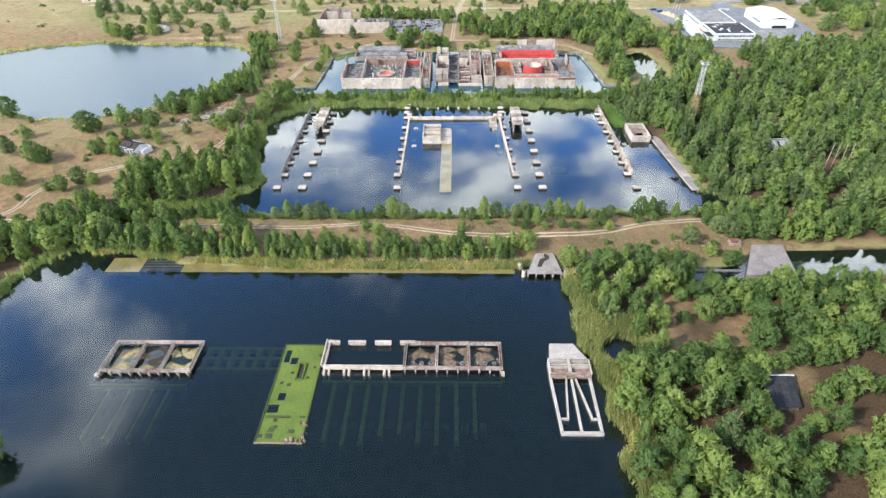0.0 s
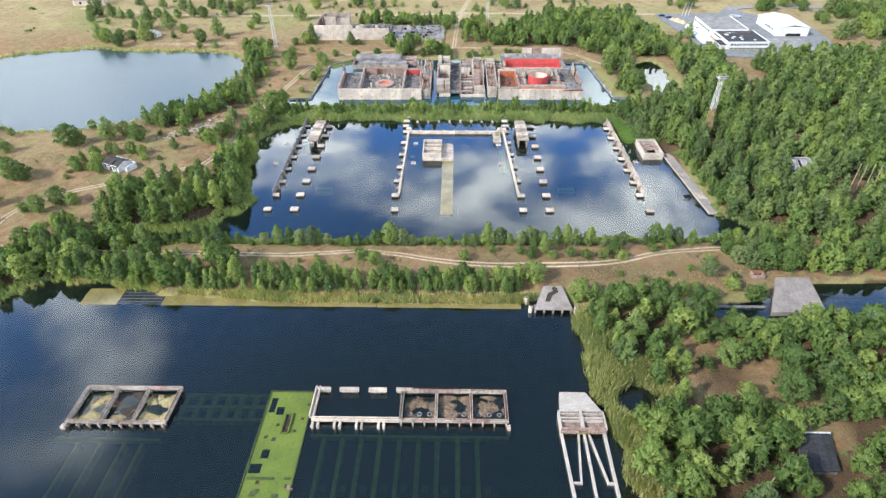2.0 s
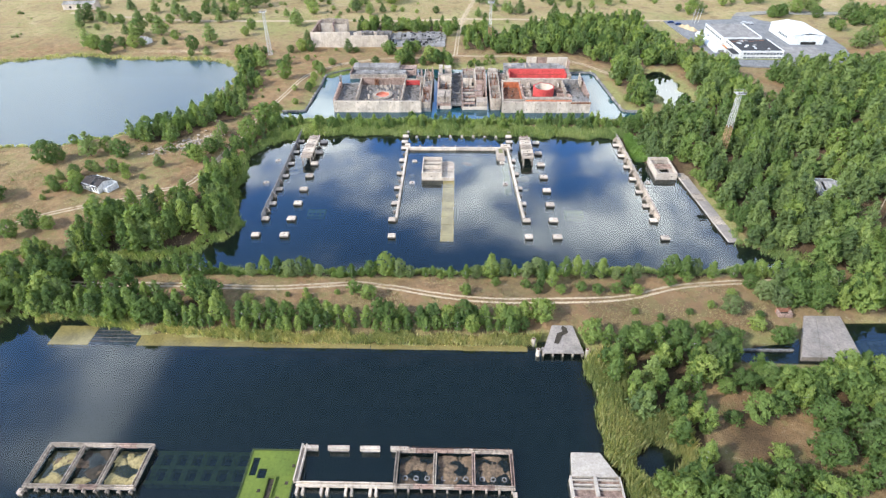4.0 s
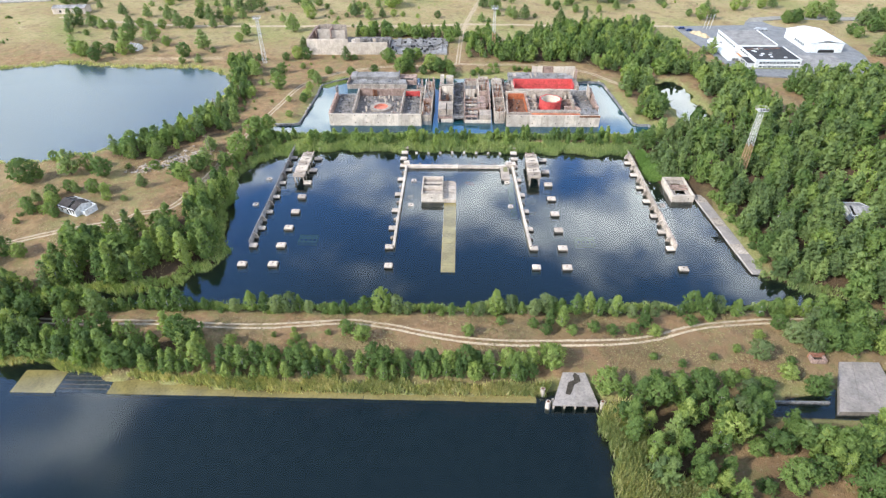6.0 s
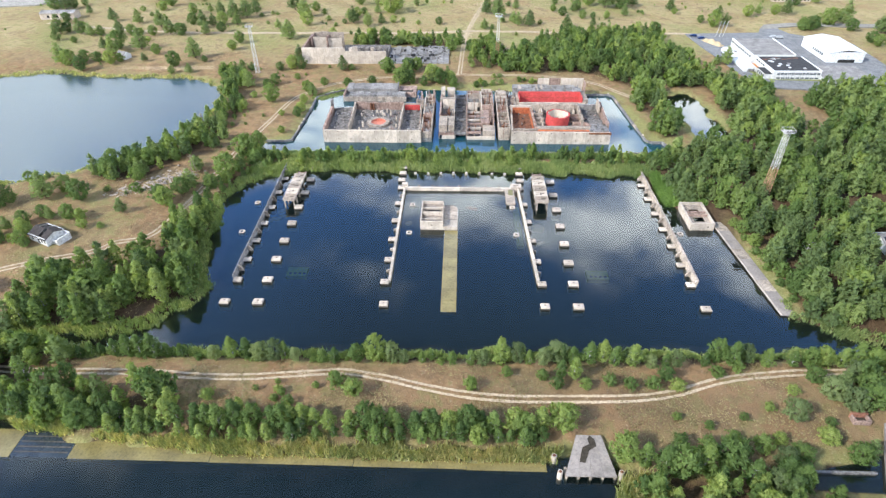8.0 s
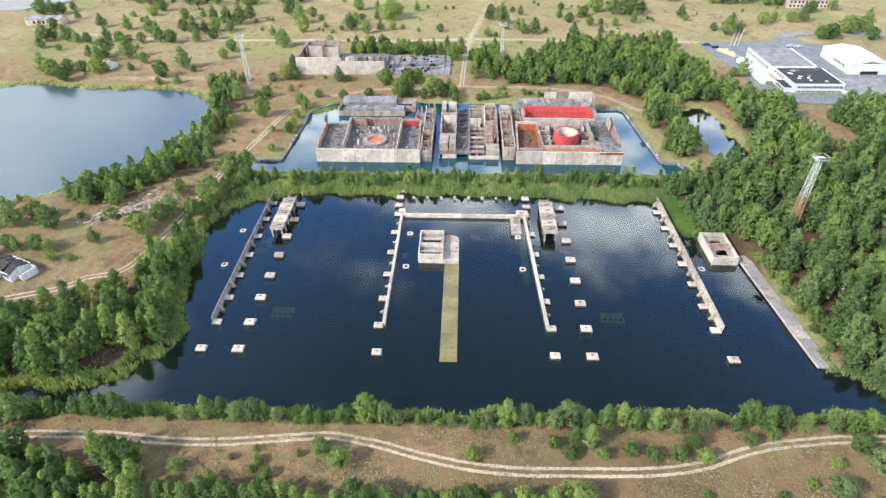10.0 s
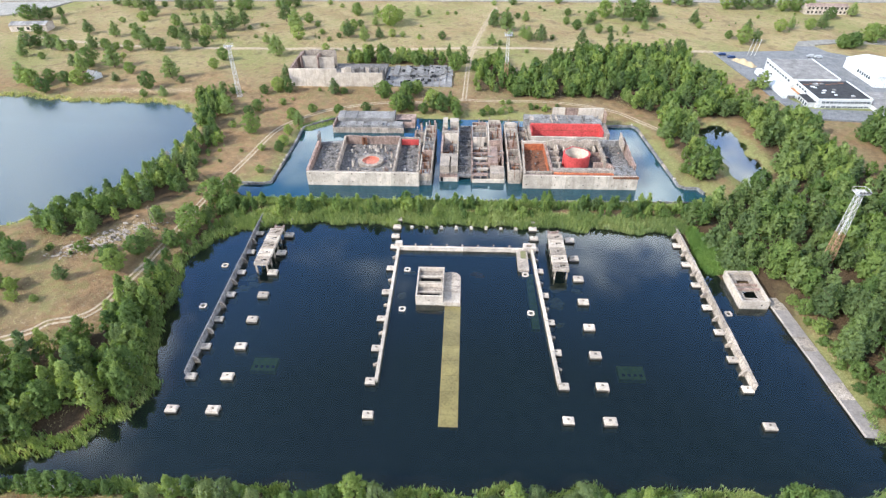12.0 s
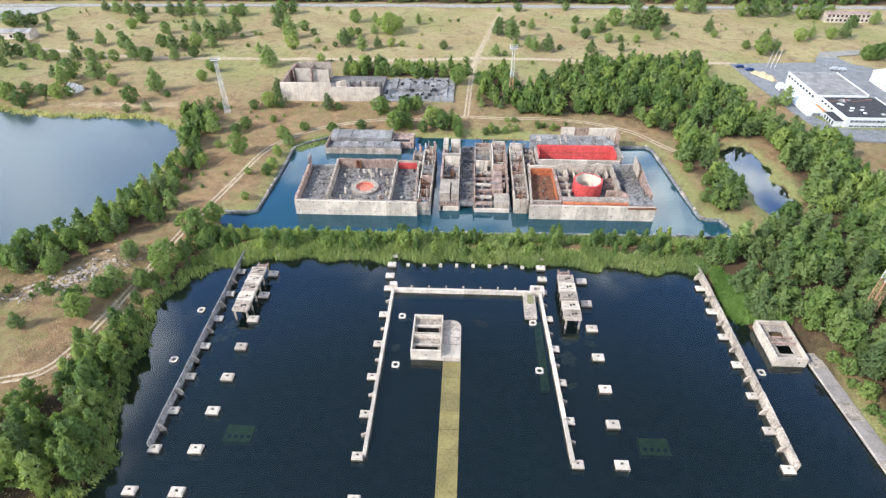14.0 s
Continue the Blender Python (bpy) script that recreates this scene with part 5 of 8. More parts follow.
for k in range(4):
    a, e = 20.4 + k * 2.65, 24.0 + k * 1.36
    bm = bmesh.new()
    zf, zb = 1.5, 1.7
    v = [bm.verts.new(p) for p in ((a, -155.9, zf), (a + 2.62, -155.9, zf), (e + 1.34, -146.2, zb), (e, -146.2, zb), (a, -155.9, zf - 0.4), (a + 2.62, -155.9, zf - 0.4), (e + 1.34, -146.2, zb - 0.4), (e, -146.2, zb - 0.4))]
    for f in ((0, 1, 2, 3), (7, 6, 5, 4), (0, 4, 5, 1), (1, 5, 6, 2), (2, 6, 7, 3), (3, 7, 4, 0)):
        bm.faces.new([v[i] for i in f])
    bmesh.ops.recalc_face_normals(bm, faces=bm.faces[:])
    piece("deck_slab", bm, DECK, deck)
for k in range(5):
    x = 20.5 + k * 2.5
    piece("pier", boxes((x, x + 0.45, -155.8, -153.6, -2, 1.08)), CONCRETE, deck)
piece("back_wall", boxes((21.2, 30.6, -153.5, -153.1, -2, 1.1)), PEAT_AND_SHADE, deck)
bm = bmesh.new()
prism(bm, [(23.8, -152.7), (24.9, -152.9), (25.7, -151.3), (26.2, -150.0), (27.9, -148.9), (27.8, -147.2), (26.9, -146.3), (26.3, -147.1), (26.5, -148.4), (24.9, -149.3), (24.3, -151.0)], 1.45, 1.735)
piece("dirt_patch", bm, PEAT_AND_SHADE, deck, "dark damp dirt patch")
for x, y in ((19.4, -155.6), (32.0, -155.4), (18.6, -151.9)):
    bl = empty("mooring_block", x, y, 0, "cream concrete tube block beside the landing deck", "block", "mooring blocks")
    bm = bmesh.new()
    tube(bm, (x, y, -1.5), (x, y + 0.3, 2.0), 0.62, 0.55, 10)
    piece("tube", bm, CONCRETE_PALE, bl)
    bm = bmesh.new()
    tube(bm, (x, y + 0.31, 2.0), (x, y + 0.32, 2.05), 0.36, 0.36, 10)
    piece("core", bm, RUST, bl)

# east side: canal deck, brick stump, sunken roof, leaning pole
cd = empty("canal_deck", 95, -148, 0, "large grey concrete deck beside the canal", "deck")
for k in range(3):
    bm = bmesh.new()
    q0, q1 = k / 3, (k + 1) / 3
    fx = lambda q: 85.4 + 15.0 * q
    bx = lambda q: 93.0 + 9.8 * q
    prism(bm, [(fx(q0) + 0.03, -156.2), (fx(q1) - 0.03, -156.2), (bx(q1) - 0.03, -141.0), (bx(q0) + 0.03, -141.0)], -1.0, 1.35)
    piece("deck_slab", bm, DECK, cd)
wl = empty("canal_wall", 78, -153, 0, "low grey concrete canal edge wall", "wall")
piece("wall", boxes((68.5, 85.2, -153.2, -152.7, -2, 0.55), jit=0.05), CONCRETE_GREY, wl)
for k in range(7):
    cs = empty("sunken_slab", 106 + k * 5, -148, -0.5, "pale slab lying under the canal water", "slab", "canal slabs")
    piece("slab", boxes((103.5 + k * 6.4, 109.7 + k * 6.4, -152.6, -148.6, -1.5, -0.15), jit=0.05), CONCRETE_GREY, cs)
st = empty("brick_stump", 87.6, -140.5, gz(87.6, -140.5), "low ruined brick stump on dry ground", "ruin")
zb = gz(87.6, -140.5) - 0.2
for x0_, x1_, y0_, y1_, top in ((85.9, 89.6, -141.7, -141.3, 1.3), (85.9, 89.6, -139.9, -139.5, 1.7), (85.9, 86.3, -141.3, -139.9, 1.5), (89.2, 89.6, -141.3, -139.9, 1.4)):
    piece("wall", boxes((x0_, x1_, y0_, y1_, zb, zb + top), jit=0.06), CONCRETE_ROSE if top != 1.7 else BRICK, st)
piece("fill", boxes((86.3, 89.2, -141.3, -139.9, zb, zb + 0.5), jit=0.05), PEAT_AND_SHADE, st)
rf = empty("shed", 75.6, -201, gz(75.6, -201), "low shed with a flat black felt roof among trees", "shed")
zb = gz(75.6, -201) - 0.3
piece("wall", boxes((70.6, 77.2, -205.4, -205.1, zb, 2.6), (72.8, 79.6, -197.0, -196.7, zb, 2.7)), CONCRETE_GREY, rf)
for q in (0.04, 0.94):
    bm = bmesh.new()
    beam(bm, (70.5 + 7 * q, -205.1, 2.6), (72.7 + 7 * q, -197.0, 2.6), 0.3, 3.0)
    piece("side_wall", bm, CONCRETE_GREY, rf)
for k in range(4):
    bm = bmesh.new()
    a, b = k / 4, (k + 1) / 4
    prism(bm, [(70.3 + 7.2 * a, -205.6), (70.3 + 7.2 * b - 0.05, -205.6), (72.6 + 7.3 * b - 0.05, -196.5), (72.6 + 7.3 * a, -196.5)], 2.62, 2.85)
    piece("roof_sheet", bm, ROOF_DARK, rf)
piece("fascia", boxes((72.4, 80.1, -196.45, -196.2, 2.6, 3.0), jit=0.03), WHITE_WALL, rf)
pl = empty("leaning_pole", 63.2, -207, gz(63.2, -207), "leaning bare wooden pole among trees", "pole")
bm = bmesh.new()
tube(bm, (63.2, -207.3, gz(63.2, -207) - 0.3), (66.2, -205.2, 8.6), 0.2, 0.14, 7)
piece("shaft", bm, WOOD, pl)

# ---- the drowned plant ----
def panelled(ob, x0, x1, y, z0, z1, n, mat_, thick=0.6, holes=True, name="wall_panel"):
    """A face of big cast panels with tie holes."""
    w = (x1 - x0) / n
    for k in range(n):
        a = x0 + k * w
        piece(name, boxes((a + 0.03, a + w - 0.03, y + random.uniform(-0.03, 0.03), y + thick, z0, z1 + random.uniform(-0.08, 0.08)), jit=0.02), mat_, ob)
    if holes:
        for z in (z0 + (z1 - z0) * 0.36 + 1.4 * (z0 < 0), z1 - 0.7):
            for k in range(n):
                a = x0 + (k + 0.22) * w
                # near-black boxes stand in for the shade in the tie holes
                piece("tie_hole", boxes((a, a + 0.34, y - 0.05, y + 0.2, z, z + 0.34)), SHADE_BLACK, ob)


def rubble(ob, x0, x1, y0, y1, z, n, mats_, big=1.4):
    for k in range(n):
        x, y = random.uniform(x0, x1), random.uniform(y0, y1)
        s, t, h = random.uniform(0.25, big), random.uniform(0.25, big), random.uniform(0.15, 0.9)
        if random.random() < 0.25:
            s, t = 0.25, random.uniform(0.8, 2.6)
        piece("rubble_lump", boxes((x, min(x + s, x1), y, min(y + t, y1), z - 0.1, z + h), jit=0.14), random.choice(mats_), ob)


def ragged_wall(ob, x0, y0, x1, y1, z0, z1, thick, mat_, rough=0.35, name="wall", step=2.2):
    """A wall whose top is broken in steps."""
    L = math.hypot(x1 - x0, y1 - y0)
    n = max(2, int(L / step))
    d = ((x1 - x0) / L, (y1 - y0) / L)
    s = (-d[1] * thick / 2, d[0] * thick / 2)
    bm = bmesh.new()
    rows = []
    for k in range(n + 1):
        t = k / n
        x, y = x0 + (x1 - x0) * t, y0 + (y1 - y0) * t
        z = z1 + random.uniform(-rough, rough)
        rows.append([bm.verts.new((x + a * s[0], y + a * s[1], q)) for a, q in ((-1, z0), (1, z0), (1, z + random.uniform(-.1, .1)), (-1, z))])
    for a, b in zip(rows, rows[1:]):
        for k in range(4):
            bm.faces.new((a[k], b[k], b[(k + 1) % 4], a[(k + 1) % 4]))
    bm.faces.new(rows[0])
    bm.faces.new(rows[-1][::-1])
    bmesh.ops.recalc_face_normals(bm, faces=bm.faces[:])
    return piece(name, bm, mat_, ob)


def drum(ob, cx, cy, r0, r1, z0, z1, outer, inner, name, wob=0.0, seg=36, bottom=None):
    """An upright ring: its outer skin with the rim, and its lining as a part of it."""
    bm, bi = bmesh.new(), bmesh.new()
    A, B, C, D, E = [], [], [], [], []
    for k in range(seg):
        a = 2 * math.pi * k / seg
        c, s = math.cos(a), math.sin(a)
        z = z1 + (random.uniform(-wob, wob) if wob else 0)
        A.append(bm.verts.new((cx + c * r1, cy + s * r1, z0)))
        B.append(bm.verts.new((cx + c * r1, cy + s * r1, z)))
        C.append(bm.verts.new((cx + c * r0, cy + s * r0, z)))
        D.append(bi.verts.new((cx + c * (r0 - 0.01), cy + s * (r0 - 0.01), z - 0.02)))
        E.append(bi.verts.new((cx + c * (r0 - 0.01), cy + s * (r0 - 0.01), z0 - 1.5 if bottom is None else bottom)))
    for k in range(seg):
        j = (k + 1) % seg
        bm.faces.new((A[k], A[j], B[j], B[k]))
        bm.faces.new((B[k], B[j], C[j], C[k]))
        bi.faces.new((D[k], D[j], E[j], E[k]))
    bi.faces.new(E)
    bmesh.ops.recalc_face_normals(bm, faces=bm.faces[:])
    piece(name, bm, outer, ob)
    return piece(name + "_lining", bi, inner, ob)


random.seed(5)
# first reactor block
RA = empty("reactor_block", -39.5, 12, 0, "ruined rectangular concrete reactor block standing in the flooded pit", "ruin", "reactor blocks")
panelled(RA, -60.2, -18.9, -1.9, -3, 5.4, 8, CONCRETE_PALE)
piece("parapet", boxes((-60.2, -18.9, -1.25, -0.4, 3, 5.3), jit=0.03), CONCRETE, RA)
piece("floor", boxes((-59.6, -19.4, -0.4, 26, -3, 2.9)), RUBBLE, RA)
ragged_wall(RA, -60.0, -0.6, -61.0, 25.5, -3, 5.6, 0.9, CONCRETE_ROSE, 0.3)
ragged_wall(RA, -61.0, 23.2, -61.0, 26.6, 4, 8.2, 0.7, CONCRETE_GREY, 0.6)
ragged_wall(RA, -49.6, 1.0, -50.6, 26, 2.5, 6.2, 0.7, CONCRETE, 0.25)
ragged_wall(RA, -28.4, 0.2, -28.4, 25.8, 2.5, 5.9, 0.7, CONCRETE, 0.2)
ragged_wall(RA, -19.5, -0.4, -20.4, 26, -3, 5.4, 0.8, CONCRETE, 0.3)
ragged_wall(RA, -51.0, 26.2, -28.4, 26.2, -3, 6.3, 0.8, CONCRETE_ROSE, 0.2)
ragged_wall(RA, -28.4, 26.2, -20.4, 26.2, -3, 6.0, 0.8, CONCRETE, 0.2)
ragged_wall(RA, -60.6, 26.0, -51.0, 26.0, -3, 3.6, 0.8, CONCRETE_GREY, 0.4)
piece("red_panel", boxes((-27.8, -21.0, 25.2, 25.74, 3.0, 5.3), jit=0.05), RED_PAINT, RA, "faded red painted panel")
piece("red_door_frame", boxes((-43.8, -43.2, 24.9, 25.74, 2.9, 6.2), (-42.4, -41.9, 24.9, 25.74, 2.9, 6.0), (-43.2, -42.4, 25.5, 25.74, 3, 5.9), jit=0.04), RUST, RA, "rusty red steel frame")
drum(RA, -38.3, 10.6, 3.2, 4.9, 2.6, 3.9, CONCRETE, SALMON, "shaft_collar", 0.1, bottom=2.95)
piece("shaft_rim", boxes((-43.4, -33.4, 5.2, 5.7, 2.9, 3.3), jit=0.1), CONCRETE_GREY, RA)
for x, y in ((-47, 18), (-34, 19), (-31, 14), (-45, 7), (-36, 22), (-40.5, 21), (-30.5, 6.5), (-33, 4), (-46, 3.4), (-38, 20)):
    h = random.uniform(0.8, 2.6)
    piece("stub_column", boxes((x, x + 0.6, y, y + 0.6, 2.8, 2.9 + h), jit=0.06), CONCRETE_PALE, RA)
rubble(RA, -59, -51, 1, 25, 2.9, 34, (RUBBLE, CONCRETE_GREY, CONCRETE_GREY))
rubble(RA, -49, -44, 2, 25, 2.9, 26, (RUBBLE, CONCRETE_GREY, CONCRETE))
rubble(RA, -34, -29, 1, 25, 2.9, 26, (RUBBLE, CONCRETE_GREY, CONCRETE_ROSE))
rubble(RA, -44, -34, 1.5, 5, 2.9, 20, (RUBBLE, CONCRETE_GREY, CONCRETE))
rubble(RA, -44, -34, 16, 25, 2.9, 34, (RUBBLE, CONCRETE_GREY, CONCRETE_PALE))
rubble(RA, -27.8, -20.4, 1, 25, 2.9, 34, (RUBBLE, RUBBLE, CONCRETE_GREY))

# second reactor block
RB = empty("reactor_block", 39.5, 12, 0, "ruined concrete reactor block with a red drum in flooded pit", "ruin", "reactor blocks")
panelled(RB, 18.9, 60.0, -2.1, -3, 5.3, 8, CONCRETE_PALE)
piece("floor", boxes((19.4, 59.6, -1.4, 27, -3, 2.7)), RUBBLE, RB)
ragged_wall(RB, 19.4, -1.2, 20.4, 27, -3, 5.4, 0.8, CONCRETE, 0.35)
ragged_wall(RB, 29.4, 1.5, 29.0, 23, 2.5, 5.8, 0.9, CONCRETE_ROSE, 0.25)
piece("pit_lining", boxes((28.45, 28.6, 2, 22.6, 2.7, 5.2), (21.0, 28.4, 22.6, 22.8, 2.7, 5.6)), ORANGE_PAINT, RB, "orange primer lining")
ragged_wall(RB, 20.2, 23.3, 29.4, 23.3, 2.5, 6.4, 0.8, CONCRETE_PALE, 0.3)
piece("pit_floor", boxes((20.4, 28.4, 1.8, 22.5, 2.7, 2.82)), RUST, RB, "rusty water-stained pit floor")
ragged_wall(RB, 20.2, 1.2, 29.4, 1.2, 2.5, 5.2, 0.7, CONCRETE, 0.15)
piece("orange_beam", boxes((30.2, 51.8, 0.3, 1.3, 3.2, 4.9), jit=0.04), ORANGE_PAINT, RB, "orange primed beam")
piece("ledge", boxes((30.0, 52.0, 1.35, 3.6, 3.0, 5.6), jit=0.05), CONCRETE, RB)
piece("parapet", boxes((19.4, 60.0, -1.45, -0.5, 3, 5.0), jit=0.03), CONCRETE_ROSE, RB)
lining = drum(RB, 39.6, 11.4, 4.35, 5.0, 2.6, 7.7, RED_PAINT, CONCRETE_PALE, "red_drum", 0.18, bottom=3.0)
ragged_wall(RB, 30.5, 23.5, 50, 24.5, 2.5, 6.6, 0.8, CONCRETE, 0.7)
ragged_wall(RB, 49.8, 8, 50.0, 24.0, 2.5, 6.6, 0.8, CONCRETE, 0.6)
ragged_wall(RB, 52.2, 3.6, 50.6, 8.4, 2.5, 5.6, 0.7, CONCRETE_ROSE, 0.4)
ragged_wall(RB, 59.8, 4.0, 60.6, 27.5, -3, 6.4, 0.9, CONCRETE_ROSE, 0.5)
ragged_wall(RB, 59.0, 20.0, 59.2, 27.5, 4, 8.0, 0.6, CONCRETE, 0.8)
ragged_wall(RB, 50, 27.2, 60.2, 27.2, -3, 5.0, 0.8, CONCRETE_GREY, 0.4)
ragged_wall(RB, 33, 5.0, 33, 23, 2.5, 4.4, 0.6, CONCRETE, 0.9)
piece("broken_roof", boxes((51.6, 59.6, -0.4, 6.4, 4.6, 5.2), jit=0.25), CONCRETE_GREY, RB)
piece("broken_roof", boxes((53.0, 59.0, 6.5, 14.0, 3.6, 4.2), jit=0.4), RUBBLE, RB)
piece("rust_band", boxes((51.0, 60.1, -2.25, -1.9, 4.5, 5.3), jit=0.03), RUST, RB, "rust-red band along the edge")
for k in range(7):
    x = 30.5 + k * 2.9
    piece("rib", boxes((x, x + 0.5, 18.5 + random.uniform(-1, 1), 23.4, 2.6, 4.6 + random.uniform(-.6, 1.4)), jit=0.08), random.choice((CONCRETE, CONCRETE_GREY, CONCRETE_PALE)), RB)
for k in range(4):
    y = 4.5 + k * 4.2
    piece("cross_rib", boxes((29.9, 34.0, y, y + 0.5, 2.6, 4.9 + random.uniform(-.4, .6)), jit=0.08), CONCRETE, RB)
    piece("cross_rib", boxes((45.8, 49.6, y, y + 0.5, 2.6, 4.6 + random.uniform(-.4, .8)), jit=0.08), CONCRETE_ROSE, RB)
rubble(RB, 20.6, 28.2, 2, 22, 2.8, 26, (RUST, RUST, RUBBLE), 1.0)
rubble(RB, 30, 34.5, 4, 23, 2.7, 26, (RUBBLE, CONCRETE_GREY, RUST))
rubble(RB, 45, 59, 7, 26, 2.7, 46, (RUBBLE, CONCRETE_GREY, CONCRETE_ROSE))
rubble(RB, 52, 59, 0, 6, 5.1, 10, (CONCRETE_GREY, RUBBLE))

# red basin behind the second block
BP = empty("red_basin", 39.5, 38, 0, "concrete basin with bright red painted inner walls", "basin")
panelled(BP, 24.6, 55.2, 32.3, -3, 3.9, 10, CONCRETE_PALE, 0.7, False)
for a, b in ((25.0, 39.2), (39.24, 53.6)):
    piece("red_wall", boxes((a, b, 39.8, 40.4, -1, 6.2), jit=0.02), RED_PAINT, BP, "bright red painted wall")
piece("red_wall", boxes((24.6, 25.0, 33.0, 40.4, -1, 5.9), (53.6, 54.0, 33.0, 40.4, -1, 5.9), jit=0.02), RED_PAINT, BP, "bright red painted side wall")
piece("seam", boxes((25.0, 53.6, 39.72, 39.83, 3.3, 3.42)), RUST, BP)
piece("basin_floor", boxes((25.0, 53.6, 33.0, 39.8, -3, -0.9)), PEAT_AND_SHADE, BP)
for r in ((23.6, 24.58, 32.4, 44, -3, 5.2), (54.05, 56.4, 33.2, 44, -3, 5.2)):
    piece("side_block", boxes(r, jit=0.08), CONCRETE, BP)
for k in range(7):
    a = 24.4 + k * 4.3
    piece("roof_slab", boxes((a, a + 4.22, 40.45, 44.4 + random.uniform(-0.3, 0.3), 5.4, 6.5 + random.uniform(-0.1, 0.1)), jit=0.06), CONCRETE_GREY, BP)
    piece("roof_slab", boxes((a - 2.0, a + 2.18, 44.8, 49.2, 4.6, 6.2 + random.uniform(-0.2, 0.2)), jit=0.08), ROOF_GREY, BP)
piece("core", boxes((22.6, 54.0, 40.5, 49.0, -3, 5.3)), CONCRETE_GREY, BP)
for k in range(30):
    x = 24 + random.uniform(0, 30)
    piece("rubble_lump", boxes((x, x + random.uniform(.3, 1.2), 40.6 + random.uniform(0, 8), 41.4 + random.uniform(0, 7.6), 6.2, 6.5 + random.random() * 0.3), jit=0.12), random.choice((RUBBLE, CONCRETE_GREY, CONCRETE)), BP)
for k in range(4):
    a = 34.8 + k * 5.5
    piece("tall_panel", boxes((a, a + 5.3, 49.6, 50.2, -1, 9.1 + random.uniform(-0.1, 0.1)), jit=0.03), CONCRETE_PALE if k != 1 else CONCRETE_ROSE, BP)
piece("edge_post", boxes((56.9, 57.5, 46.6, 50.2, -1, 8.0), jit=0.1), CONCRETE_ROSE, BP)

# low pump hall behind the first block
PH = empty("pump_hall", -43.5, 48, 0, "low grey-roofed concrete pump hall in the pit", "ruin")
panelled(PH, -59.4, -28.8, 42.2, -3, 2.2, 9, CONCRETE, 0.6, False)
piece("core", boxes((-59.2, -29, 42.8, 55.5, -3, 1.9)), CONCRETE_GREY, PH)
for k in range(8):
    a = -56.6 + k * 3.4
    piece("roof_slab", boxes((a, a + 3.3, 43.0, 47.4, 2.0, 3.0 + random.uniform(-.15, .15)), jit=0.08), ROOF_GREY if k % 3 else CONCRETE_GREY, PH)
for k in range(9):
    a = -58.2 + k * 2.75
    piece("roof_slab", boxes((a, a + 2.66, 48.6, 56.0, 2.4, 4.0 + random.uniform(-.12, .12)), jit=0.06), ROOF_GREY, PH)
ragged_wall(PH, -59.2, 43, -58.6, 55.5, 0, 3.4, 0.6, CONCRETE_ROSE, 0.4)
# near-black strip painted as the shade in the gap between the roofs
piece("gap_beam", boxes((-56.8, -29.2, 47.5, 48.4, 1.9, 2.2)), SHADE_BLACK, PH)
ragged_wall(PH, -33.6, 48.4, -33.6, 55.8, 1, 4.6, 0.6, CONCRETE_GREY, 0.3)
piece("side_deck", boxes((-33.2, -24.4, 47.6, 56.5, -2, 2.6), jit=0.1), CONCRETE_ROSE, PH)
# near-black sheet on the deck stands in for a shaded hole
piece("side_deck_hole", boxes((-32.6, -26.0, 48.4, 50.2, 2.58, 2.64)), SHADE_BLACK, PH)
rubble(PH, -56, -30, 43, 47, 2.9, 22, (RUBBLE, CONCRETE_GREY), 0.8)


def cell_block(ob, x0, x1, y0, y1, cells, z, mats_, wall=0.45, floor=0.3, right_low=0.0):
    """A long block split into open cells by cross walls of uneven height."""
    L = (y1 - y0) / cells
    piece("base", boxes((x0, x1, y0, y1, -3, floor)), RUBBLE, ob)
    ragged_wall(ob, x0 + wall / 2, y0, x0 + wall / 2, y1, -3, z, wall, random.choice(mats_), 0.7)
    ragged_wall(ob, x1 - wall / 2, y0, x1 - wall / 2, y1, -3, z - right_low, wall, random.choice(mats_), 0.6)
    for k in range(cells + 1):
        y = y0 + L * k
        top = z + random.uniform(-1.2, 0.5)
        piece("cross_wall", boxes((x0 + wall, x1 - wall, y - 0.25, y + 0.25, -3, top), jit=0.06), random.choice(mats_), ob)
        for q in range(2):
            px = random.uniform(x0 + 0.2, x1 - 0.6)
            piece("stub_column", boxes((px, px + 0.4, y - 0.2, y + 0.2, floor, z + random.uniform(0.2, 1.7)), jit=0.05), random.choice((CONCRETE_ROSE, RUST, CONCRETE)), ob)
        if k < cells and random.random() < 0.45:
            zz = random.uniform(floor + 0.6, z - 0.3)
            piece("slab", boxes((x0 + wall, x1 - wall, y + 0.3, y + L * random.uniform(0.4, 0.95), zz - 0.4, zz), jit=0.06), random.choice(mats_), ob)
    rubble(ob, x0 + wall, x1 - wall - 0.4, y0 + 0.5, y1 - 0.6, floor, int(cells * 3), (RUBBLE, CONCRETE_ROSE, CONCRETE_GREY), 1.0)


MIXED = (CONCRETE, CONCRETE, CONCRETE_ROSE, CONCRETE_PALE, CONCRETE_GREY)
AA = empty("annex", -16.6, 20, 0, "narrow ruined concrete annex of open cells", "ruin", "annexes")
cell_block(AA, -19.0, -14.4, -0.6, 41, 10, 5.2, MIXED)
piece("front_wall", boxes((-18.9, -14.4, -1.0, -0.62, -3, 1.9), jit=0.05), CONCRETE_GREY, AA)
cell_block(AA, -23.4, -19.2, 28, 41, 3, 3.0, MIXED)
for x, y in ((-15.4, 38.5), (-16.8, 33), (-14.7, 29), (-21, 36)):
    piece("column", boxes((x, x + 0.7, y, y + 0.7, 4, 7.4), jit=0.08), CONCRETE_ROSE, AA)
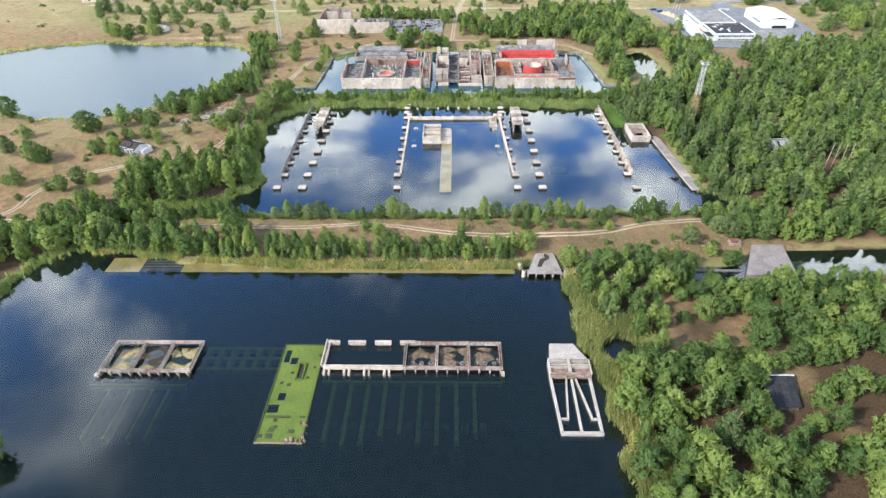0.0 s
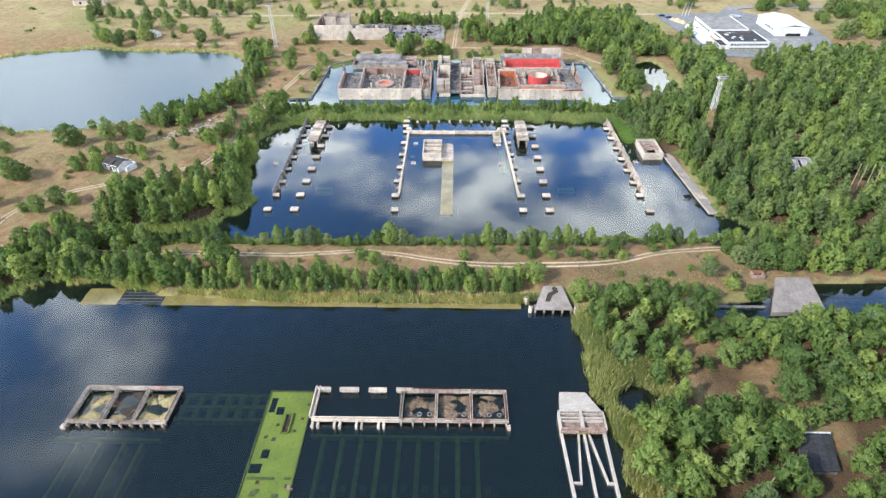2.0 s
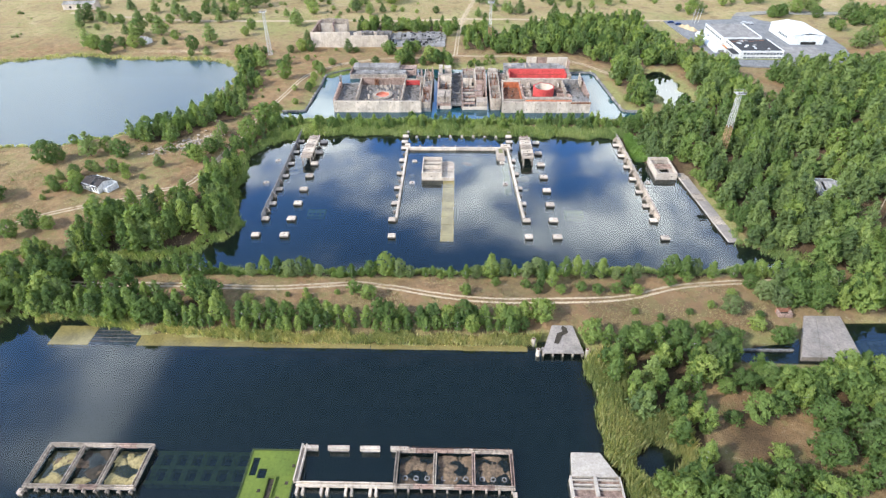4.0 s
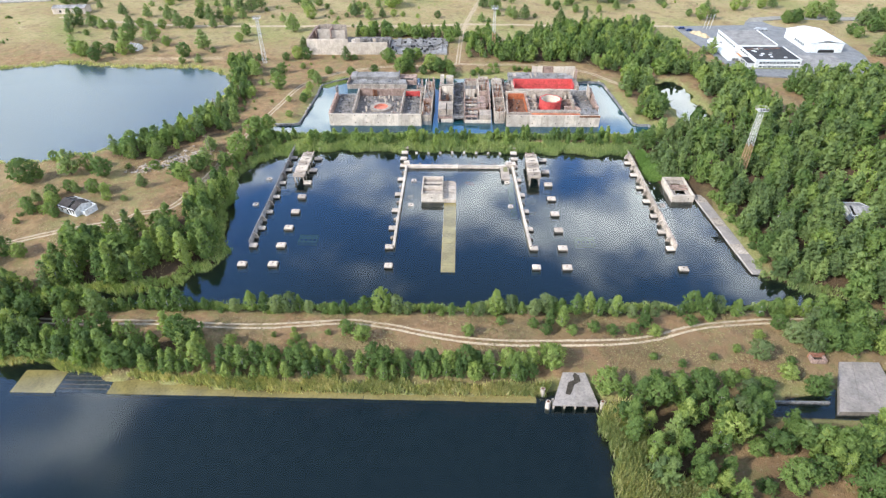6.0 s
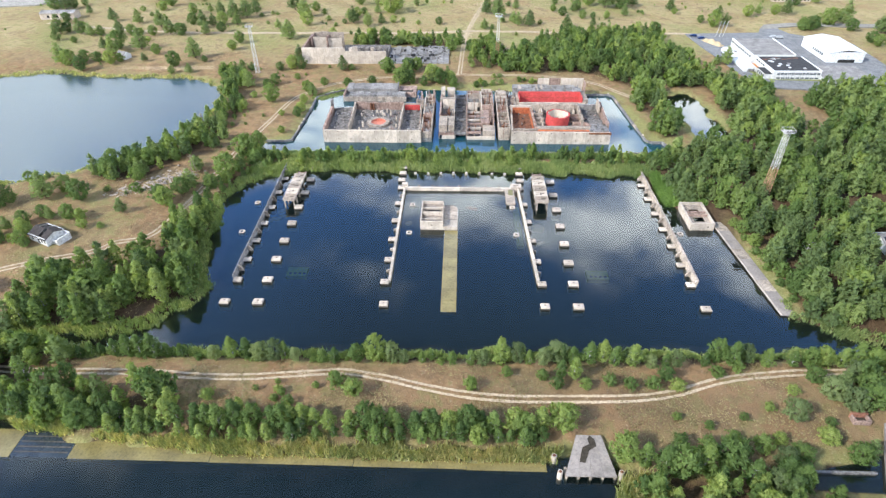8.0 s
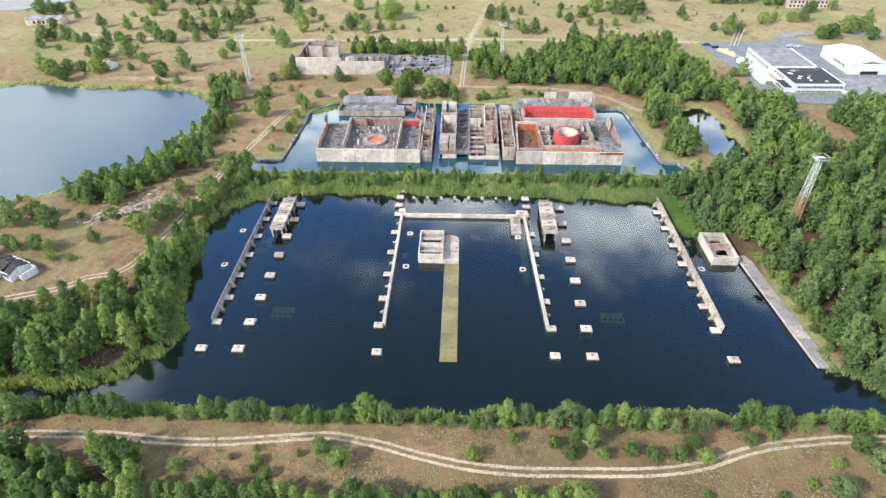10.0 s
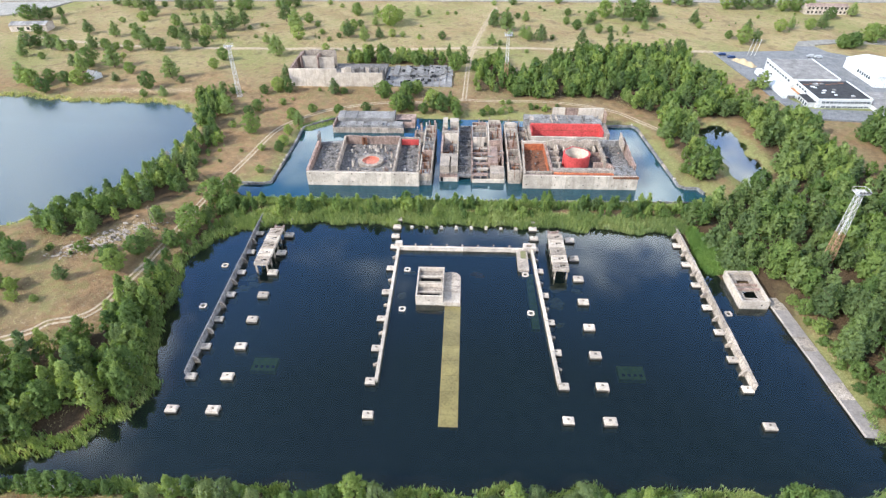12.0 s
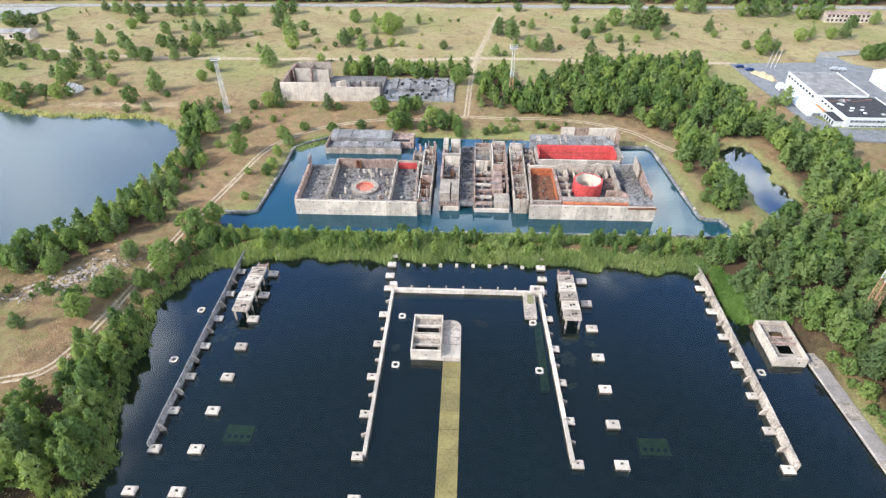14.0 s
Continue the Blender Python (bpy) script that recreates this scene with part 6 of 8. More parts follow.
AB = empty("annex", 16.3, 20, 0, "narrow ruined concrete annex of open cells", "ruin", "annexes")
cell_block(AB, 13.7, 18.8, 1.4, 41.5, 10, 5.6, MIXED)
cell_block(AB, 18.9, 23.2, 28, 44, 4, 3.8, MIXED)
for k in range(3):
    piece("stair_slab", boxes((14.3, 18.2, 30 + k * 3.4, 32.6 + k * 3.4, 4.6 + k * 0.4, 5.4 + k * 0.5), jit=0.15), CONCRETE, AB)

C1 = empty("transport_block", -8.4, 20, 0, "stepped concrete block between two water gaps", "ruin", "transport blocks")
piece("body", boxes((-11.6, -5.0, 4.4, 41.5, -3, 2.4)), CONCRETE_GREY, C1)
panelled(C1, -11.7, -4.9, 2.0, -3, 1.5, 2, CONCRETE_PALE, 0.5, False)
piece("ledge", boxes((-11.7, -4.9, 2.5, 4.4, 1.2, 1.8)), CONCRETE_ROSE, C1)
# doorway shade painted as a near-black box on the solid face
piece("dark_doorway", boxes((-11.2, -10.3, 1.93, 2.4, 0.2, 1.6)), SHADE_BLACK, C1)
for k in range(7):
    piece("stub_column", boxes((-11.4 + k * 0.95, -11.0 + k * 0.95, 3.0, 3.4, 1.8, 2.9)), CONCRETE_ROSE, C1)
piece("front_box", boxes((-11.6, -8.0, 4.5, 13.0, 2.4, 5.3), (-7.6, -5.0, 4.5, 13.0, 2.4, 5.2), jit=0.05), CONCRETE, C1)
piece("step_slab", boxes((-11.6, -5.0, 13.1, 16.0, 2.4, 4.4), jit=0.05), CONCRETE, C1)
piece("smooth_wall", boxes((-10.6, -5.2, 28.4, 29.0, 2.2, 6.6), jit=0.03), CONCRETE_PALE, C1)
ragged_wall(C1, -11.4, 16, -11.4, 41, 1, 6.0, 0.7, CONCRETE_ROSE, 0.4)
ragged_wall(C1, -5.2, 16, -5.2, 41, 1, 5.8, 0.5, CONCRETE, 0.4)
piece("cap", boxes((-11.8, -4.8, 29.1, 31.0, 4.0, 6.9), jit=0.06), CONCRETE, C1)
piece("back_box", boxes((-11.6, -9.8, 36, 41.5, 2.4, 8.0), (-8.8, -5.2, 38, 41.5, 2.4, 7.6), jit=0.08), CONCRETE_PALE, C1)
piece("back_slab", boxes((-9.6, -5.4, 31.2, 37.6, 2.4, 4.2), jit=0.08), CONCRETE_GREY, C1)
rubble(C1, -11, -5.6, 16.2, 28, 2.5, 24, (RUBBLE, CONCRETE_GREY, CONCRETE_ROSE), 1.2)

CH = empty("sunken_lane", -2.3, 24, 0, "dark rubble-strewn concrete lane between the blocks", "ruin")
piece("floor", boxes((-4.75, 0.1, 3.4, 46, 1.0, 2.1), jit=0.03), RUBBLE, CH)
piece("side_post", boxes((-4.95, -4.5, 2.4, 4.2, -3, 2.6), (0.0, 0.45, 2.2, 4.2, -3, 2.6), jit=0.05), CONCRETE_GREY, CH)
piece("lintel", boxes((-4.45, -0.05, 3.2, 4.0, 1.6, 2.2), jit=0.04), CONCRETE_GREY, CH)
rubble(CH, -4.6, -0.4, 5, 45, 2.1, 70, (RUBBLE, CONCRETE_GREY, CONCRETE_GREY), 1.1)
for k in range(5):
    y = 9 + k * 7.5 + random.uniform(-2, 2)
    piece("fallen_beam", boxes((-4.7, -0.1, y, y + 0.5, 2.1, 2.8), jit=0.12), CONCRETE_GREY, CH)

C2 = empty("transport_block", 6.6, 20, 0, "ruined concrete frame block with open storeys", "ruin", "transport blocks")
panelled(C2, 0.5, 12.4, 1.4, -3, 1.4, 4, CONCRETE_PALE, 0.5, False)
piece("body", boxes((0.5, 12.4, 2.0, 42, -3, 0.8)), CONCRETE_GREY, C2)
for k in range(6):
    y = 2.2 + k * 4.1
    piece("deck_slab", boxes((0.7, 6.4, y, y + 1.5, 2.4, 3.0), jit=0.06), CONCRETE_PALE if k % 2 else CONCRETE_ROSE, C2)
    for x in (0.6, 3.4, 6.0):
        piece("column", boxes((x, x + 0.5, y + 0.4, y + 0.9, 0.8, 2.4)), CONCRETE, C2)
ragged_wall(C2, 0.4, 2.2, 0.4, 42, -3, 4.2, 0.5, CONCRETE_ROSE, 0.8)
piece("front_box", boxes((7.2, 12.3, 2.2, 8.2, 0.8, 3.6), jit=0.05), CONCRETE, C2)
piece("side_box", boxes((6.6, 10.2, 8.4, 22, 0.8, 4.6), jit=0.08), CONCRETE_ROSE, C2)
ragged_wall(C2, 11.9, 8.4, 12.2, 42, -3, 5.8, 0.6, CONCRETE_ROSE, 0.6)
piece("slot", boxes((10.3, 11.4, 9, 20, 0.8, 2.0)), RUST, C2)
for k in range(4):
    x = 0.9 + k * 1.6
    piece("wall_fin", boxes((x, x + 1.35, 26.4, 27.0, 0.8, 6.2 + random.uniform(-.3, .3)), jit=0.06), CONCRETE_PALE if k != 3 else CONCRETE, C2)
# near-black box for the shade in a doorway, the wall stays whole
piece("dark_doorway", boxes((5.2, 6.3, 26.2, 26.42, 2.4, 4.0)), SHADE_BLACK, C2)
cell_block(C2, 0.4, 6.6, 28, 42, 4, 5.8, (CONCRETE_ROSE, CONCRETE_GREY, CONCRETE))
cell_block(C2, 6.8, 12.4, 24, 42, 5, 6.2, (CONCRETE_ROSE, CONCRETE, CONCRETE_PALE))
for ob, x0, x1, y0, y1, z, n in ((C1, -11.3, -5.6, 16, 41, 2.4, 26), (C2, 0.8, 6.2, 3, 26, 0.9, 26), (C2, 7, 12, 9, 41, 4.4, 22), (AA, -18.5, -15, 0, 40, 3, 18), (AB, 14, 18.4, 2, 41, 3.4, 20)):
    for k in range(n):
        x, y = random.uniform(x0, x1), random.uniform(y0, y1)
        h = random.uniform(0.8, 3.4)
        if k % 3:
            piece("stub_column", boxes((x, x + 0.4, y, y + 0.4, z - 0.5, z + h), jit=0.06), random.choice((CONCRETE_ROSE, CONCRETE, RUST, CONCRETE_GREY)), ob)
        else:
            piece("fallen_beam", boxes((x - 1.2, x + 1.2, y, y + 0.45, z + h * 0.5, z + h * 0.5 + 0.45), jit=0.1), random.choice((CONCRETE_ROSE, CONCRETE_GREY, RUST)), ob)
for ob, xs, y0, y1 in ((RA, (-59.6, -50.1, -28.4, -19.8), 1, 25), (RB, (19.8, 29.2, 50, 59.9), 2, 25)):
    for x in xs:
        for k in range(9):
            y = random.uniform(y0, y1)
            bm = bmesh.new()
            tube(bm, (x, y, 5.2), (x + random.uniform(-.3, .3), y + random.uniform(-.3, .3), 6.4 + random.uniform(0, 0.8)), 0.09, 0.06, 4)
            piece("rebar", bm, RUST, ob, "rusty reinforcing bars")
random.seed(11)

# quay walls of the pit
for pts, lab in (([(-85, -2.1), (-74.2, -2.3), (-73.0, 34), (-73.5, 46), (-61.4, 55), (-55, 57.5)], "low grey concrete quay wall round the flooded pit"), ([(54, 51), (57.7, 50.4), (71.5, 51), (75.9, -1.1), (82.2, -1.2), (84.6, -8.5)], "low grey concrete quay wall round the flooded pit"),
                 ([(-82, -13.2), (-25, -13.2), (30, -11.8), (83, -11.2)], "low concrete kerb wall between pit and pond")):
    qw = empty("pit_quay", *pts[1], 0, lab, "quay", "pit quays")
    f = fine(np.array(pts, float), 4.0)
    for a, b in zip(f, f[1:]):
        bm = bmesh.new()
        z = 0.95 + random.uniform(-0.12, 0.12)
        beam(bm, (*a, z), (*b, z), 0.7, 3.0)
        piece("quay_block", bm, CONCRETE_GREY if random.random() < 0.88 else CONCRETE, qw)
        if random.random() < 0.3:
            piece("bollard", boxes((a[0] - 0.3, a[0] + 0.3, a[1] - 0.3, a[1] + 0.3, z - 0.1, z + 0.5), jit=0.08), CONCRETE_PALE, qw)

# ---- masts, houses, works ----
def lattice_mast(x, y, h, w0, w1, label, group, low=None):
    z0 = gz(x, y) - 0.2
    ob = empty("light_mast", x, y, z0, label, "mast", group)
    n = max(6, int(h / 2.2))
    corner = lambda k, t: (x + (1, -1, -1, 1)[k % 4] * (w0 + (w1 - w0) * t) / 2, y + (1, 1, -1, -1)[k % 4] * (w0 + (w1 - w0) * t) / 2, z0 + h * t)
    for lo, hi, m in ((0.0, 0.5, low or STEEL_RED), (0.5, 1.0, STEEL_WHITE)):
        for k in range(4):
            bm = bmesh.new()
            tube(bm, corner(k, lo), corner(k, hi), 0.085, 0.075, 5)
            piece("leg", bm, m, ob)
        bm = bmesh.new()
        for i in range(n):
            a, b = i / n, (i + 1) / n
            if not lo <= (a + b) / 2 < hi:
                continue
            for k in range(4):
                tube(bm, corner(k, a), corner(k + 1, b), 0.038, 0.038, 4)
                tube(bm, corner(k + 1, a), corner(k, b), 0.038, 0.038, 4)
                tube(bm, corner(k, b), corner(k + 1, b), 0.038, 0.038, 4)
        piece("bracing", bm, m, ob)
    piece("foot", boxes((x - w0 * 0.7, x + w0 * 0.7, y - w0 * 0.7, y + w0 * 0.7, z0 - 0.5, z0 + 0.35)), CONCRETE, ob)
    zt = z0 + h
    piece("platform", boxes((x - 1.7, x + 1.7, y - 1.4, y + 1.4, zt, zt + 0.15)), STEEL_WHITE, ob)
    bm = bmesh.new()
    for a, b in (((-1.7, -1.4), (1.7, -1.4)), ((1.7, -1.4), (1.7, 1.4)), ((1.7, 1.4), (-1.7, 1.4)), ((-1.7, 1.4), (-1.7, -1.4))):
        tube(bm, (x + a[0], y + a[1], zt + 1.1), (x + b[0], y + b[1], zt + 1.1), 0.06, 0.06, 4)
        tube(bm, (x + a[0], y + a[1], zt), (x + a[0], y + a[1], zt + 1.1), 0.06, 0.06, 4)
    piece("railing", bm, STEEL_WHITE, ob)
    for k in range(4):
        a = -1.3 + k * 0.85
        piece("floodlight", boxes((x + a, x + a + 0.55, y - 1.75, y - 1.42, zt + 0.5, zt + 1.0)), CONCRETE_GREY, ob)


lattice_mast(104.0, -47.8, 26.6, 2.2, 1.3, "tall lattice light mast, rusty below and white above", "light masts")
lattice_mast(-111.5, 77.5, 24.0, 1.9, 1.0, "pale lattice light mast with a platform", "light masts", STEEL_WHITE)
lattice_mast(17.0, 93.0, 25.0, 1.9, 1.0, "rusty lattice light mast with a platform", "light masts")


def a_pole(x, y, h, lean, label="bare leaning wooden line poles"):
    z = gz(x, y) - 0.3
    ob = empty("line_pole", x, y, z, label, "pole", "line poles")
    for dx, lx in ((-lean, 0.0), (lean, 0.25)):
        bm = bmesh.new()
        tube(bm, (x + dx, y, z), (x + lx, y + 0.3, z + h), 0.16, 0.11, 6)
        piece("post", bm, WOOD, ob)
    bm = bmesh.new()
    tube(bm, (x - 1.0, y + 0.3, z + h * 0.92), (x + 1.2, y + 0.3, z + h * 0.92), 0.09, 0.09, 5)
    piece("crossarm", bm, WOOD, ob)
    return ob


a_pole(-102.6, -35.1, 9.0, 1.2)
a_pole(-113.5, 4.0, 9.0, 1.2)
for k, (x, lean) in enumerate(((140.0, 2.4), (142.5, 2.2), (145.5, 1.9), (148.0, 2.1))):
    z = gz(x, -91) - 0.3
    ob = empty("timber_prop", x, -91, z, "tall pale leaning timber prop in a clearing", "pole", "timber props")
    bm = bmesh.new()
    tube(bm, (x, -92.5, z), (x + lean, -89.5, z + 10.5), 0.2, 0.13, 6)
    piece("shaft", bm, WOOD, ob)


def house(x0, x1, y0, y1, h, turn, label, roof_mat, wall_mat, windows, pitch=1.6, broken=False, name="house"):
    """A small house with a pitched roof on its long axis (x)."""
    cx, cy = (x0 + x1) / 2, (y0 + y1) / 2
    z = gz(cx, cy)
    ob = empty(name, cx, cy, z, label, "house")
    ob.rotation_euler.z = radians(turn)
    a, b = (x1 - x0) / 2, (y1 - y0) / 2
    t = 0.3
    part("wall", boxes((-a, a, -b, -b + t, -0.6, h), jit=0.02), wall_mat, ob)
    part("wall", boxes((-a, a, b - t, b, -0.6, h), jit=0.02), wall_mat, ob)
    for s in (-1, 1):
        bm = bmesh.new()
        pts = [(-b + t, -0.6), (b - t, -0.6), (b - t, h), (0, h + pitch), (-b + t, h)]
        va = [bm.verts.new((s * a, p, q)) for p, q in pts]
        vb = [bm.verts.new((s * (a - t), p, q)) for p, q in pts]
        bm.faces.new(va)
        bm.faces.new(vb[::-1])
        for i in range(5):
            bm.faces.new((va[i], vb[i], vb[(i + 1) % 5], va[(i + 1) % 5]))
        bmesh.ops.recalc_face_normals(bm, faces=bm.faces[:])
        part("gable", bm, wall_mat, ob)
    part("floor", boxes((-a + t, a - t, -b + t, b - t, -0.6, 0.1)), PEAT_AND_SHADE, ob)
    n = 9
    for s in (-1, 1):
        for k in range(n):
            if broken and random.random() < 0.2:
                continue
            bm = bmesh.new()
            xa, xb = -a - 0.2 + (2 * a + 0.4) * k / n, -a - 0.2 + (2 * a + 0.4) * (k + 1) / n - 0.02
            zz = random.uniform(-0.04, 0.04)
            v = [bm.verts.new(q) for q in ((xa, s * (b + 0.35), h - 0.22 + zz), (xb, s * (b + 0.35), h - 0.22 + zz), (xb, 0, h + pitch + 0.1 + zz), (xa, 0, h + pitch + 0.1 + zz))]
            w = [bm.verts.new((p.co.x, p.co.y, p.co.z - 0.12)) for p in v]
            bm.faces.new(v)
            bm.faces.new(w[::-1])
            for i in range(4):
                bm.faces.new((v[i], v[(i + 1) % 4], w[(i + 1) % 4], w[i]))
            bmesh.ops.recalc_face_normals(bm, faces=bm.faces[:])
            part("roof_sheet", bm, roof_mat, ob)
    for u, wd, zb, zt in windows:
        # near-black panel gives the window its inner shade
        o = part("window", boxes((u - wd / 2, u + wd / 2, -b - 0.03, -b + 0.1, zb, zt)), SHADE_BLACK, ob, "near-black panel standing in for a shaded window opening")
        part("sill", boxes((u - wd / 2 - 0.1, u + wd / 2 + 0.1, -b - 0.09, -b - 0.032, zb - 0.12, zb)), wall_mat, o)
    return ob


ruin = house(-138.0, -129.6, -80.6, -74.0, 2.5, -24, "derelict white house with a broken dark roof beside the track", ROOF_OLD, WHITE_WALL, [(0.4, 0.9, 0.1, 1.9), (2.0, 0.7, 0.7, 1.8), (3.3, 0.7, 0.7, 1.8), (-2.4, 0.8, 0.7, 1.8)], 1.1, True)
part("wing_wall", boxes((4.3, 6.6, -1.4, -1.15, -0.5, 1.5), jit=0.15), WHITE_WALL, ruin)
part("wing_wall", boxes((6.4, 6.65, -1.1, 3.0, -0.5, 2.1), jit=0.15), WHITE_WALL, ruin)
part("wing_wall", boxes((4.3, 6.6, 3.0, 3.25, -0.5, 2.4), jit=0.15), WHITE_WALL, ruin)
part("wing_floor", boxes((4.3, 6.3, -1.1, 3.0, -0.5, 0.2)), PEAT_AND_SHADE, ruin)
house(128.2, 135.2, -79.0, -70.5, 2.6, 0, "small shed with a grey sheet roof in the wood", ROOF_GREY, WHITE_WALL, [(0, 1.0, 0.8, 1.8)], 1.1, True, "shed")
house(-198.5, -192.0, 98.0, 102.5, 2.4, -25, "small pale ruined house among pines", ROOF_GREY, WHITE_WALL, [(1.0, 1.2, 0.8, 2.0)], 1.4, True)
house(-291, -268, 178, 187, 4.0, 4, "long white shed with a pale roof on the heath", ROOF_GREY, CONCRETE_PALE, [(-6, 1.6, 1, 2.6), (0, 1.6, 1, 2.6), (6, 1.6, 1, 2.6)], 1.0, False, "long_shed")
blk = house(223, 250, 227, 235, 5.2, -2, "two-storey pale block with rows of windows beside the road", CONCRETE_ROSE, CONCRETE_PALE, [(-11.5 + k * 2.6, 1.3, z, z + 1.3) for k in range(10) for z in (0.8, 3.3)], 0.8, False, "barrack_block")
house(112, 122, 92, 98, 2.2, -30, "small grey-roofed shed at the wood's edge", ROOF_GREY, CONCRETE_GREY, [(0, 1.0, 0.8, 1.6)], 0.8, False, "shed")

# the long windowless hall
bh = empty("unfinished_hall", -50, 104, 0, "long windowless concrete hall with a collapsed roof", "hall")
panelled(bh, -90.0, -66.2, 91.2, -0.5, 10.2, 4, CONCRETE_PALE, 0.8, False)
panelled(bh, -66.1, -43.8, 91.2, -0.5, 8.3, 4, CONCRETE_PALE, 0.8, False)
piece("side_wall", boxes((-90.2, -89.4, 92.1, 118.6, -0.5, 9.8), jit=0.1), CONCRETE_ROSE, bh)
piece("floor", boxes((-89.4, -44, 92, 118.6, -0.5, 3.5)), RUBBLE, bh)
ragged_wall(bh, -87.5, 114, -70.5, 114, 0, 12.2, 0.6, CONCRETE, 0.3, "back_wall")
ragged_wall(bh, -87.5, 106, -87.5, 114, 0, 11.6, 0.5, CONCRETE_ROSE, 0.8, "back_wall")
ragged_wall(bh, -79.0, 106.5, -79.0, 114, 0, 11.0, 0.5, CONCRETE_ROSE, 0.8, "back_wall")
piece("tower_panel", boxes((-86.6, -79.4, 107.0, 107.4, 4, 11.2), jit=0.1), CONCRETE_PALE, bh)
piece("tower_panel", boxes((-78.6, -70.8, 108.0, 108.4, 4, 10.4), jit=0.1), CONCRETE_PALE, bh)
for k in range(9):
    x = -65 + k * 2.4
    piece("loose_panel", boxes((x, x + 1.9, 96 + random.uniform(0, 2), 96.5 + random.uniform(2, 4), 3.5, 8.0 + random.uniform(0, 1.6)), jit=0.4), random.choice((CONCRETE_PALE, CONCRETE, RUBBLE)), bh)
for k in range(11):
    a = -43.6 + k * 3.1
    piece("fallen_roof", boxes((a, a + 3.0, 92.0, 105.0, 0, 1.9 + random.uniform(-.3, .3)), jit=0.2), ROOF_GREY, bh)
    piece("fallen_roof", boxes((a, a + 3.0, 105.1, 119.0, 0, 2.4 + random.uniform(-.4, .4)), jit=0.25), ROOF_GREY if k % 2 else CONCRETE_GREY, bh)
for k in range(60):
    x, y = random.uniform(-43, -11), random.uniform(93, 118)
    s = random.uniform(0.4, 2.2)
    piece("rubble_lump", boxes((x, x + s, y, y + random.uniform(.4, 1.6), 1.8, 2.5 + random.uniform(0, 0.7)), jit=0.25), random.choice((RUBBLE, SHADE_BLACK, CONCRETE_GREY, ROOF_DARK)), bh)

# the white works
def strip_windows(ob, x0, x1, y, z0, z1, n):
    w = (x1 - x0) / n
    for k in range(n):
        a = x0 + k * w + w * 0.12
        p = piece("window", boxes((a, a + w * 0.76, y - 0.05, y + 0.12, z0, z1)), GLASS, ob, "dark glass window")
        q = part("frame", boxes((a - 0.08, a + w * 0.76 + 0.08, y - 0.09, y - 0.052, z1, z1 + 0.1), (a + w * 0.36, a + w * 0.40, y - 0.08, y - 0.052, z0, z1)), WHITE_METAL, None)
        q.parent = p


def side_windows(ob, x, y0, y1, z0, z1, n):
    w = (y1 - y0) / n
    for k in range(n):
        a = y0 + k * w + w * 0.2
        piece("window", boxes((x - 0.05, x + 0.12, a, a + w * 0.6, z0, z1)), GLASS, ob, "dark glass window")


mh = empty("factory_hall", 170, 98, 1, "white factory hall with a flat grey roof and window rows", "factory")
piece("front_wing", boxes((156.2, 180.2, 69.3, 92.0, 0, 6.0)), WHITE_WALL, mh)
piece("rear_wing", boxes((154.0, 177.0, 92.05, 121.0, 0, 6.9)), WHITE_WALL, mh)
piece("front_roof", boxes((156.7, 179.7, 69.8, 91.9, 6.0, 6.12)), ROOF_DARK, mh, "dark felt roof with skylights")
piece("rear_roof", boxes((154.5, 176.5, 92.5, 120.5, 6.9, 7.02)), ROOF_GREY, mh, "pale grey felt roof")
piece("parapet", boxes((156.1, 180.3, 69.2, 69.7, 6.0, 6.35), (156.1, 156.6, 69.7, 92, 6.0, 6.35), (179.8, 180.3, 69.7, 92, 6.0, 6.35), (153.9, 154.4, 92, 121, 6.9, 7.25), (176.6, 177.1, 92, 121, 6.9, 7.25)), WHITE_METAL, mh)
strip_windows(mh, 158.0, 179.7, 69.3, 4.2, 5.3, 12)
strip_windows(mh, 158.0, 179.7, 69.3, 2.2, 3.0, 9)
side_windows(mh, 156.2, 80, 91, 4.7, 5.6, 4)
side_windows(mh, 154.0, 93, 120.5, 5.0, 6.1, 9)
piece("low_annex", boxes((152.6, 156.15, 70.2, 79.5, 0, 4.4)), WHITE_WALL, mh)
piece("annex_roof", boxes((152.4, 156.15, 70.0, 79.7, 4.4, 4.55)), ROOF_DARK, mh)
side_windows(mh, 152.6, 70.6, 79.2, 2.2, 3.8, 4)
for k in range(13):
    x, y = random.uniform(158, 176), random.uniform(71, 88)
    piece("skylight", boxes((x, x + random.uniform(1, 2.6), y, y + random.uniform(.5, 1.2), 6.12, 6.45), jit=0.05), WHITE_METAL if k % 3 else ROOF_GREY, mh, "pale roof skylight")
for k in range(6):
    piece("roof_patch", boxes((157.5 + k * 3.4, 160.1 + k * 3.4, 87 + k % 3, 87.8 + k % 3, 6.12, 6.2), jit=0.1), RUST, mh)
h2 = empty("warehouse", 208, 110, 1, "tall white sheet-metal warehouse with a low gable roof", "warehouse")
wx0, wx1, wy0, wy1 = 196.0, 215.5, 95.0, 124.0
piece("wall", boxes((wx0, wx1, wy0, wy0 + 0.4, 0, 7.2), (wx0, wx1, wy1 - 0.4, wy1, 0, 7.2), (wx0, wx0 + 0.4, wy0 + 0.4, wy1 - 0.4, 0, 7.2), (wx1 - 0.4, wx1, wy0 + 0.4, wy1 - 0.4, 0, 7.2)), WHITE_METAL, h2)
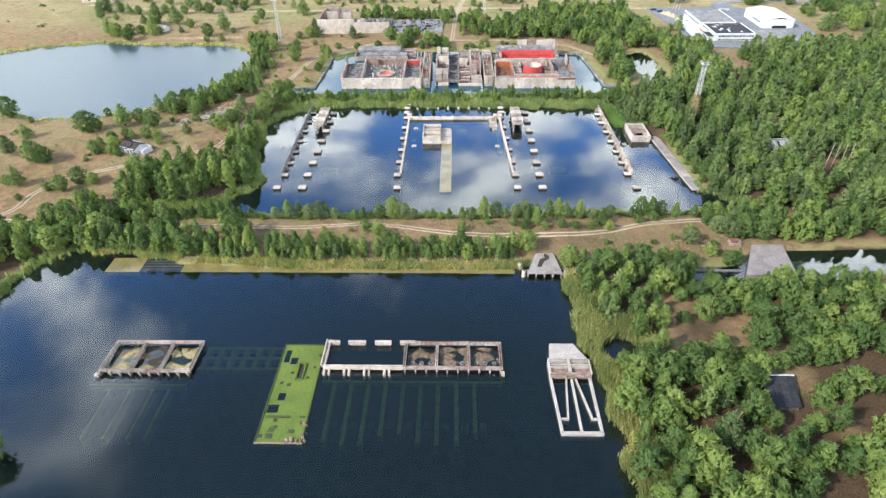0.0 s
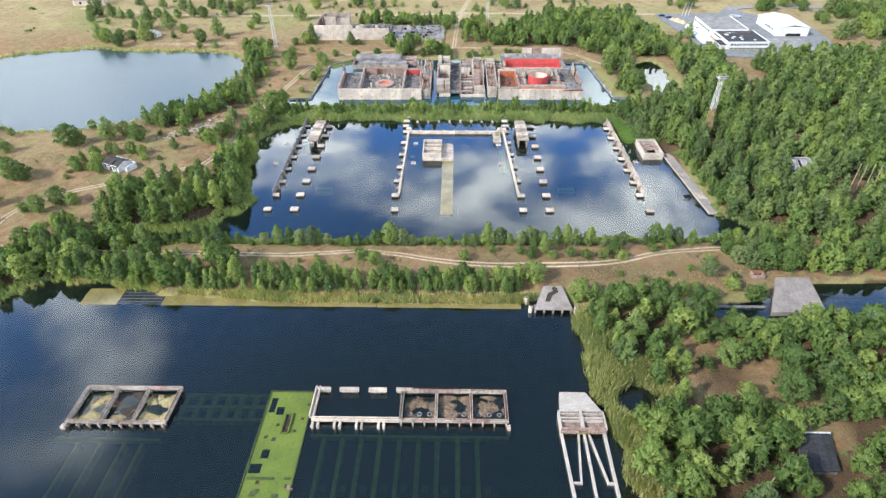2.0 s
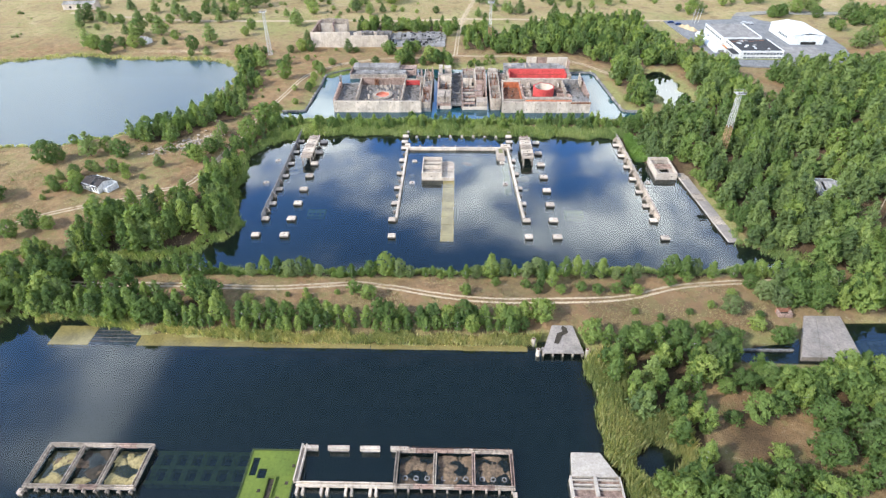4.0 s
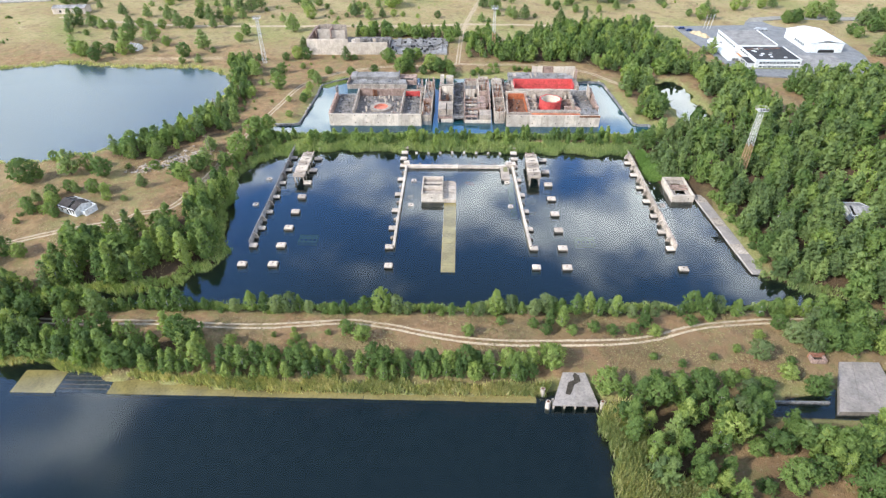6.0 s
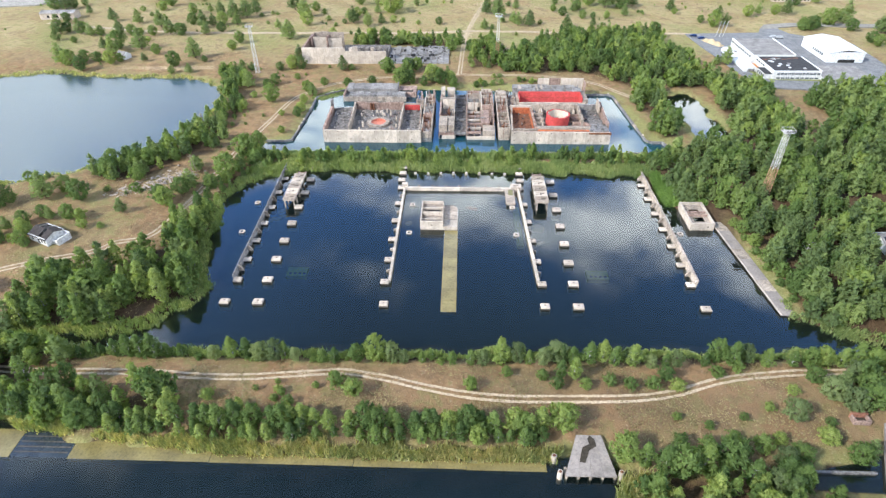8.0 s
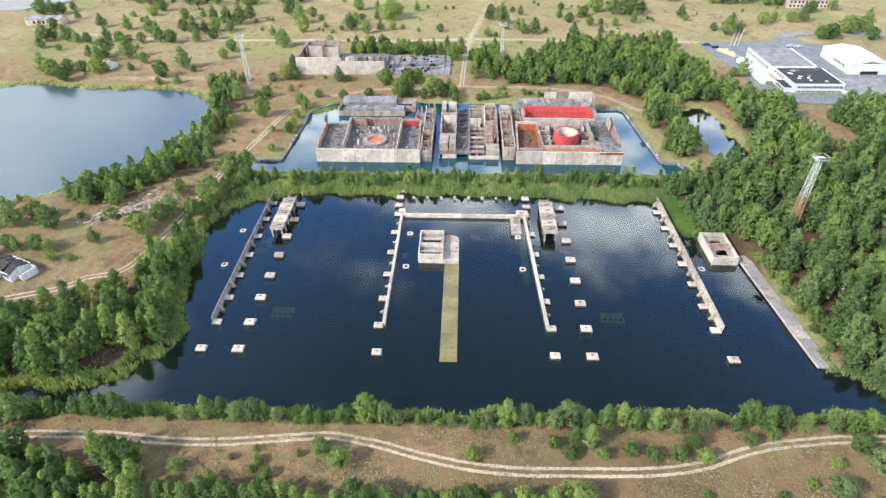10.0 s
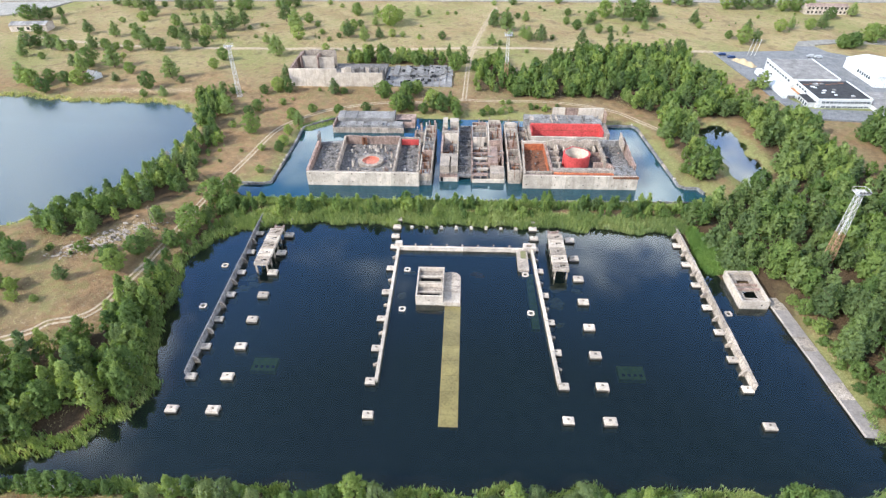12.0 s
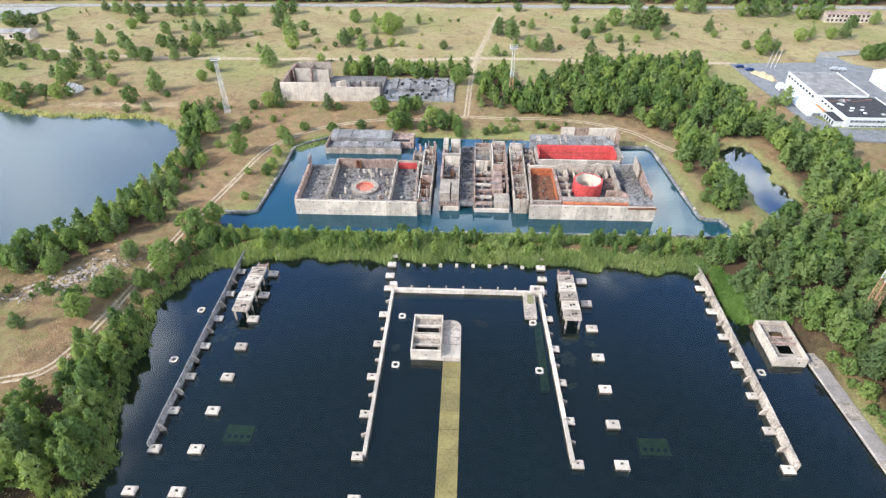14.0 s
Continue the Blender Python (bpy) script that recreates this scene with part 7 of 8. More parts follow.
for s in (0, 1):
    bm = bmesh.new()
    xa, xm = (wx0 - 0.3, (wx0 + wx1) / 2) if s == 0 else (wx1 + 0.3, (wx0 + wx1) / 2)
    v = [bm.verts.new(q) for q in ((xa, wy0 - 0.3, 7.2), (xm, wy0 - 0.3, 8.8), (xm, wy1 + 0.3, 8.8), (xa, wy1 + 0.3, 7.2))]
    w = [bm.verts.new((p.co.x, p.co.y, p.co.z - 0.25)) for p in v]
    bm.faces.new(v)
    bm.faces.new(w)
    for i in range(4):
        bm.faces.new((v[i], v[(i + 1) % 4], w[(i + 1) % 4], w[i]))
    bmesh.ops.recalc_face_normals(bm, faces=bm.faces[:])
    piece("roof", bm, WHITE_METAL, h2)
bm = bmesh.new()
prism(bm, [(wx0 + 0.4, wy0 + 0.02), (wx1 - 0.4, wy0 + 0.02), (wx1 - 0.4, wy0 + 0.38), (wx0 + 0.4, wy0 + 0.38)], 7.2, 7.5)
piece("gable_infill", bm, WHITE_METAL, h2)
side_windows(h2, wx0, 100, 112, 4.0, 5.4, 6)
# shade inside the gate painted as a near-black panel
piece("gate", boxes((202, 211, wy0 - 0.08, wy0 + 0.1, 0.8, 3.6)), SHADE_BLACK, h2, "near-black panel standing in for the shaded loading gate")
lo = empty("loading_hall", 196, 82, 1, "low loading hall with a wide flat grey roof", "hall")
piece("wall", boxes((180.5, 204.5, 58.0, 84.0, 0, 3.8)), WHITE_WALL, lo)
piece("roof", boxes((180.4, 204.7, 57.8, 84.2, 3.8, 4.0)), ROOF_GREY, lo)
tn = empty("storage_tent", 150, 94, 1, "white fabric storage tent beside the works", "tent")
bm = bmesh.new()
prof = [(-4.2, 0), (-4.2, 2.6), (-2.2, 4.4), (0, 5.0), (2.2, 4.4), (4.2, 2.6), (4.2, 0)]
ra = [bm.verts.new((150.0 + p * 0.9, 80.5, 1 + q * 0.8)) for p, q in prof]
rb = [bm.verts.new((150.0 + p * 0.9, 101.5, 1 + q * 0.8)) for p, q in prof]
for i in range(6):
    bm.faces.new((ra[i], rb[i], rb[i + 1], ra[i + 1]))
bm.faces.new(ra)
bm.faces.new(rb[::-1])
piece("cover", bm, WHITE_METAL, tn)
piece("door", boxes((148.2, 151.8, 80.43, 80.48, 1, 3.4)), CONCRETE_GREY, tn)
sk = empty("sheeting_stack", 155.8, 92, 1, "stack under orange sheeting beside the works", "stack")
piece("pack", boxes((154.3, 155.7, 82, 91, 0.8, 3.0), jit=0.1), ORANGE_PLASTIC, sk)
for x, y in ((147.5, 112), (149.5, 115), (150.5, 109), (152.8, 113.5)):
    ct = empty("container", x, y, 1, "white box container in the yard", "container", "yard containers")
    piece("box", boxes((x - 1.2, x + 1.2, y - 2.4, y + 2.4, 1, 3.3), jit=0.03), WHITE_METAL, ct)
    piece("door", boxes((x - 1.0, x + 1.0, y - 2.46, y - 2.41, 1.1, 3.1)), CONCRETE_GREY, ct)
hp = empty("sand_heap", 147, 128, 1, "long ochre sand heap at the yard's corner", "heap")
bm = bmesh.new()
X, Y = np.meshgrid(np.linspace(0, 1, 18), np.linspace(-1, 1, 9))
hump = 2.1 * (1 - Y ** 2) * np.sin(np.pi * X) ** 0.5 * (1 + 0.2 * np.sin(X * 17 + Y * 3))
grid = [[bm.verts.new((143.0 + 7.0 * X[i, k] + 2.0 * Y[i, k], 135.0 - 13.0 * X[i, k] + 1.2 * Y[i, k], 1.8 + hump[i, k])) for k in range(18)] for i in range(9)]
for i in range(8):
    for k in range(17):
        bm.faces.new((grid[i][k], grid[i][k + 1], grid[i + 1][k + 1], grid[i + 1][k]))
bmesh.ops.recalc_face_normals(bm, faces=bm.faces[:])
piece("mound", bm, YELLOW_SAND, hp)
for k in range(3):
    x = 152.5 + k * 2.1
    fp = empty("flag_pole", x, 141, 1, "tall pale slanting pole in the yard", "pole", "yard poles")
    bm = bmesh.new()
    tube(bm, (x, 141, 0.8), (x + 1.2, 141, 11), 0.16, 0.12, 6)
    piece("shaft", bm, STEEL_WHITE, fp)
for x, y, m in ((139, 141.5, CAR_BLUE), (142.5, 137, CAR_BLUE), (186, 139, CAR_SILVER), (189.5, 138, CAR_SILVER)):
    cz = 1.95
    car = empty("parked_car", x, y, cz, "dark blue parked car on the yard" if m is CAR_BLUE else "silver parked van on the yard", "car", "parked cars")
    part("body", boxes((-2.1, 2.1, -0.9, 0.9, 0.35, 0.95), (-1.2, 1.5, -0.8, 0.8, 0.95, 1.5), jit=0.05), m, car)
    for wx in (-1.3, 1.3):
        for wy in (-0.85, 0.85):
            bm = bmesh.new()
            tube(bm, (wx, wy - 0.1, 0.33), (wx, wy + 0.1, 0.33), 0.33, 0.33, 10)
            part("wheel", bm, SHADE_BLACK, car)


def paved(name, pts, z, mat_, label):
    bm = bmesh.new()
    prism(bm, pts, z - 0.8, z)
    return tagged(part(name, bm, mat_), label, "paving", kind="structure")


paved("pavement_yard", [(136, 147), (138.5, 118), (142, 84), (148, 59), (180, 54), (215, 54), (226, 90), (228, 128), (200, 148), (197, 158), (186, 158), (182, 150)], 1.95, ASPHALT, "grey asphalt yard round the works")
paved("lawn_strip", [(146, 92), (150, 78), (155, 68.5), (183, 66.5), (183, 73), (158.5, 73.8), (155.6, 76), (155.6, 84.5), (147, 84.5)], 2.0, weathered("mown verge", (0.26, 0.27, 0.10), (0.16, 0.18, 0.06), (0.10, 0.11, 0.04)), "mown green verge before the works")
paved("road_works", [(186, 157.9), (197, 157.9), (199, 161), (212, 164), (272, 161), (330, 162), (330, 168), (276, 168), (210, 171), (192, 167)], 2.0, PALE_ROAD, "pale road leading to the works")
paved("road_main", [(-500, 246), (-338, 257), (-216, 260), (-60, 263), (140, 262), (300, 265), (500, 268), (500, 262), (300, 259), (140, 256), (-60, 257), (-216, 254), (-338, 251), (-500, 240)], 2.1, PALE_ROAD, "wide pale road across the heath")
paved("pavement_apron", [(-372, 206), (-318, 214), (-300, 232), (-292, 250.8), (-372, 244)], 2.05, PALE_ROAD, "pale concrete apron by the road")

# ---- trees, bushes, reeds ----
def leaf_cards(centres, size, rng, out=None, flat=0.35):
    """Small pointed leaf sprays, one at each centre."""
    n = len(centres)
    a = rng.normal(size=(n, 3))
    if out is not None:
        a = a * 0.9 + out
        a = np.where((a * out).sum(1)[:, None] < 0, -a, a)
    a /= np.linalg.norm(a, axis=1)[:, None] + 1e-9
    aim = rng.normal(size=(n, 3)) * 0.8
    if out is not None:
        aim += out * 0.7 + np.array([0, 0, 0.85])
    u = aim - a * (aim * a).sum(1)[:, None]
    u /= np.linalg.norm(u, axis=1)[:, None] + 1e-9
    w = np.cross(a, u)
    s = size * rng.uniform(0.6, 1.3, (n, 1))
    k = rng.uniform(-flat, flat, (n, 1))
    v = np.stack([centres - u * s * 0.5 + w * s * 0.31, centres - u * s * 0.5 - w * s * 0.31 + a * s * k, centres + u * s * 1.05], 1)
    nrm = a if out is None else a * 0.75 + 0.8 * out / (np.linalg.norm(out, axis=1)[:, None] + 1e-9)
    nrm = nrm / (np.linalg.norm(nrm, axis=1)[:, None] + 1e-9)
    return v.reshape(-1, 3), np.repeat(nrm, 3, 0)


SHAPES = {
    # kind: lowest leaf, widest radius, height of the widest part, tuft radius
    "birch": (0.06, 0.225, 0.34, 0.054),
    "pine": (0.08, 0.29, 0.24, 0.056),
    "round": (0.06, 0.40, 0.42, 0.074),
    "bush": (0.05, 0.50, 0.40, 0.11),
}


def pine_branches(tufts, rng):
    """Tuft centres on whorls of branches that reach out and turn up at their ends."""
    low, wide, belly, rad = SHAPES["pine"]
    mids, outs = [], []
    whorls = 8
    for w in range(whorls):
        f = w / (whorls - 1)
        arms = max(3, round((9 - 5.5 * f) * tufts / 84))
        reach = wide * min(1.0, 0.74 + f * 1.6) * (1 - f ** 1.15) ** 0.95 + 0.02
        turn = rng.uniform(0, 6.28)
        for a in range(arms):
            ang = turn + 6.283 * a / arms + rng.uniform(-0.25, 0.25)
            r = reach * rng.uniform(0.72, 1.15)
            z = low + (0.86 - low) * f + rng.uniform(-0.025, 0.025)
            for q in ((0.55, 1.0) if r > 0.12 else (0.9,)):
                mids.append((math.cos(ang) * r * q, math.sin(ang) * r * q, z + 0.10 * q * q + (0.05 if q < 0.6 else 0.0)))
                outs.append((math.cos(ang), math.sin(ang), 0.5 + 0.8 * f))
    mids.append((0, 0, 0.96))
    outs.append((0, 0, 1))
    return np.array(mids), np.array(outs)


def crown_points(kind, tufts, per, rng):
    """Leaf centres of a crown one unit tall, and the way out from it: many small tufts on an uneven lobed outline."""
    low, wide, belly, rad = SHAPES[kind]
    c, o = [], []
    if kind == "pine":
        mids, outs = pine_branches(tufts, rng)
        for mid, out in zip(mids, outs):
            d = rng.normal(size=(per, 3))
            d /= np.linalg.norm(d, axis=1)[:, None]
            d[:, 2] = np.where(d[:, 2] < -0.3, -d[:, 2], d[:, 2])
            c.append(mid + d * rad * rng.uniform(0.3, 1.2, (per, 1)) + out * rad * rng.uniform(-0.5, 0.9, (per, 1)))
            o.append(d * 0.6 + 0.8 * out)
        return np.concatenate(c), np.concatenate(o)
    ph = rng.uniform(0, 6.28, 4)
    for k in range(tufts):
        f = (k + rng.uniform(0, 1)) / tufts
        ang = k * 2.399 + rng.uniform(-0.5, 0.5)
        fall = (1.1, 0.95) if kind == "birch" else (1.9, 0.62)
        prof = (f / belly) ** 0.55 if f < belly else max(0.0, 1 - ((f - belly) / (1 - belly)) ** fall[0]) ** fall[1]
        lobe = 1 + 0.15 * math.sin(3 * ang + ph[0] + 5 * f) + 0.12 * math.sin(5 * ang + ph[1] - 8 * f) + 0.10 * math.sin(13 * f + ph[2] + 2 * ang)
        r = wide * (0.10 + 0.90 * prof) * lobe * (rng.uniform(0.74, 1.04) if rng.uniform() < 0.78 else rng.uniform(0.25, 0.7))
        mid = np.array([math.cos(ang) * r, math.sin(ang) * r, low + (0.95 - low) * f + 0.03 * math.sin(7 * ang + ph[3])])
        d = rng.normal(size=(per, 3))
        d /= np.linalg.norm(d, axis=1)[:, None]
        d[:, 2] = np.where(d[:, 2] < -0.4, -d[:, 2], d[:, 2])
        c.append(mid + d * rad * rng.uniform(0.4, 1.2, (per, 1)) * np.array([1.0, 1.0, 1.25]))
        o.append(d * 0.75 + 0.75 * np.array([math.cos(ang), math.sin(ang), 0.15 + 1.1 * f * f]))
    return np.concatenate(c), np.concatenate(o)


def crown_array(kind, clumps, per, size, seed):
    rng = np.random.default_rng(seed)
    c, o = crown_points(kind, clumps, per, rng)
    return leaf_cards(c, size, rng, o)


def sprays_mesh(name, v, mat_, tint=None, normals=None, k=3):
    me = bpy.data.meshes.new(name)
    n = len(v) // k
    me.vertices.add(len(v))
    me.vertices.foreach_set("co", np.ascontiguousarray(v, np.float32).reshape(-1))
    me.loops.add(len(v))
    me.loops.foreach_set("vertex_index", np.arange(len(v), dtype=np.int32))
    me.polygons.add(n)
    me.polygons.foreach_set("loop_start", np.arange(0, len(v), k, dtype=np.int32))
    if tint is not None:
        at = me.attributes.new("tint", "FLOAT", "POINT")
        at.data.foreach_set("value", np.ascontiguousarray(tint, np.float32))
    me.update(calc_edges=True)
    if normals is not None:
        me.normals_split_custom_set_from_vertices(normals)
    me.materials.append(mat_)
    return me


def trunk_mesh(kind, seed):
    rnd = random.Random(seed)
    bm = bmesh.new()
    bend = Vector((rnd.uniform(-0.03, 0.03), rnd.uniform(-0.03, 0.03), 0))
    top = 0.88 if kind != "bush" else 0.5
    tube(bm, (0, 0, -0.05), Vector((0, 0, 0.4 * top)) + bend, 0.022, 0.015, 6)
    tube(bm, Vector((0, 0, 0.4 * top)) + bend, Vector((0, 0, top)), 0.015, 0.004, 5)
    for k in range(7):
        a, h = k * 2.4 + rnd.random(), 0.22 + 0.085 * k * top
        r = (0.20 if kind == "birch" else 0.26) * (1 - 0.07 * k)
        tube(bm, Vector((0, 0, h)) + bend * 0.7, (math.cos(a) * r, math.sin(a) * r, h + 0.13), 0.008, 0.002, 4)
    me = bpy.data.meshes.new("trunk")
    bm.to_mesh(me)
    bm.free()
    me.materials.append(BARK_BIRCH if kind == "birch" else BARK)
    return me


KINDS = {
    # kind: clumps, sprays a clump, spray size, leaf material, variants
    "birch": (92, 12, 0.056, LEAF_BROAD, 5),
    "pine": (84, 11, 0.066, LEAF_PINE, 5),
    "round": (110, 12, 0.074, LEAF_BROAD, 6),
    "bush": (64, 12, 0.105, LEAF_BROAD, 5),
    "willow": (110, 12, 0.072, LEAF_WILLOW, 3),
}
NAMES = {
    "birch": ("birch_tree", "slender young birch with light green leaves", "tree"),
    "pine": ("pine_tree", "young pine with dark blue-green needles", "tree"),
    "round": ("broadleaf_tree", "rounded mid-green broadleaf tree on grassy ground", "tree"),
    "bush": ("bush", "low leafy green bush in dry grass", "bush"),
    "willow": ("willow_bush", "silvery grey-green willow on the bank", "bush"),
}
BANK = {}
for kind, (cl, per, size, leaf, many) in KINDS.items():
    shape = "round" if kind == "willow" else kind
    BANK[kind] = []
    for s in range(many):
        cards, facing = crown_array(shape, cl, per, size, 100 + s)
        BANK[kind].append((sprays_mesh("crown", cards, leaf, None, facing), trunk_mesh(shape, s)))
BUILT = {}


def tree(kind, x, y, h, group, wide=1.0):
    """One tree of its own: trunk and crown under an empty at its foot."""
    k = random.randrange(len(BANK[kind]))
    name, label, cat = NAMES[kind]
    m = pose(x, y, gz(x, y) - 0.05, 0, 0, random.uniform(0, 360)) @ Matrix.Diagonal((h * wide, h * wide, h, 1))
    if (kind, k) not in BUILT:
        ob = empty(name, 0, 0, 0, label, cat, group)
        for pn, me in (("crown", BANK[kind][k][0]), ("trunk", BANK[kind][k][1])):
            c = new(pn, me)
            c.parent = ob
        ob.matrix_basis = m
        BUILT[(kind, k)] = ob
        return ob
    src = BUILT[(kind, k)]
    ob = copy_thing(src, Matrix())
    ob.matrix_basis = m
    return tagged(ob, label, cat, group)


KEEP_OUT = [(71.5, 83.2, -66, -49), (-64, 62, -6, 62), (-92, -8, 88, 121), (132, 262, 62, 178), (-139.5, -127, -83, -71), (19, 34, -158, -144), (84, 104, -158, -139), (84, 91, -144, -137),
            (69, 81.5, -209, -195.5), (61.5, 65, -211, -204), (81, 90.2, -107, -50), (102.3, 105.7, -49.6, -46), (126, 136, -82, -72), (136, 150, -97, -85), (-200, -190, 97, 104)]


def free(x, y, gap=1.4, road=2.2):
    ok = (water_gap(x, y) > gap) & (track_gap(x, y) > road)
    for x0, x1, y0, y1 in KEEP_OUT:
        ok &= ~((x > x0) & (x < x1) & (y > y0) & (y < y1))
    return ok


def scatter(poly, per_ha, seed, gap=1.4, clump=0.0):
    rng = np.random.default_rng(seed)
    p = np.array(poly, float)
    (x0, y0), (x1, y1) = p.min(0), p.max(0)
    n = int((x1 - x0) * (y1 - y0) / 1e4 * per_ha)
    x, y = rng.uniform(x0, x1, n), rng.uniform(y0, y1, n)
    if clump:
        x0_, y0_ = x.copy(), y.copy()
        k = rng.integers(0, max(1, n // 5), n)
        pull = rng.uniform(0, 1, n) < clump
        x = np.where(pull, x0_[k] + rng.normal(0, 4.0, n), x)
        y = np.where(pull, y0_[k] + rng.normal(0, 3.0, n), y)
    ok = (shore(poly, x, y) < 0) & free(x, y, gap) & (np.abs(x) < 66 + 0.62 * (y + 290)) & (y > -238)
    for cx, cy, rx, ry in CLEARINGS:
        ok &= bump_at(x, y, cx, cy, rx, ry) < rng.uniform(0.35, 1.0, n)
    return x[ok], y[ok], rng


WOOD_SHAPES = {
    "birch": [crown_array("birch", 52, 9, 0.084, 40 + s) for s in range(6)],
    "pine": [crown_array("pine", 56, 8, 0.092, 60 + s) for s in range(6)],
    "round": [crown_array("round", 66, 10, 0.105, 80 + s) for s in range(6)],
}
FAR_SHAPES = {
    "birch": [crown_array("birch", 36, 7, 0.112, 240 + s) for s in range(6)],
    "pine": [crown_array("pine", 50, 6, 0.112, 260 + s) for s in range(6)],
    "round": [crown_array("round", 44, 7, 0.145, 280 + s) for s in range(6)],
}


def woodland(spots):
    """Many trees joined in one mesh of leaf sprays, with their stems."""
    groups = {"pine": [], "leaf": []}
    for (x, y, h, kind, turn, wide, tint) in spots:
        base, face = (FAR_SHAPES if y > -20 else WOOD_SHAPES)[kind][int(tint * 997) % 6]
        c, s = math.cos(turn), math.sin(turn)
        face = np.stack([face[:, 0] * c - face[:, 1] * s, face[:, 0] * s + face[:, 1] * c, face[:, 2]], 1)
        q = base * np.array([h * wide, h * wide, h])
        q = np.stack([q[:, 0] * c - q[:, 1] * s + x, q[:, 0] * s + q[:, 1] * c + y, q[:, 2]], 1)
        groups["pine" if kind == "pine" else "leaf"].append((q, x, y, tint, face))
    for g, rows in groups.items():
        if not rows:
            continue
        zs = height(np.array([r[1] for r in rows]), np.array([r[2] for r in rows]))
        for r, z in zip(rows, zs):
            r[0][:, 2] += z - 0.1
        v = np.concatenate([r[0] for r in rows])
        t = np.concatenate([np.full(len(r[0]), r[3]) for r in rows])
        me = sprays_mesh("woodland", v, WOOD_PINE if g == "pine" else WOOD_BROAD, t, np.concatenate([r[4] for r in rows]))
        ob = new("pine_woodland" if g == "pine" else "leafy_woodland", me)
        tagged(ob, "dense young pine wood" if g == "pine" else "dense mixed birch and broadleaf wood", "woodland", kind="stuff")


WIDE = {"birch": 0.95, "pine": 0.95, "round": 0.9, "bush": 0.9}


def plant_everything():
    rest = []
    count = {"birch": 0, "pine": 0, "round": 0, "bush": 0}
    limit = {"round": 40, "birch": 230, "pine": 210, "bush": 130}
    for i, (poly, dens, pines, tall) in enumerate(WOODS + SPARSE):
        sparse = i >= len(WOODS)
        x, y, rng = scatter(poly, dens, 500 + i, 1.0, 0.6 if sparse else 0.0)
        for px, py in zip(x, y):
            h = tall * rng.uniform(0.66, 1.2) * (1.0 if not sparse else rng.uniform(0.6, 1.1))
            kind = "pine" if rng.uniform() < pines else ("birch" if rng.uniform() < (0.0 if sparse else 0.3 if dens < 400 else 0.88 if dens > 780 else 0.55) else "bush" if tall < 3 else "round")
            near = (py < -95 or (-125 < px < -78 and py < 60) or (70 < px < 135 and -110 < py < 10) or sparse) and py < 240
            share = 0.9 if sparse else 0.42
            if near and rng.uniform() < share and count[kind] < limit[kind]:
                count[kind] += 1
                tree(kind, px, py, h, "trees round the ruins", rng.uniform(0.95, 1.25) * WIDE[kind] * (1.15 if sparse else 1.0))
            elif kind != "bush":
                rest.append((px, py, h, kind, rng.uniform(0, 6.28), rng.uniform(0.95, 1.25) * WIDE[kind] * (1.15 if sparse else 1.0), rng.uniform()))
    woodland(rest)


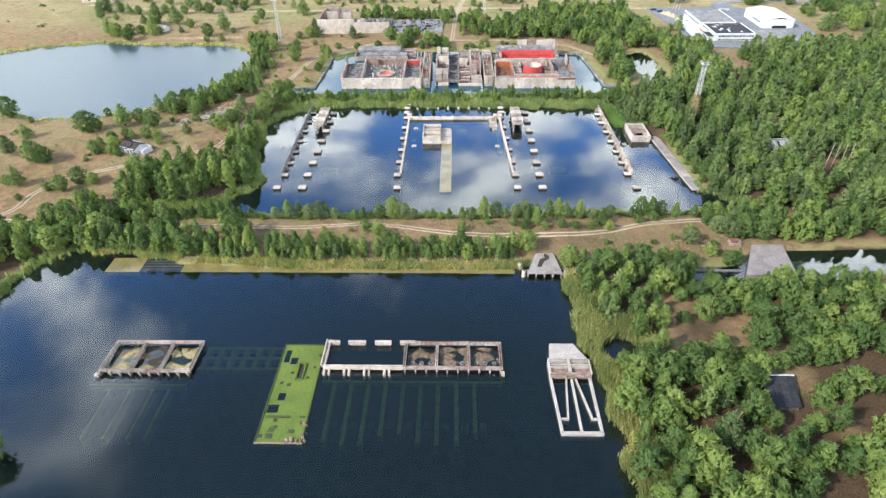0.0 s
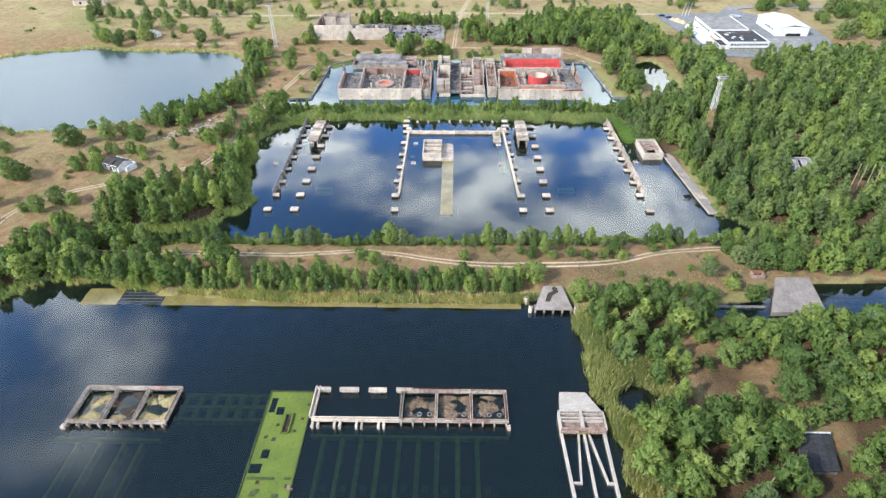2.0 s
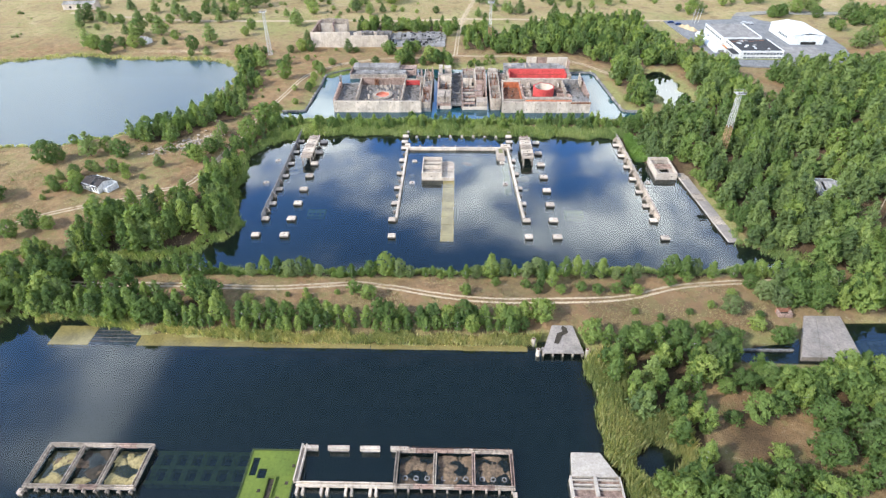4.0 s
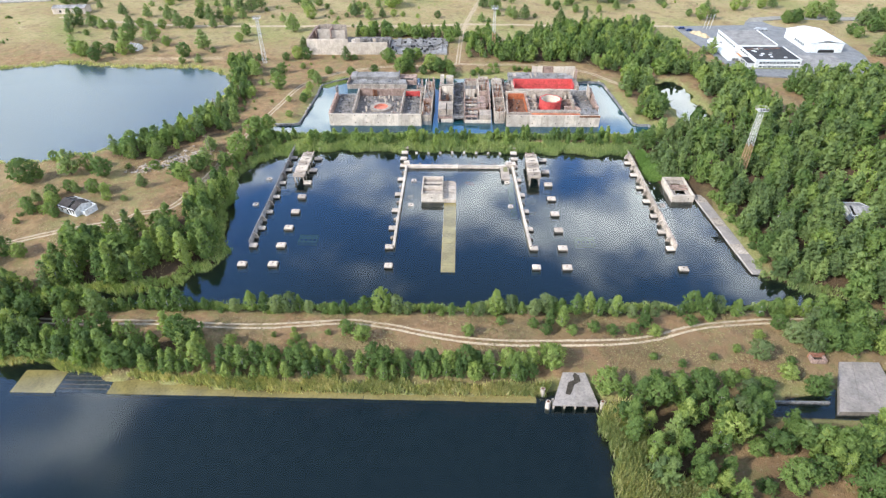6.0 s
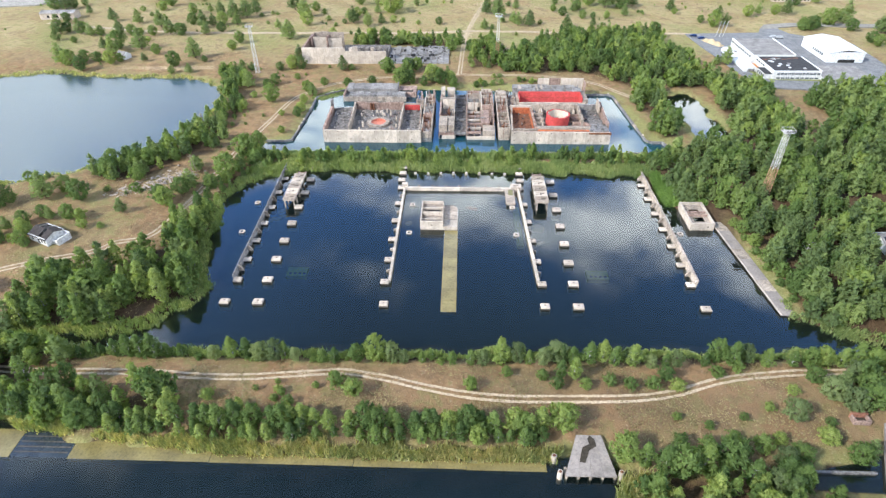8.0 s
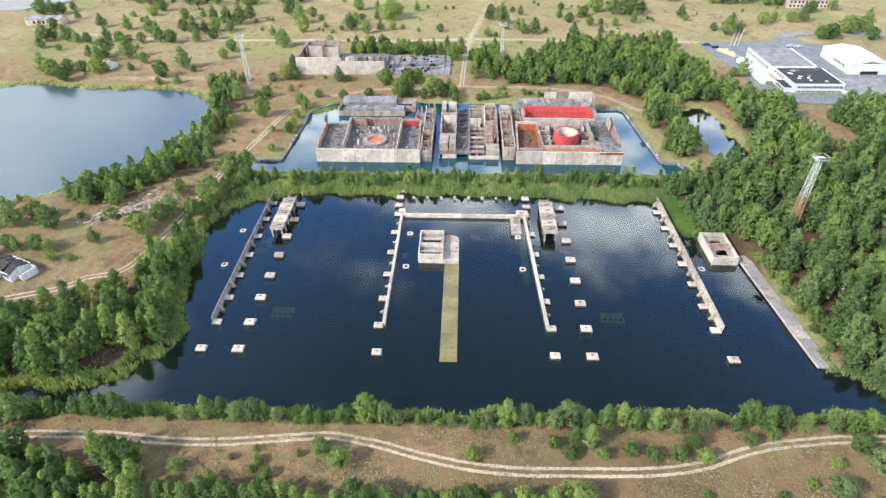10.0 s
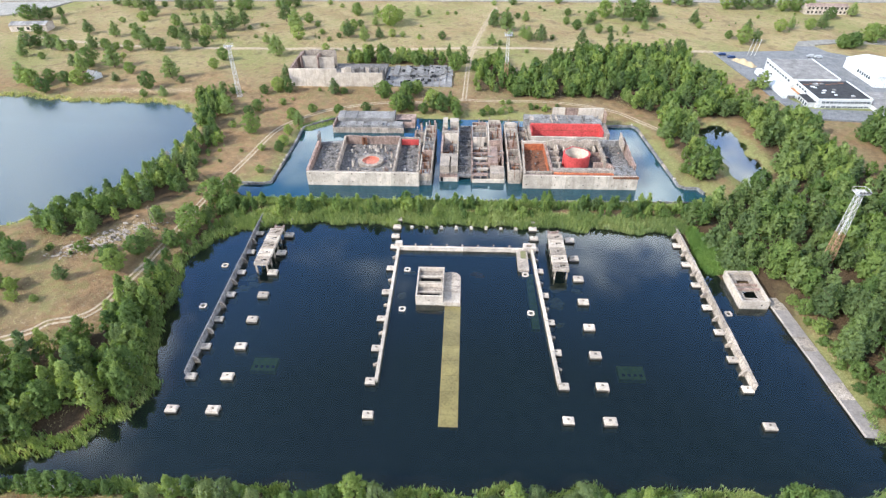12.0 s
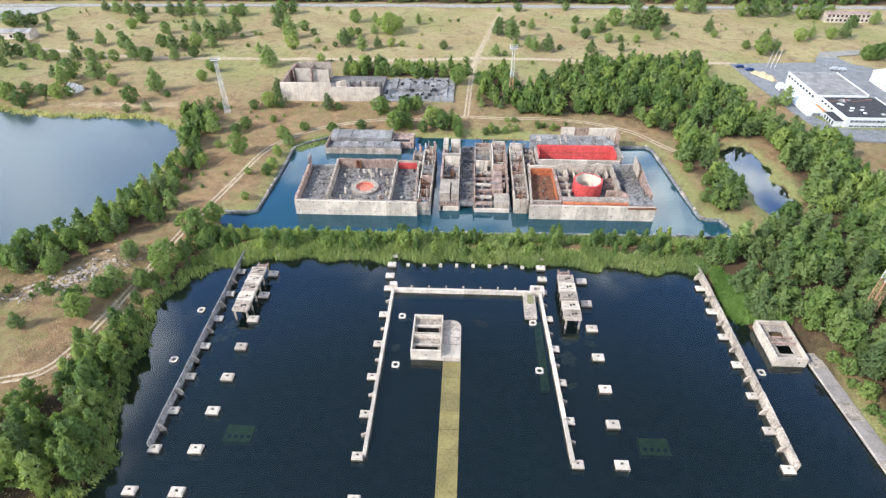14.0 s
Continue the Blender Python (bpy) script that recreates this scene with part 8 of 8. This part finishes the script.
def bank_rows():
    """The rows of trees on both sides of the dam, and its single bushes."""
    rnd = random.Random(7)
    x = -104.0
    while x < 112:
        tall = 5.9 + 1.4 * math.sin(x * 0.21) + rnd.uniform(-1.2, 1.4)
        if not (55 < x < 58 or 74 < x < 78):
            kind = rnd.choice(("birch", "birch", "birch", "bush", "round", "willow"))
            tree(kind, x, -125.2 + rnd.uniform(-0.8, 1.0) + (1.5 if x > 60 else 0), max(2.6, tall * rnd.uniform(0.75, 1.2)) * (0.6 if kind == "bush" else 1), "trees along the dam", {"birch": 1.15, "bush": 1.0}.get(kind, 0.82))
        x += rnd.uniform(2.2, 4.6)
    x = -118.0
    while x < 18:
        for back in (0, 1):
            tall = (7.0 if back else 4.8) + rnd.uniform(-1.4, 1.4)
            kind = rnd.choice(("birch", "birch", "birch", "round"))
            if x < -84 and not back:
                continue
            tree(kind, x + rnd.uniform(-1, 1), -147.9 + 2.5 * back + rnd.uniform(-0.8, 0.8) + (2.5 if x < -80 else 0), max(2.5, tall), "trees along the dam", 1.2 if kind == "birch" else 0.8)
        x += rnd.uniform(2.0, 3.4)
    singles = [(-36.1, -143.3, "bush", 2.6), (-26.4, -136.5, "bush", 3.4), (-30.8, -133.6, "bush", 3.0), (1, -134.4, "bush", 2.6), (-35.6, -134.7, "bush", 1.3), (21.3, -144, "round", 6.5),
               (10.7, -144.3, "round", 5.0), (13, -147.1, "birch", 4.4), (33.6, -150.7, "round", 6.5), (21.4, -133.2, "bush", 2.4), (28, -133.4, "bush", 2.2), (18.2, -130.6, "bush", 2.2),
               (25.8, -130.4, "birch", 6.4), (22.8, -130.0, "birch", 5.6), (33.9, -132.2, "bush", 2.4), (38.5, -133.1, "bush", 2.4), (43.9, -132.7, "bush", 2.6), (49.4, -133.2, "bush", 2.6)]
    more = [(9.8, -129.4, "bush", 2.0), (60.2, -128.5, "bush", 2.4), (65.9, -126.2, "bush", 2.4), (73.2, -140.4, "willow", 5.2), (84.1, -134.5, "willow", 5.6), (66.4, -151.9, "willow", 5.0),
            (47.7, -129.8, "round", 4.0), (93, -133, "round", 6.0), (99, -136, "round", 6.5), (92.5, -128.5, "willow", 5.0), (-102, -219, "round", 7.5), (-106, -222, "round", 7.0),
            (87.5, -137.4, "willow", 5.6), (91.5, -137.0, "round", 6.6), (97, -137.6, "round", 6.6), (85.2, -149.0, "pine", 5.0), (82.6, -150.2, "round", 5.0), (44, -154.8, "round", 7.4), (49, -153.6, "birch", 7.6), (54.6, -152.4, "round", 7.2), (57.4, -156.6, "birch", 7.4), (37.2, -152.6, "birch", 6.8), (40.6, -154.2, "birch", 7.6), (62, -157.6, "willow", 5.4), (22.5, -123.5, "willow", 5.6), (41, -124, "willow", 4.6)]
    yard = [(-141.5, -76, "round", 4.6), (-141.5, -80, "bush", 3.4), (-148, -80, "round", 4.0), (-139, -67, "pine", 4.6), (-133, -66.5, "round", 5.0), (-126.0, -71, "bush", 2.6), (-144, -74, "round", 4.4), (-150, -73, "pine", 4.6), (-138.5, -82, "round", 3.4), (-146, -70, "round", 4.6), (-142, -66, "round", 4.2), (-151, -77, "round", 4.4), (-128.5, -67, "round", 4.0)]
    pit = [(-77, 22, "round", 4.4), (-77.5, 38, "round", 4.0), (-80, 5, "bush", 2.4), (-79, 52, "round", 5.0), (-72, 60, "bush", 3.2), (-60, 60, "round", 4.0), (-48, 63, "bush", 3.4), (-86, -8, "round", 6.5), (-89, -14, "birch", 7.0), (80, 10, "round", 3.6), (80, 30, "bush", 3.0), (83, 20, "birch", 5.0)]
    pit += [(-13.2, 63.5, "round", 7.0), (-9.5, 67.5, "pine", 6.6), (-17.5, 65.5, "pine", 6.2), (-21.5, 61.5, "round", 4.6), (-31.5, 64.0, "round", 6.4), (-28.5, 66.5, "round", 5.6), (-31.2, 77.5, "round", 6.2), (-26.5, 83.0, "round", 6.0),
            (-42.1, 80.5, "bush", 4.4), (-7.0, 61.8, "round", 5.0), (5.2, 59.5, "bush", 2.6), (9.5, 60.5, "bush", 2.4), (13.5, 61.5, "bush", 2.2), (7.4, 64.0, "bush", 2.0), (18.0, 63.0, "bush", 2.2)]
    for px, py, kind, h in singles + more + yard + pit:
        tree(kind, px, py, h * (1.25 if kind == "bush" else 1.1), "trees along the dam", 1.1)


plant_everything()
bank_rows()

# single trees and bushes of the open ground: x, y, width of the crown
GROVE_ROAD = [(-294.8, 202.9, 10.9), (-287.4, 203.1, 9.1), (-284.2, 208.2, 7.3), (-280.3, 215.9, 5.2), (-265.2, 194.2, 5), (-269, 171.8, 6.7), (-253.4, 241, 6.2), (-243.4, 237, 7.7), (-233.5, 233.1, 9.2), (-226.4, 234.6, 8.5), (-217.8, 239, 4.7), (-204.5, 233.8, 7.7), (-197.9, 234, 7.7), (-191.5, 235.5, 9.2), (-182.2, 231.6, 8.4), (-170.6, 240.2, 4.6), (-161.2, 232.2, 7.6), (-155.4, 232.3, 8.4), (-136, 238.3, 5.4), (-129.4, 235.7, 9.2), (-122.8, 240, 7.7), (-215.3, 215, 8.1), (-216, 202.6, 7.2), (-229.3, 199.8, 4.3), (-217, 186.3, 3.5)]
GROVE_WEST_HEATH = [(-238.5, 174.7, 7.4), (-218.4, 169, 7.3), (-200, 161.4, 9.1), (-189.9, 191.6, 7), (-180.4, 198.8, 4.3), (-171.5, 194.4, 7), (-180.9, 167, 7.9), (-171.3, 160.2, 8.4), (-166.4, 164.4, 6.5), (-160.9, 167.6, 8.6), (-157.7, 181.3, 10.2), (-149.9, 183.7, 10.2), (-146.8, 195, 8.4), (-151.7, 167.8, 6.6), (-156.1, 151.1, 6.3), (-164.3, 145.3, 6.2), (-140.3, 186.2, 3.4), (-134.4, 193.1, 2.8), (-130.6, 190.9, 2.8), (-131.1, 168.4, 2.6), (-121.5, 158.8, 5.1), (-109.7, 138, 10.3), (-121.9, 205.1, 10), (-110.4, 184.8, 10.2), (-104, 166.2, 8.5), (-137.3, 114.9, 6.3), (-137.2, 128.6, 6.6), (-120.6, 80.4, 5.2), (-114.9, 80.6, 4.2)]
GROVE_LAKE_HEATH = [(-250.6, 157.9, 5.2), (-258.3, 145.2, 9.5), (-255.9, 150, 6.4), (-245.5, 145.6, 7.6), (-237.5, 143.1, 6.3), (-231.1, 143.3, 6.3), (-220.1, 145.4, 7.5), (-212.2, 145.7, 6.9), (-207.3, 146.8, 4.4), (-197, 142.5, 6.2), (-186.9, 144.6, 8.1), (-179.2, 143, 8.7), (-215.1, 116.4, 5.8), (-206.8, 116.7, 11.1), (-192.2, 115.6, 10.4), (-195.4, 131.9, 3.6), (-240.5, 128.8, 4.2), (-253.2, 131.9, 6.1), (-181.2, 95.1, 4.4), (-179.3, 106.8, 6.2), (-153.9, 99.5, 9.4), (-146.2, 93.5, 3.8), (-159.8, 85.6, 8), (-158.4, 77.3, 4.1), (-148.8, 77.6, 4.7), (-205.3, 107.4, 7.4)]
GROVE_SHORE_ROW = [(-225.9, 90.2, 9.2), (-220.4, 88.3, 9.2), (-209.9, 80.7, 7.9), (-214.4, 94, 6.6), (-207.4, 94.3, 6.6), (-198.5, 91.1, 7.6), (-194.2, 93.3, 4.9), (-128.6, 72.1, 4.6), (-125.5, 74, 5.1)]
GROVE_HALL_SIDE = [(-100.1, 81.1, 4.7), (-94.2, 84.5, 7.3), (-93.4, 97.9, 6.5), (-88.9, 83.4, 6.3), (-110.2, 57.2, 7.2), (-103.3, 43.4, 3.7), (-92.7, 37.4, 8.1), (-100, 56, 4.8), (-97.1, 60.4, 5.8), (-87.7, 68.2, 3.5), (-76.6, 27.5, 5.2), (-75.6, 47.9, 5.6), (-84.3, 22, 3), (-66.1, 81.6, 6.2), (-61.6, 82.4, 4.1), (-41.5, 78.1, 8.7), (-30.8, 80.3, 7.7), (-25.1, 86.8, 4.7), (-33.5, 63.7, 8.3), (-27.4, 63.9, 3.4), (-17.9, 67.6, 8.3), (-14.5, 71.8, 6), (-8.1, 66.3, 5.9), (-6.2, 58.1, 4.8), (-17, 52.5, 6.5), (-60.2, 60, 4.8), (-47.5, 62.1, 3.4), (-8.1, 115.2, 8.5), (-4.3, 146.4, 3.7), (-0.3, 148.3, 4.3), (-83, 144.1, 4.9), (-72.3, 146.2, 2.5)]
GROVE_MID_HEATH = [(-101.1, 247.6, 3.9), (-90.9, 239.4, 3.1), (-76.6, 218.6, 8.1), (-63.8, 219, 5.1), (-51.8, 195.3, 13.9), (-61.2, 195.1, 4.9), (-35.8, 217.2, 5.1), (-28.6, 225, 3), (-16, 222.7, 2.6), (-10.5, 222.9, 2.6), (-105.7, 200.8, 7.1), (-97.9, 191.8, 4.2), (-92.1, 176.7, 4), (-78.7, 180.3, 6), (-73.9, 185.8, 6.8), (-74.6, 171, 7.9), (-70.5, 192.6, 4.8), (-64.1, 165.3, 7.1), (-55.7, 170.6, 5.9), (-48.1, 172.8, 5.3), (-41.7, 172, 3.9), (-31.2, 168.2, 3.2), (-17.5, 167.6, 5.2), (3.8, 167.3, 3.2), (-80.3, 169.9, 3.3), (-47.8, 207.1, 8.5)]
GROVE_EAST_HEATH = [(15.5, 211.2, 6.4), (13.9, 193.8, 8.2), (22.1, 186.3, 10.1), (21.5, 211.3, 5), (30.6, 214, 4.3), (35.4, 206.9, 5.6), (31.2, 173, 6.5), (33.9, 166.2, 6.4), (41.2, 166.4, 8.3), (48.7, 170.5, 3.2), (23.7, 172.8, 4.6), (11.9, 157.9, 5.7), (16.9, 158, 3.1), (61.8, 251.6, 5.4), (29.3, 248, 6.2), (16.2, 247.6, 3.9), (60.8, 200.7, 4.9), (64.7, 222.3, 5.1), (35.4, 130.6, 2.9), (31.3, 144.8, 2.4), (66, 189.7, 6.8), (74.6, 201.1, 5.5), (77.9, 181.5, 5.3), (78, 206.9, 7), (88, 218, 10.8), (98.9, 211, 14.1), (108.9, 208.9, 14), (119.5, 216.4, 7.1), (65.3, 164.2, 6.4)]
GROVE_WORKS_HEATH = [(82.5, 166.6, 4.5), (85.8, 184.9, 4), (94.3, 182, 4.6), (107.4, 188.7, 6), (121.1, 196.7, 2.7), (142.2, 202.9, 6.9), (142.7, 194, 4.7), (124.1, 163.1, 2.5), (145.9, 246.7, 9.9), (137.7, 250.6, 7.7), (151.6, 246.8, 6.8), (175.4, 240.7, 9), (184.6, 240.9, 11.2), (195.7, 241.2, 11.2), (207.8, 248.2, 7.6), (211.2, 235, 8.8), (220.3, 235.2, 11), (232.5, 242.1, 7.4), (169.9, 187.3, 6.6), (153.8, 173.6, 5.1), (158.7, 164.1, 9.4), (167, 167.1, 6.3), (189.6, 187.8, 8), (198.6, 193.4, 5.4), (209.1, 191.5, 6.7), (217.8, 193.9, 8), (251.5, 223.5, 7.1), (217.2, 156.6, 9.2), (212.6, 159.2, 7.4), (234.3, 217, 7.1)]
GROVE_YARD_EDGE = [(232.6, 167.1, 12), (243.9, 170.1, 10.5), (240.7, 155.2, 7.8), (240.4, 131.7, 7.5), (258.4, 152.2, 11.7), (256.8, 138.3, 9.1), (266.1, 138.3, 6), (279.2, 145.1, 7.6), (240.8, 125.2, 7.3), (212.4, 156.8, 7.9), (219.5, 159.7, 7.9), (140.9, 91.9, 7.6), (135.8, 91.9, 4.8), (232.7, 89.7, 10.2), (259.1, 112.7, 10.7), (242.4, 95.3, 8.9), (251.1, 89.7, 10.2)]
GROVE_LEFT_HEATH = [(-188, -63.3, 5.9), (-171.2, -85.2, 8.3), (-166, -86.2, 6.9), (-186.4, -77.7, 7.1), (-171.9, -102.5, 4.3), (-167, -103.3, 6.5), (-153, -107.5, 4.2), (-147.9, -107.5, 6.3), (-143.4, -102.5, 6.5), (-138.4, -102.5, 5.2), (-139.3, -112.4, 3.7), (-140.1, -116.6, 2.4), (-196.7, -45.5, 3.1), (-160.7, -113.5, 2.9), (-210.9, -39, 9.6), (-202.7, -39.1, 9.6), (-185.8, -39.2, 6.4), (-162.7, -58.9, 10), (-159.3, -56.6, 5), (-148.9, -53.2, 8.6), (-144.1, -48.4, 6.2), (-135.5, -54.4, 8.1), (-100.4, -44.3, 6.8), (-102.9, -31.3, 5.4), (-104.3, -56.4, 7), (-117.4, -62, 4.4), (-129.4, -47.2, 2.1), (-94.3, -42.5, 5.2), (-126.3, -94.7, 6.2)]
GROVE_WEST_BANK = [(-122, -39.2, 6), (-104.7, -27.6, 4.5), (-102.2, -47.8, 7), (-90.4, -34, 9.5), (-88.6, -16.5, 9.8), (-87.5, -28.4, 5.2), (-87.7, -51.1, 6.2), (-119.3, -47.8, 4.1), (-107.8, -53.5, 6.2), (-129.7, -48.2, 2.2), (-110, -47.4, 3.2), (-82.2, -23.8, 6), (-81.7, -17.8, 4.3), (-93, -43.1, 5.5)]
GROVE_CLEARING = [(66.4, -175, 7), (72.8, -172.5, 6), (80.2, -176.6, 8), (76.4, -185.6, 8.4), (60.5, -176, 4), (66.2, -186, 4.6), (87, -184, 7), (92, -178, 7.4), (70.4, -189.5, 3.6), (83.5, -190.5, 6.2), (79, -192.5, 5), (95.5, -187, 7), (101, -181, 6.4), (107, -186, 7), (67.5, -166, 5.6), (73.5, -164.6, 6), (80, -166.4, 6.4), (86.5, -166, 6.8), (62, -167.6, 4.6), (92, -168.5, 6.8)]
GROVE_QUAY = [(88.4, -63, 3.4), (89.6, -67, 4.6), (88.8, -71, 2.6), (90.6, -74, 4.8), (89.4, -78.5, 3), (91.4, -82, 5), (90, -86, 2.8), (92.4, -89, 4.8), (90.8, -93, 3), (93, -96.5, 4.6), (91.4, -100, 2.8), (94.5, -103.5, 5), (92, -107.5, 3), (97, -109, 4.6), (101, -113.6, 4.2), (86.6, -47, 4.6), (85, -43, 4), (88, -52, 5)]
GROVE_DAM_EAST = [(58, -146, 3), (63, -148.5, 4.6), (67.5, -146.5, 3.2), (70.5, -150.2, 5), (62, -141, 2.2), (78, -146, 4.6), (80.5, -142, 2.6), (68.5, -138.5, 2.4), (76, -133.5, 3), (53.5, -143.5, 2.4), (47, -141.5, 2.2), (82.6, -129.5, 4.4), (88.5, -131.5, 5.2), (45.5, -148.5, 4), (51, -149.5, 4.6), (57, -151, 5), (-52, -141, 3), (-44.5, -138.6, 2.2), (-60, -138.5, 3.4)]
GROVES = {"dam_east": (GROVE_DAM_EAST, 0.1), "quay": (GROVE_QUAY, 0.35), "clearing": (GROVE_CLEARING, 0.05), "road": (GROVE_ROAD, 0.55), "west_heath": (GROVE_WEST_HEATH, 0.55), "lake_heath": (GROVE_LAKE_HEATH, 0.55), "shore_row": (GROVE_SHORE_ROW, 0.3), "hall_side": (GROVE_HALL_SIDE, 0.25), "mid_heath": (GROVE_MID_HEATH, 0.55), "east_heath": (GROVE_EAST_HEATH, 0.55), "works_heath": (GROVE_WORKS_HEATH, 0.55), "yard_edge": (GROVE_YARD_EDGE, 0.55), "left_heath": (GROVE_LEFT_HEATH, 0.4), "west_bank": (GROVE_WEST_BANK, 0.1)}


def plant_groves():
    rnd = random.Random(31)
    for key, (spots, pines) in GROVES.items():
        for x, y, w in spots:
            if water_gap(x, y) < 0.6 or track_gap(x, y) < 1.6:
                continue
            kind = "bush" if w < 4.4 else "pine" if rnd.random() < pines else "round"
            h = w * {"bush": 0.85, "pine": 1.2, "round": 0.98}[kind] * rnd.uniform(0.88, 1.12)
            reach = SHAPES[kind][1] + 0.03
            tree(kind, x, y, h, "trees of the open heath", w / (2 * reach * h))


plant_groves()


def reed_bed(name, spots, tall, label, leaf=REED_GREEN, bend=0.25):
    """Upright blades in tufts."""
    rng = np.random.default_rng(len(name) * 13 + len(spots[0]))
    x0, y0 = spots
    own = rng.integers(0, max(1, len(x0) // 9), len(x0))
    x, y = x0[own] + rng.normal(0, 0.42, len(x0)), y0[own] + rng.normal(0, 0.42, len(x0))
    n = len(x)
    z = np.maximum(height(x, y), -0.4)
    each = rng.uniform(0, 1, (n, 4))[own]
    h = tall * (0.45 + 0.75 * each[:, 0]) * rng.uniform(0.7, 1.1, n)
    a = rng.uniform(0, 6.28, n)
    w = 0.15 * rng.uniform(0.7, 1.5, n)
    u = np.stack([np.cos(a), np.sin(a), 0 * a], 1) * w[:, None]
    lean = np.stack([(each[:, 1] - 0.5) * bend * 2 * h + rng.normal(0, bend * 0.6, n) * h, (each[:, 2] - 0.5) * bend * 2 * h + rng.normal(0, bend * 0.6, n) * h, h], 1)
    p = np.stack([x, y, z], 1)
    v = np.stack([p - u, p + u, p + lean + u * 0.35, p + lean - u * 0.35], 1).reshape(-1, 3)
    patch = np.clip(0.42 + 0.4 * waves(x * 2.6, y * 2.6) + 0.7 * (each[:, 3] - 0.5) + rng.normal(0, 0.1, n), 0, 1)
    me = sprays_mesh(name, v, leaf, np.repeat(patch, 4), None, 4)
    return tagged(new(name, me), label, "reeds", kind="stuff")


def shore_spots(n, x0, x1, y0, y1, lo, hi, seed):
    rng = np.random.default_rng(seed)
    x, y = rng.uniform(x0, x1, n), rng.uniform(y0, y1, n)
    d = water_gap(x, y)
    ok = (d > lo) & (d < hi)
    ok &= (y > -148 - 4 * np.clip((x + 86) / 35, 0, 1)) | (x > 24) | (x < -112)
    return x[ok], y[ok]


reed_bed("reeds", shore_spots(120000, -118, 20, -156, -140, -1.2, 2.0, 1), 1.6, "pale straw reeds along the lake shore", REED_STRAW)
reed_bed("reeds", shore_spots(120000, 28, 50, -240, -156, -0.5, 7.0, 2), 2.7, "tall green-yellow reeds along the lake shore", REED_STRAW)
reed_bed("reeds", shore_spots(130000, -92, 70, -30, -14, -1.2, 5.5, 3), 2.0, "pale green reeds on the pond bank")
reed_bed("reeds", shore_spots(110000, -126, -68, -124, -28, -1.5, 2.4, 4), 1.5, "green reeds on the pond bank")
reed_bed("reeds", shore_spots(50000, 69.5, 84, -49.8, -28, -2.4, 7.0, 5), 1.4, "bright green marsh grass beside the pond", MARSH_GREEN)
reed_bed("reeds", shore_spots(90000, -290, -112, -46, 84, -1.0, 2.2, 6), 1.2, "yellow-green fringe of the quarry lake", REED_STRAW)
reed_bed("reeds", shore_spots(60000, -150, -95, -240, -140, -1.2, 3.0, 8), 1.8, "tall green reeds along the lake shore")
reed_bed("reeds", shore_spots(9000, -76, -58, 44, 58, -4.0, 1.5, 11), 0.9, "yellow-green water weeds in the pit corner")
reed_bed("reeds", shore_spots(60000, -115, 112, -127, -118, -1.0, 1.6, 9), 1.2, "low green reeds on the pond bank")
reed_bed("reeds", shore_spots(30000, 84, 150, -126, -100, -0.8, 2.2, 10), 1.2, "low green reeds on the pond bank")


def dry_grass():
    """Tufts of dry grass and heather on the open ground."""
    rng = np.random.default_rng(77)
    xs, ys = [], []
    for x0, x1, y0, y1, n in ((-230, -90, -125, -20, 42000), (-115, 95, -148, -122, 42000), (-120, 90, 50, 125, 26000), (-280, 140, 80, 245, 50000)):
        xs.append(rng.uniform(x0, x1, n)); ys.append(rng.uniform(y0, y1, n))
    x, y = np.concatenate(xs), np.concatenate(ys)
    ok = free(x, y, 1.0, 1.3)
    thick = waves(x * 3.1 + 9, y * 3.3) + 0.6 * waves(x * 9, y * 8) + rng.normal(0, 0.3, len(x))
    ok &= thick > 0.15
    x, y = x[ok], y[ok]
    n = len(x)
    out = np.tile(np.array([0.0, 0.0, 1.6]), (n, 1)) + rng.normal(0, 0.35, (n, 3))
    v, up = leaf_cards(np.stack([x, y, height(x, y) + rng.uniform(0.03, 0.10, n)], 1), 0.42, rng, out)
    t = np.clip(0.5 + 0.45 * waves(x * 1.3 + 70, y * 1.4) + rng.normal(0, 0.2, n), 0, 1)
    me = sprays_mesh("dry_grass", v, DRY_GRASS, np.repeat(t, 3), up)
    tagged(new("dry_grass", me), "tufts of dry tan and olive grass", "grass", kind="stuff")


dry_grass()


def stone_ridge():
    """Broken pale stones along the low ridge beside the track."""
    rng = np.random.default_rng(5)
    verts, faces = [], []
    for k in range(420):
        t = rng.uniform()
        x = -125 + 19 * t + rng.normal(0, 2.6)
        y = -50 + 17 * t + rng.normal(0, 2.2)
        if track_gap(np.array([x]), np.array([y]))[0] < 2.0:
            continue
        a = rng.uniform(0, 6.28)
        r = 0.16 + 0.5 * rng.uniform() ** 3
        z = gz(x, y)
        n = len(verts)
        for h, q in ((-0.15, 1.0), (rng.uniform(0.25, 0.8) * r, 0.7)):
            for i in range(5):
                e = r * q * rng.uniform(0.7, 1.25)
                verts.append((x + math.cos(a + i * 1.257) * e * 1.4, y + math.sin(a + i * 1.257) * e, z + h + rng.uniform(-0.05, 0.05)))
        faces += [(n + i, n + (i + 1) % 5, n + 5 + (i + 1) % 5, n + 5 + i) for i in range(5)] + [tuple(n + 5 + i for i in range(5))]
    me = bpy.data.meshes.new("stones")
    me.from_pydata(verts, [], faces)
    me.materials.append(CONCRETE)
    tagged(new("stones", me), "broken pale stones on the low ridge", "stones", kind="stuff")


stone_ridge()
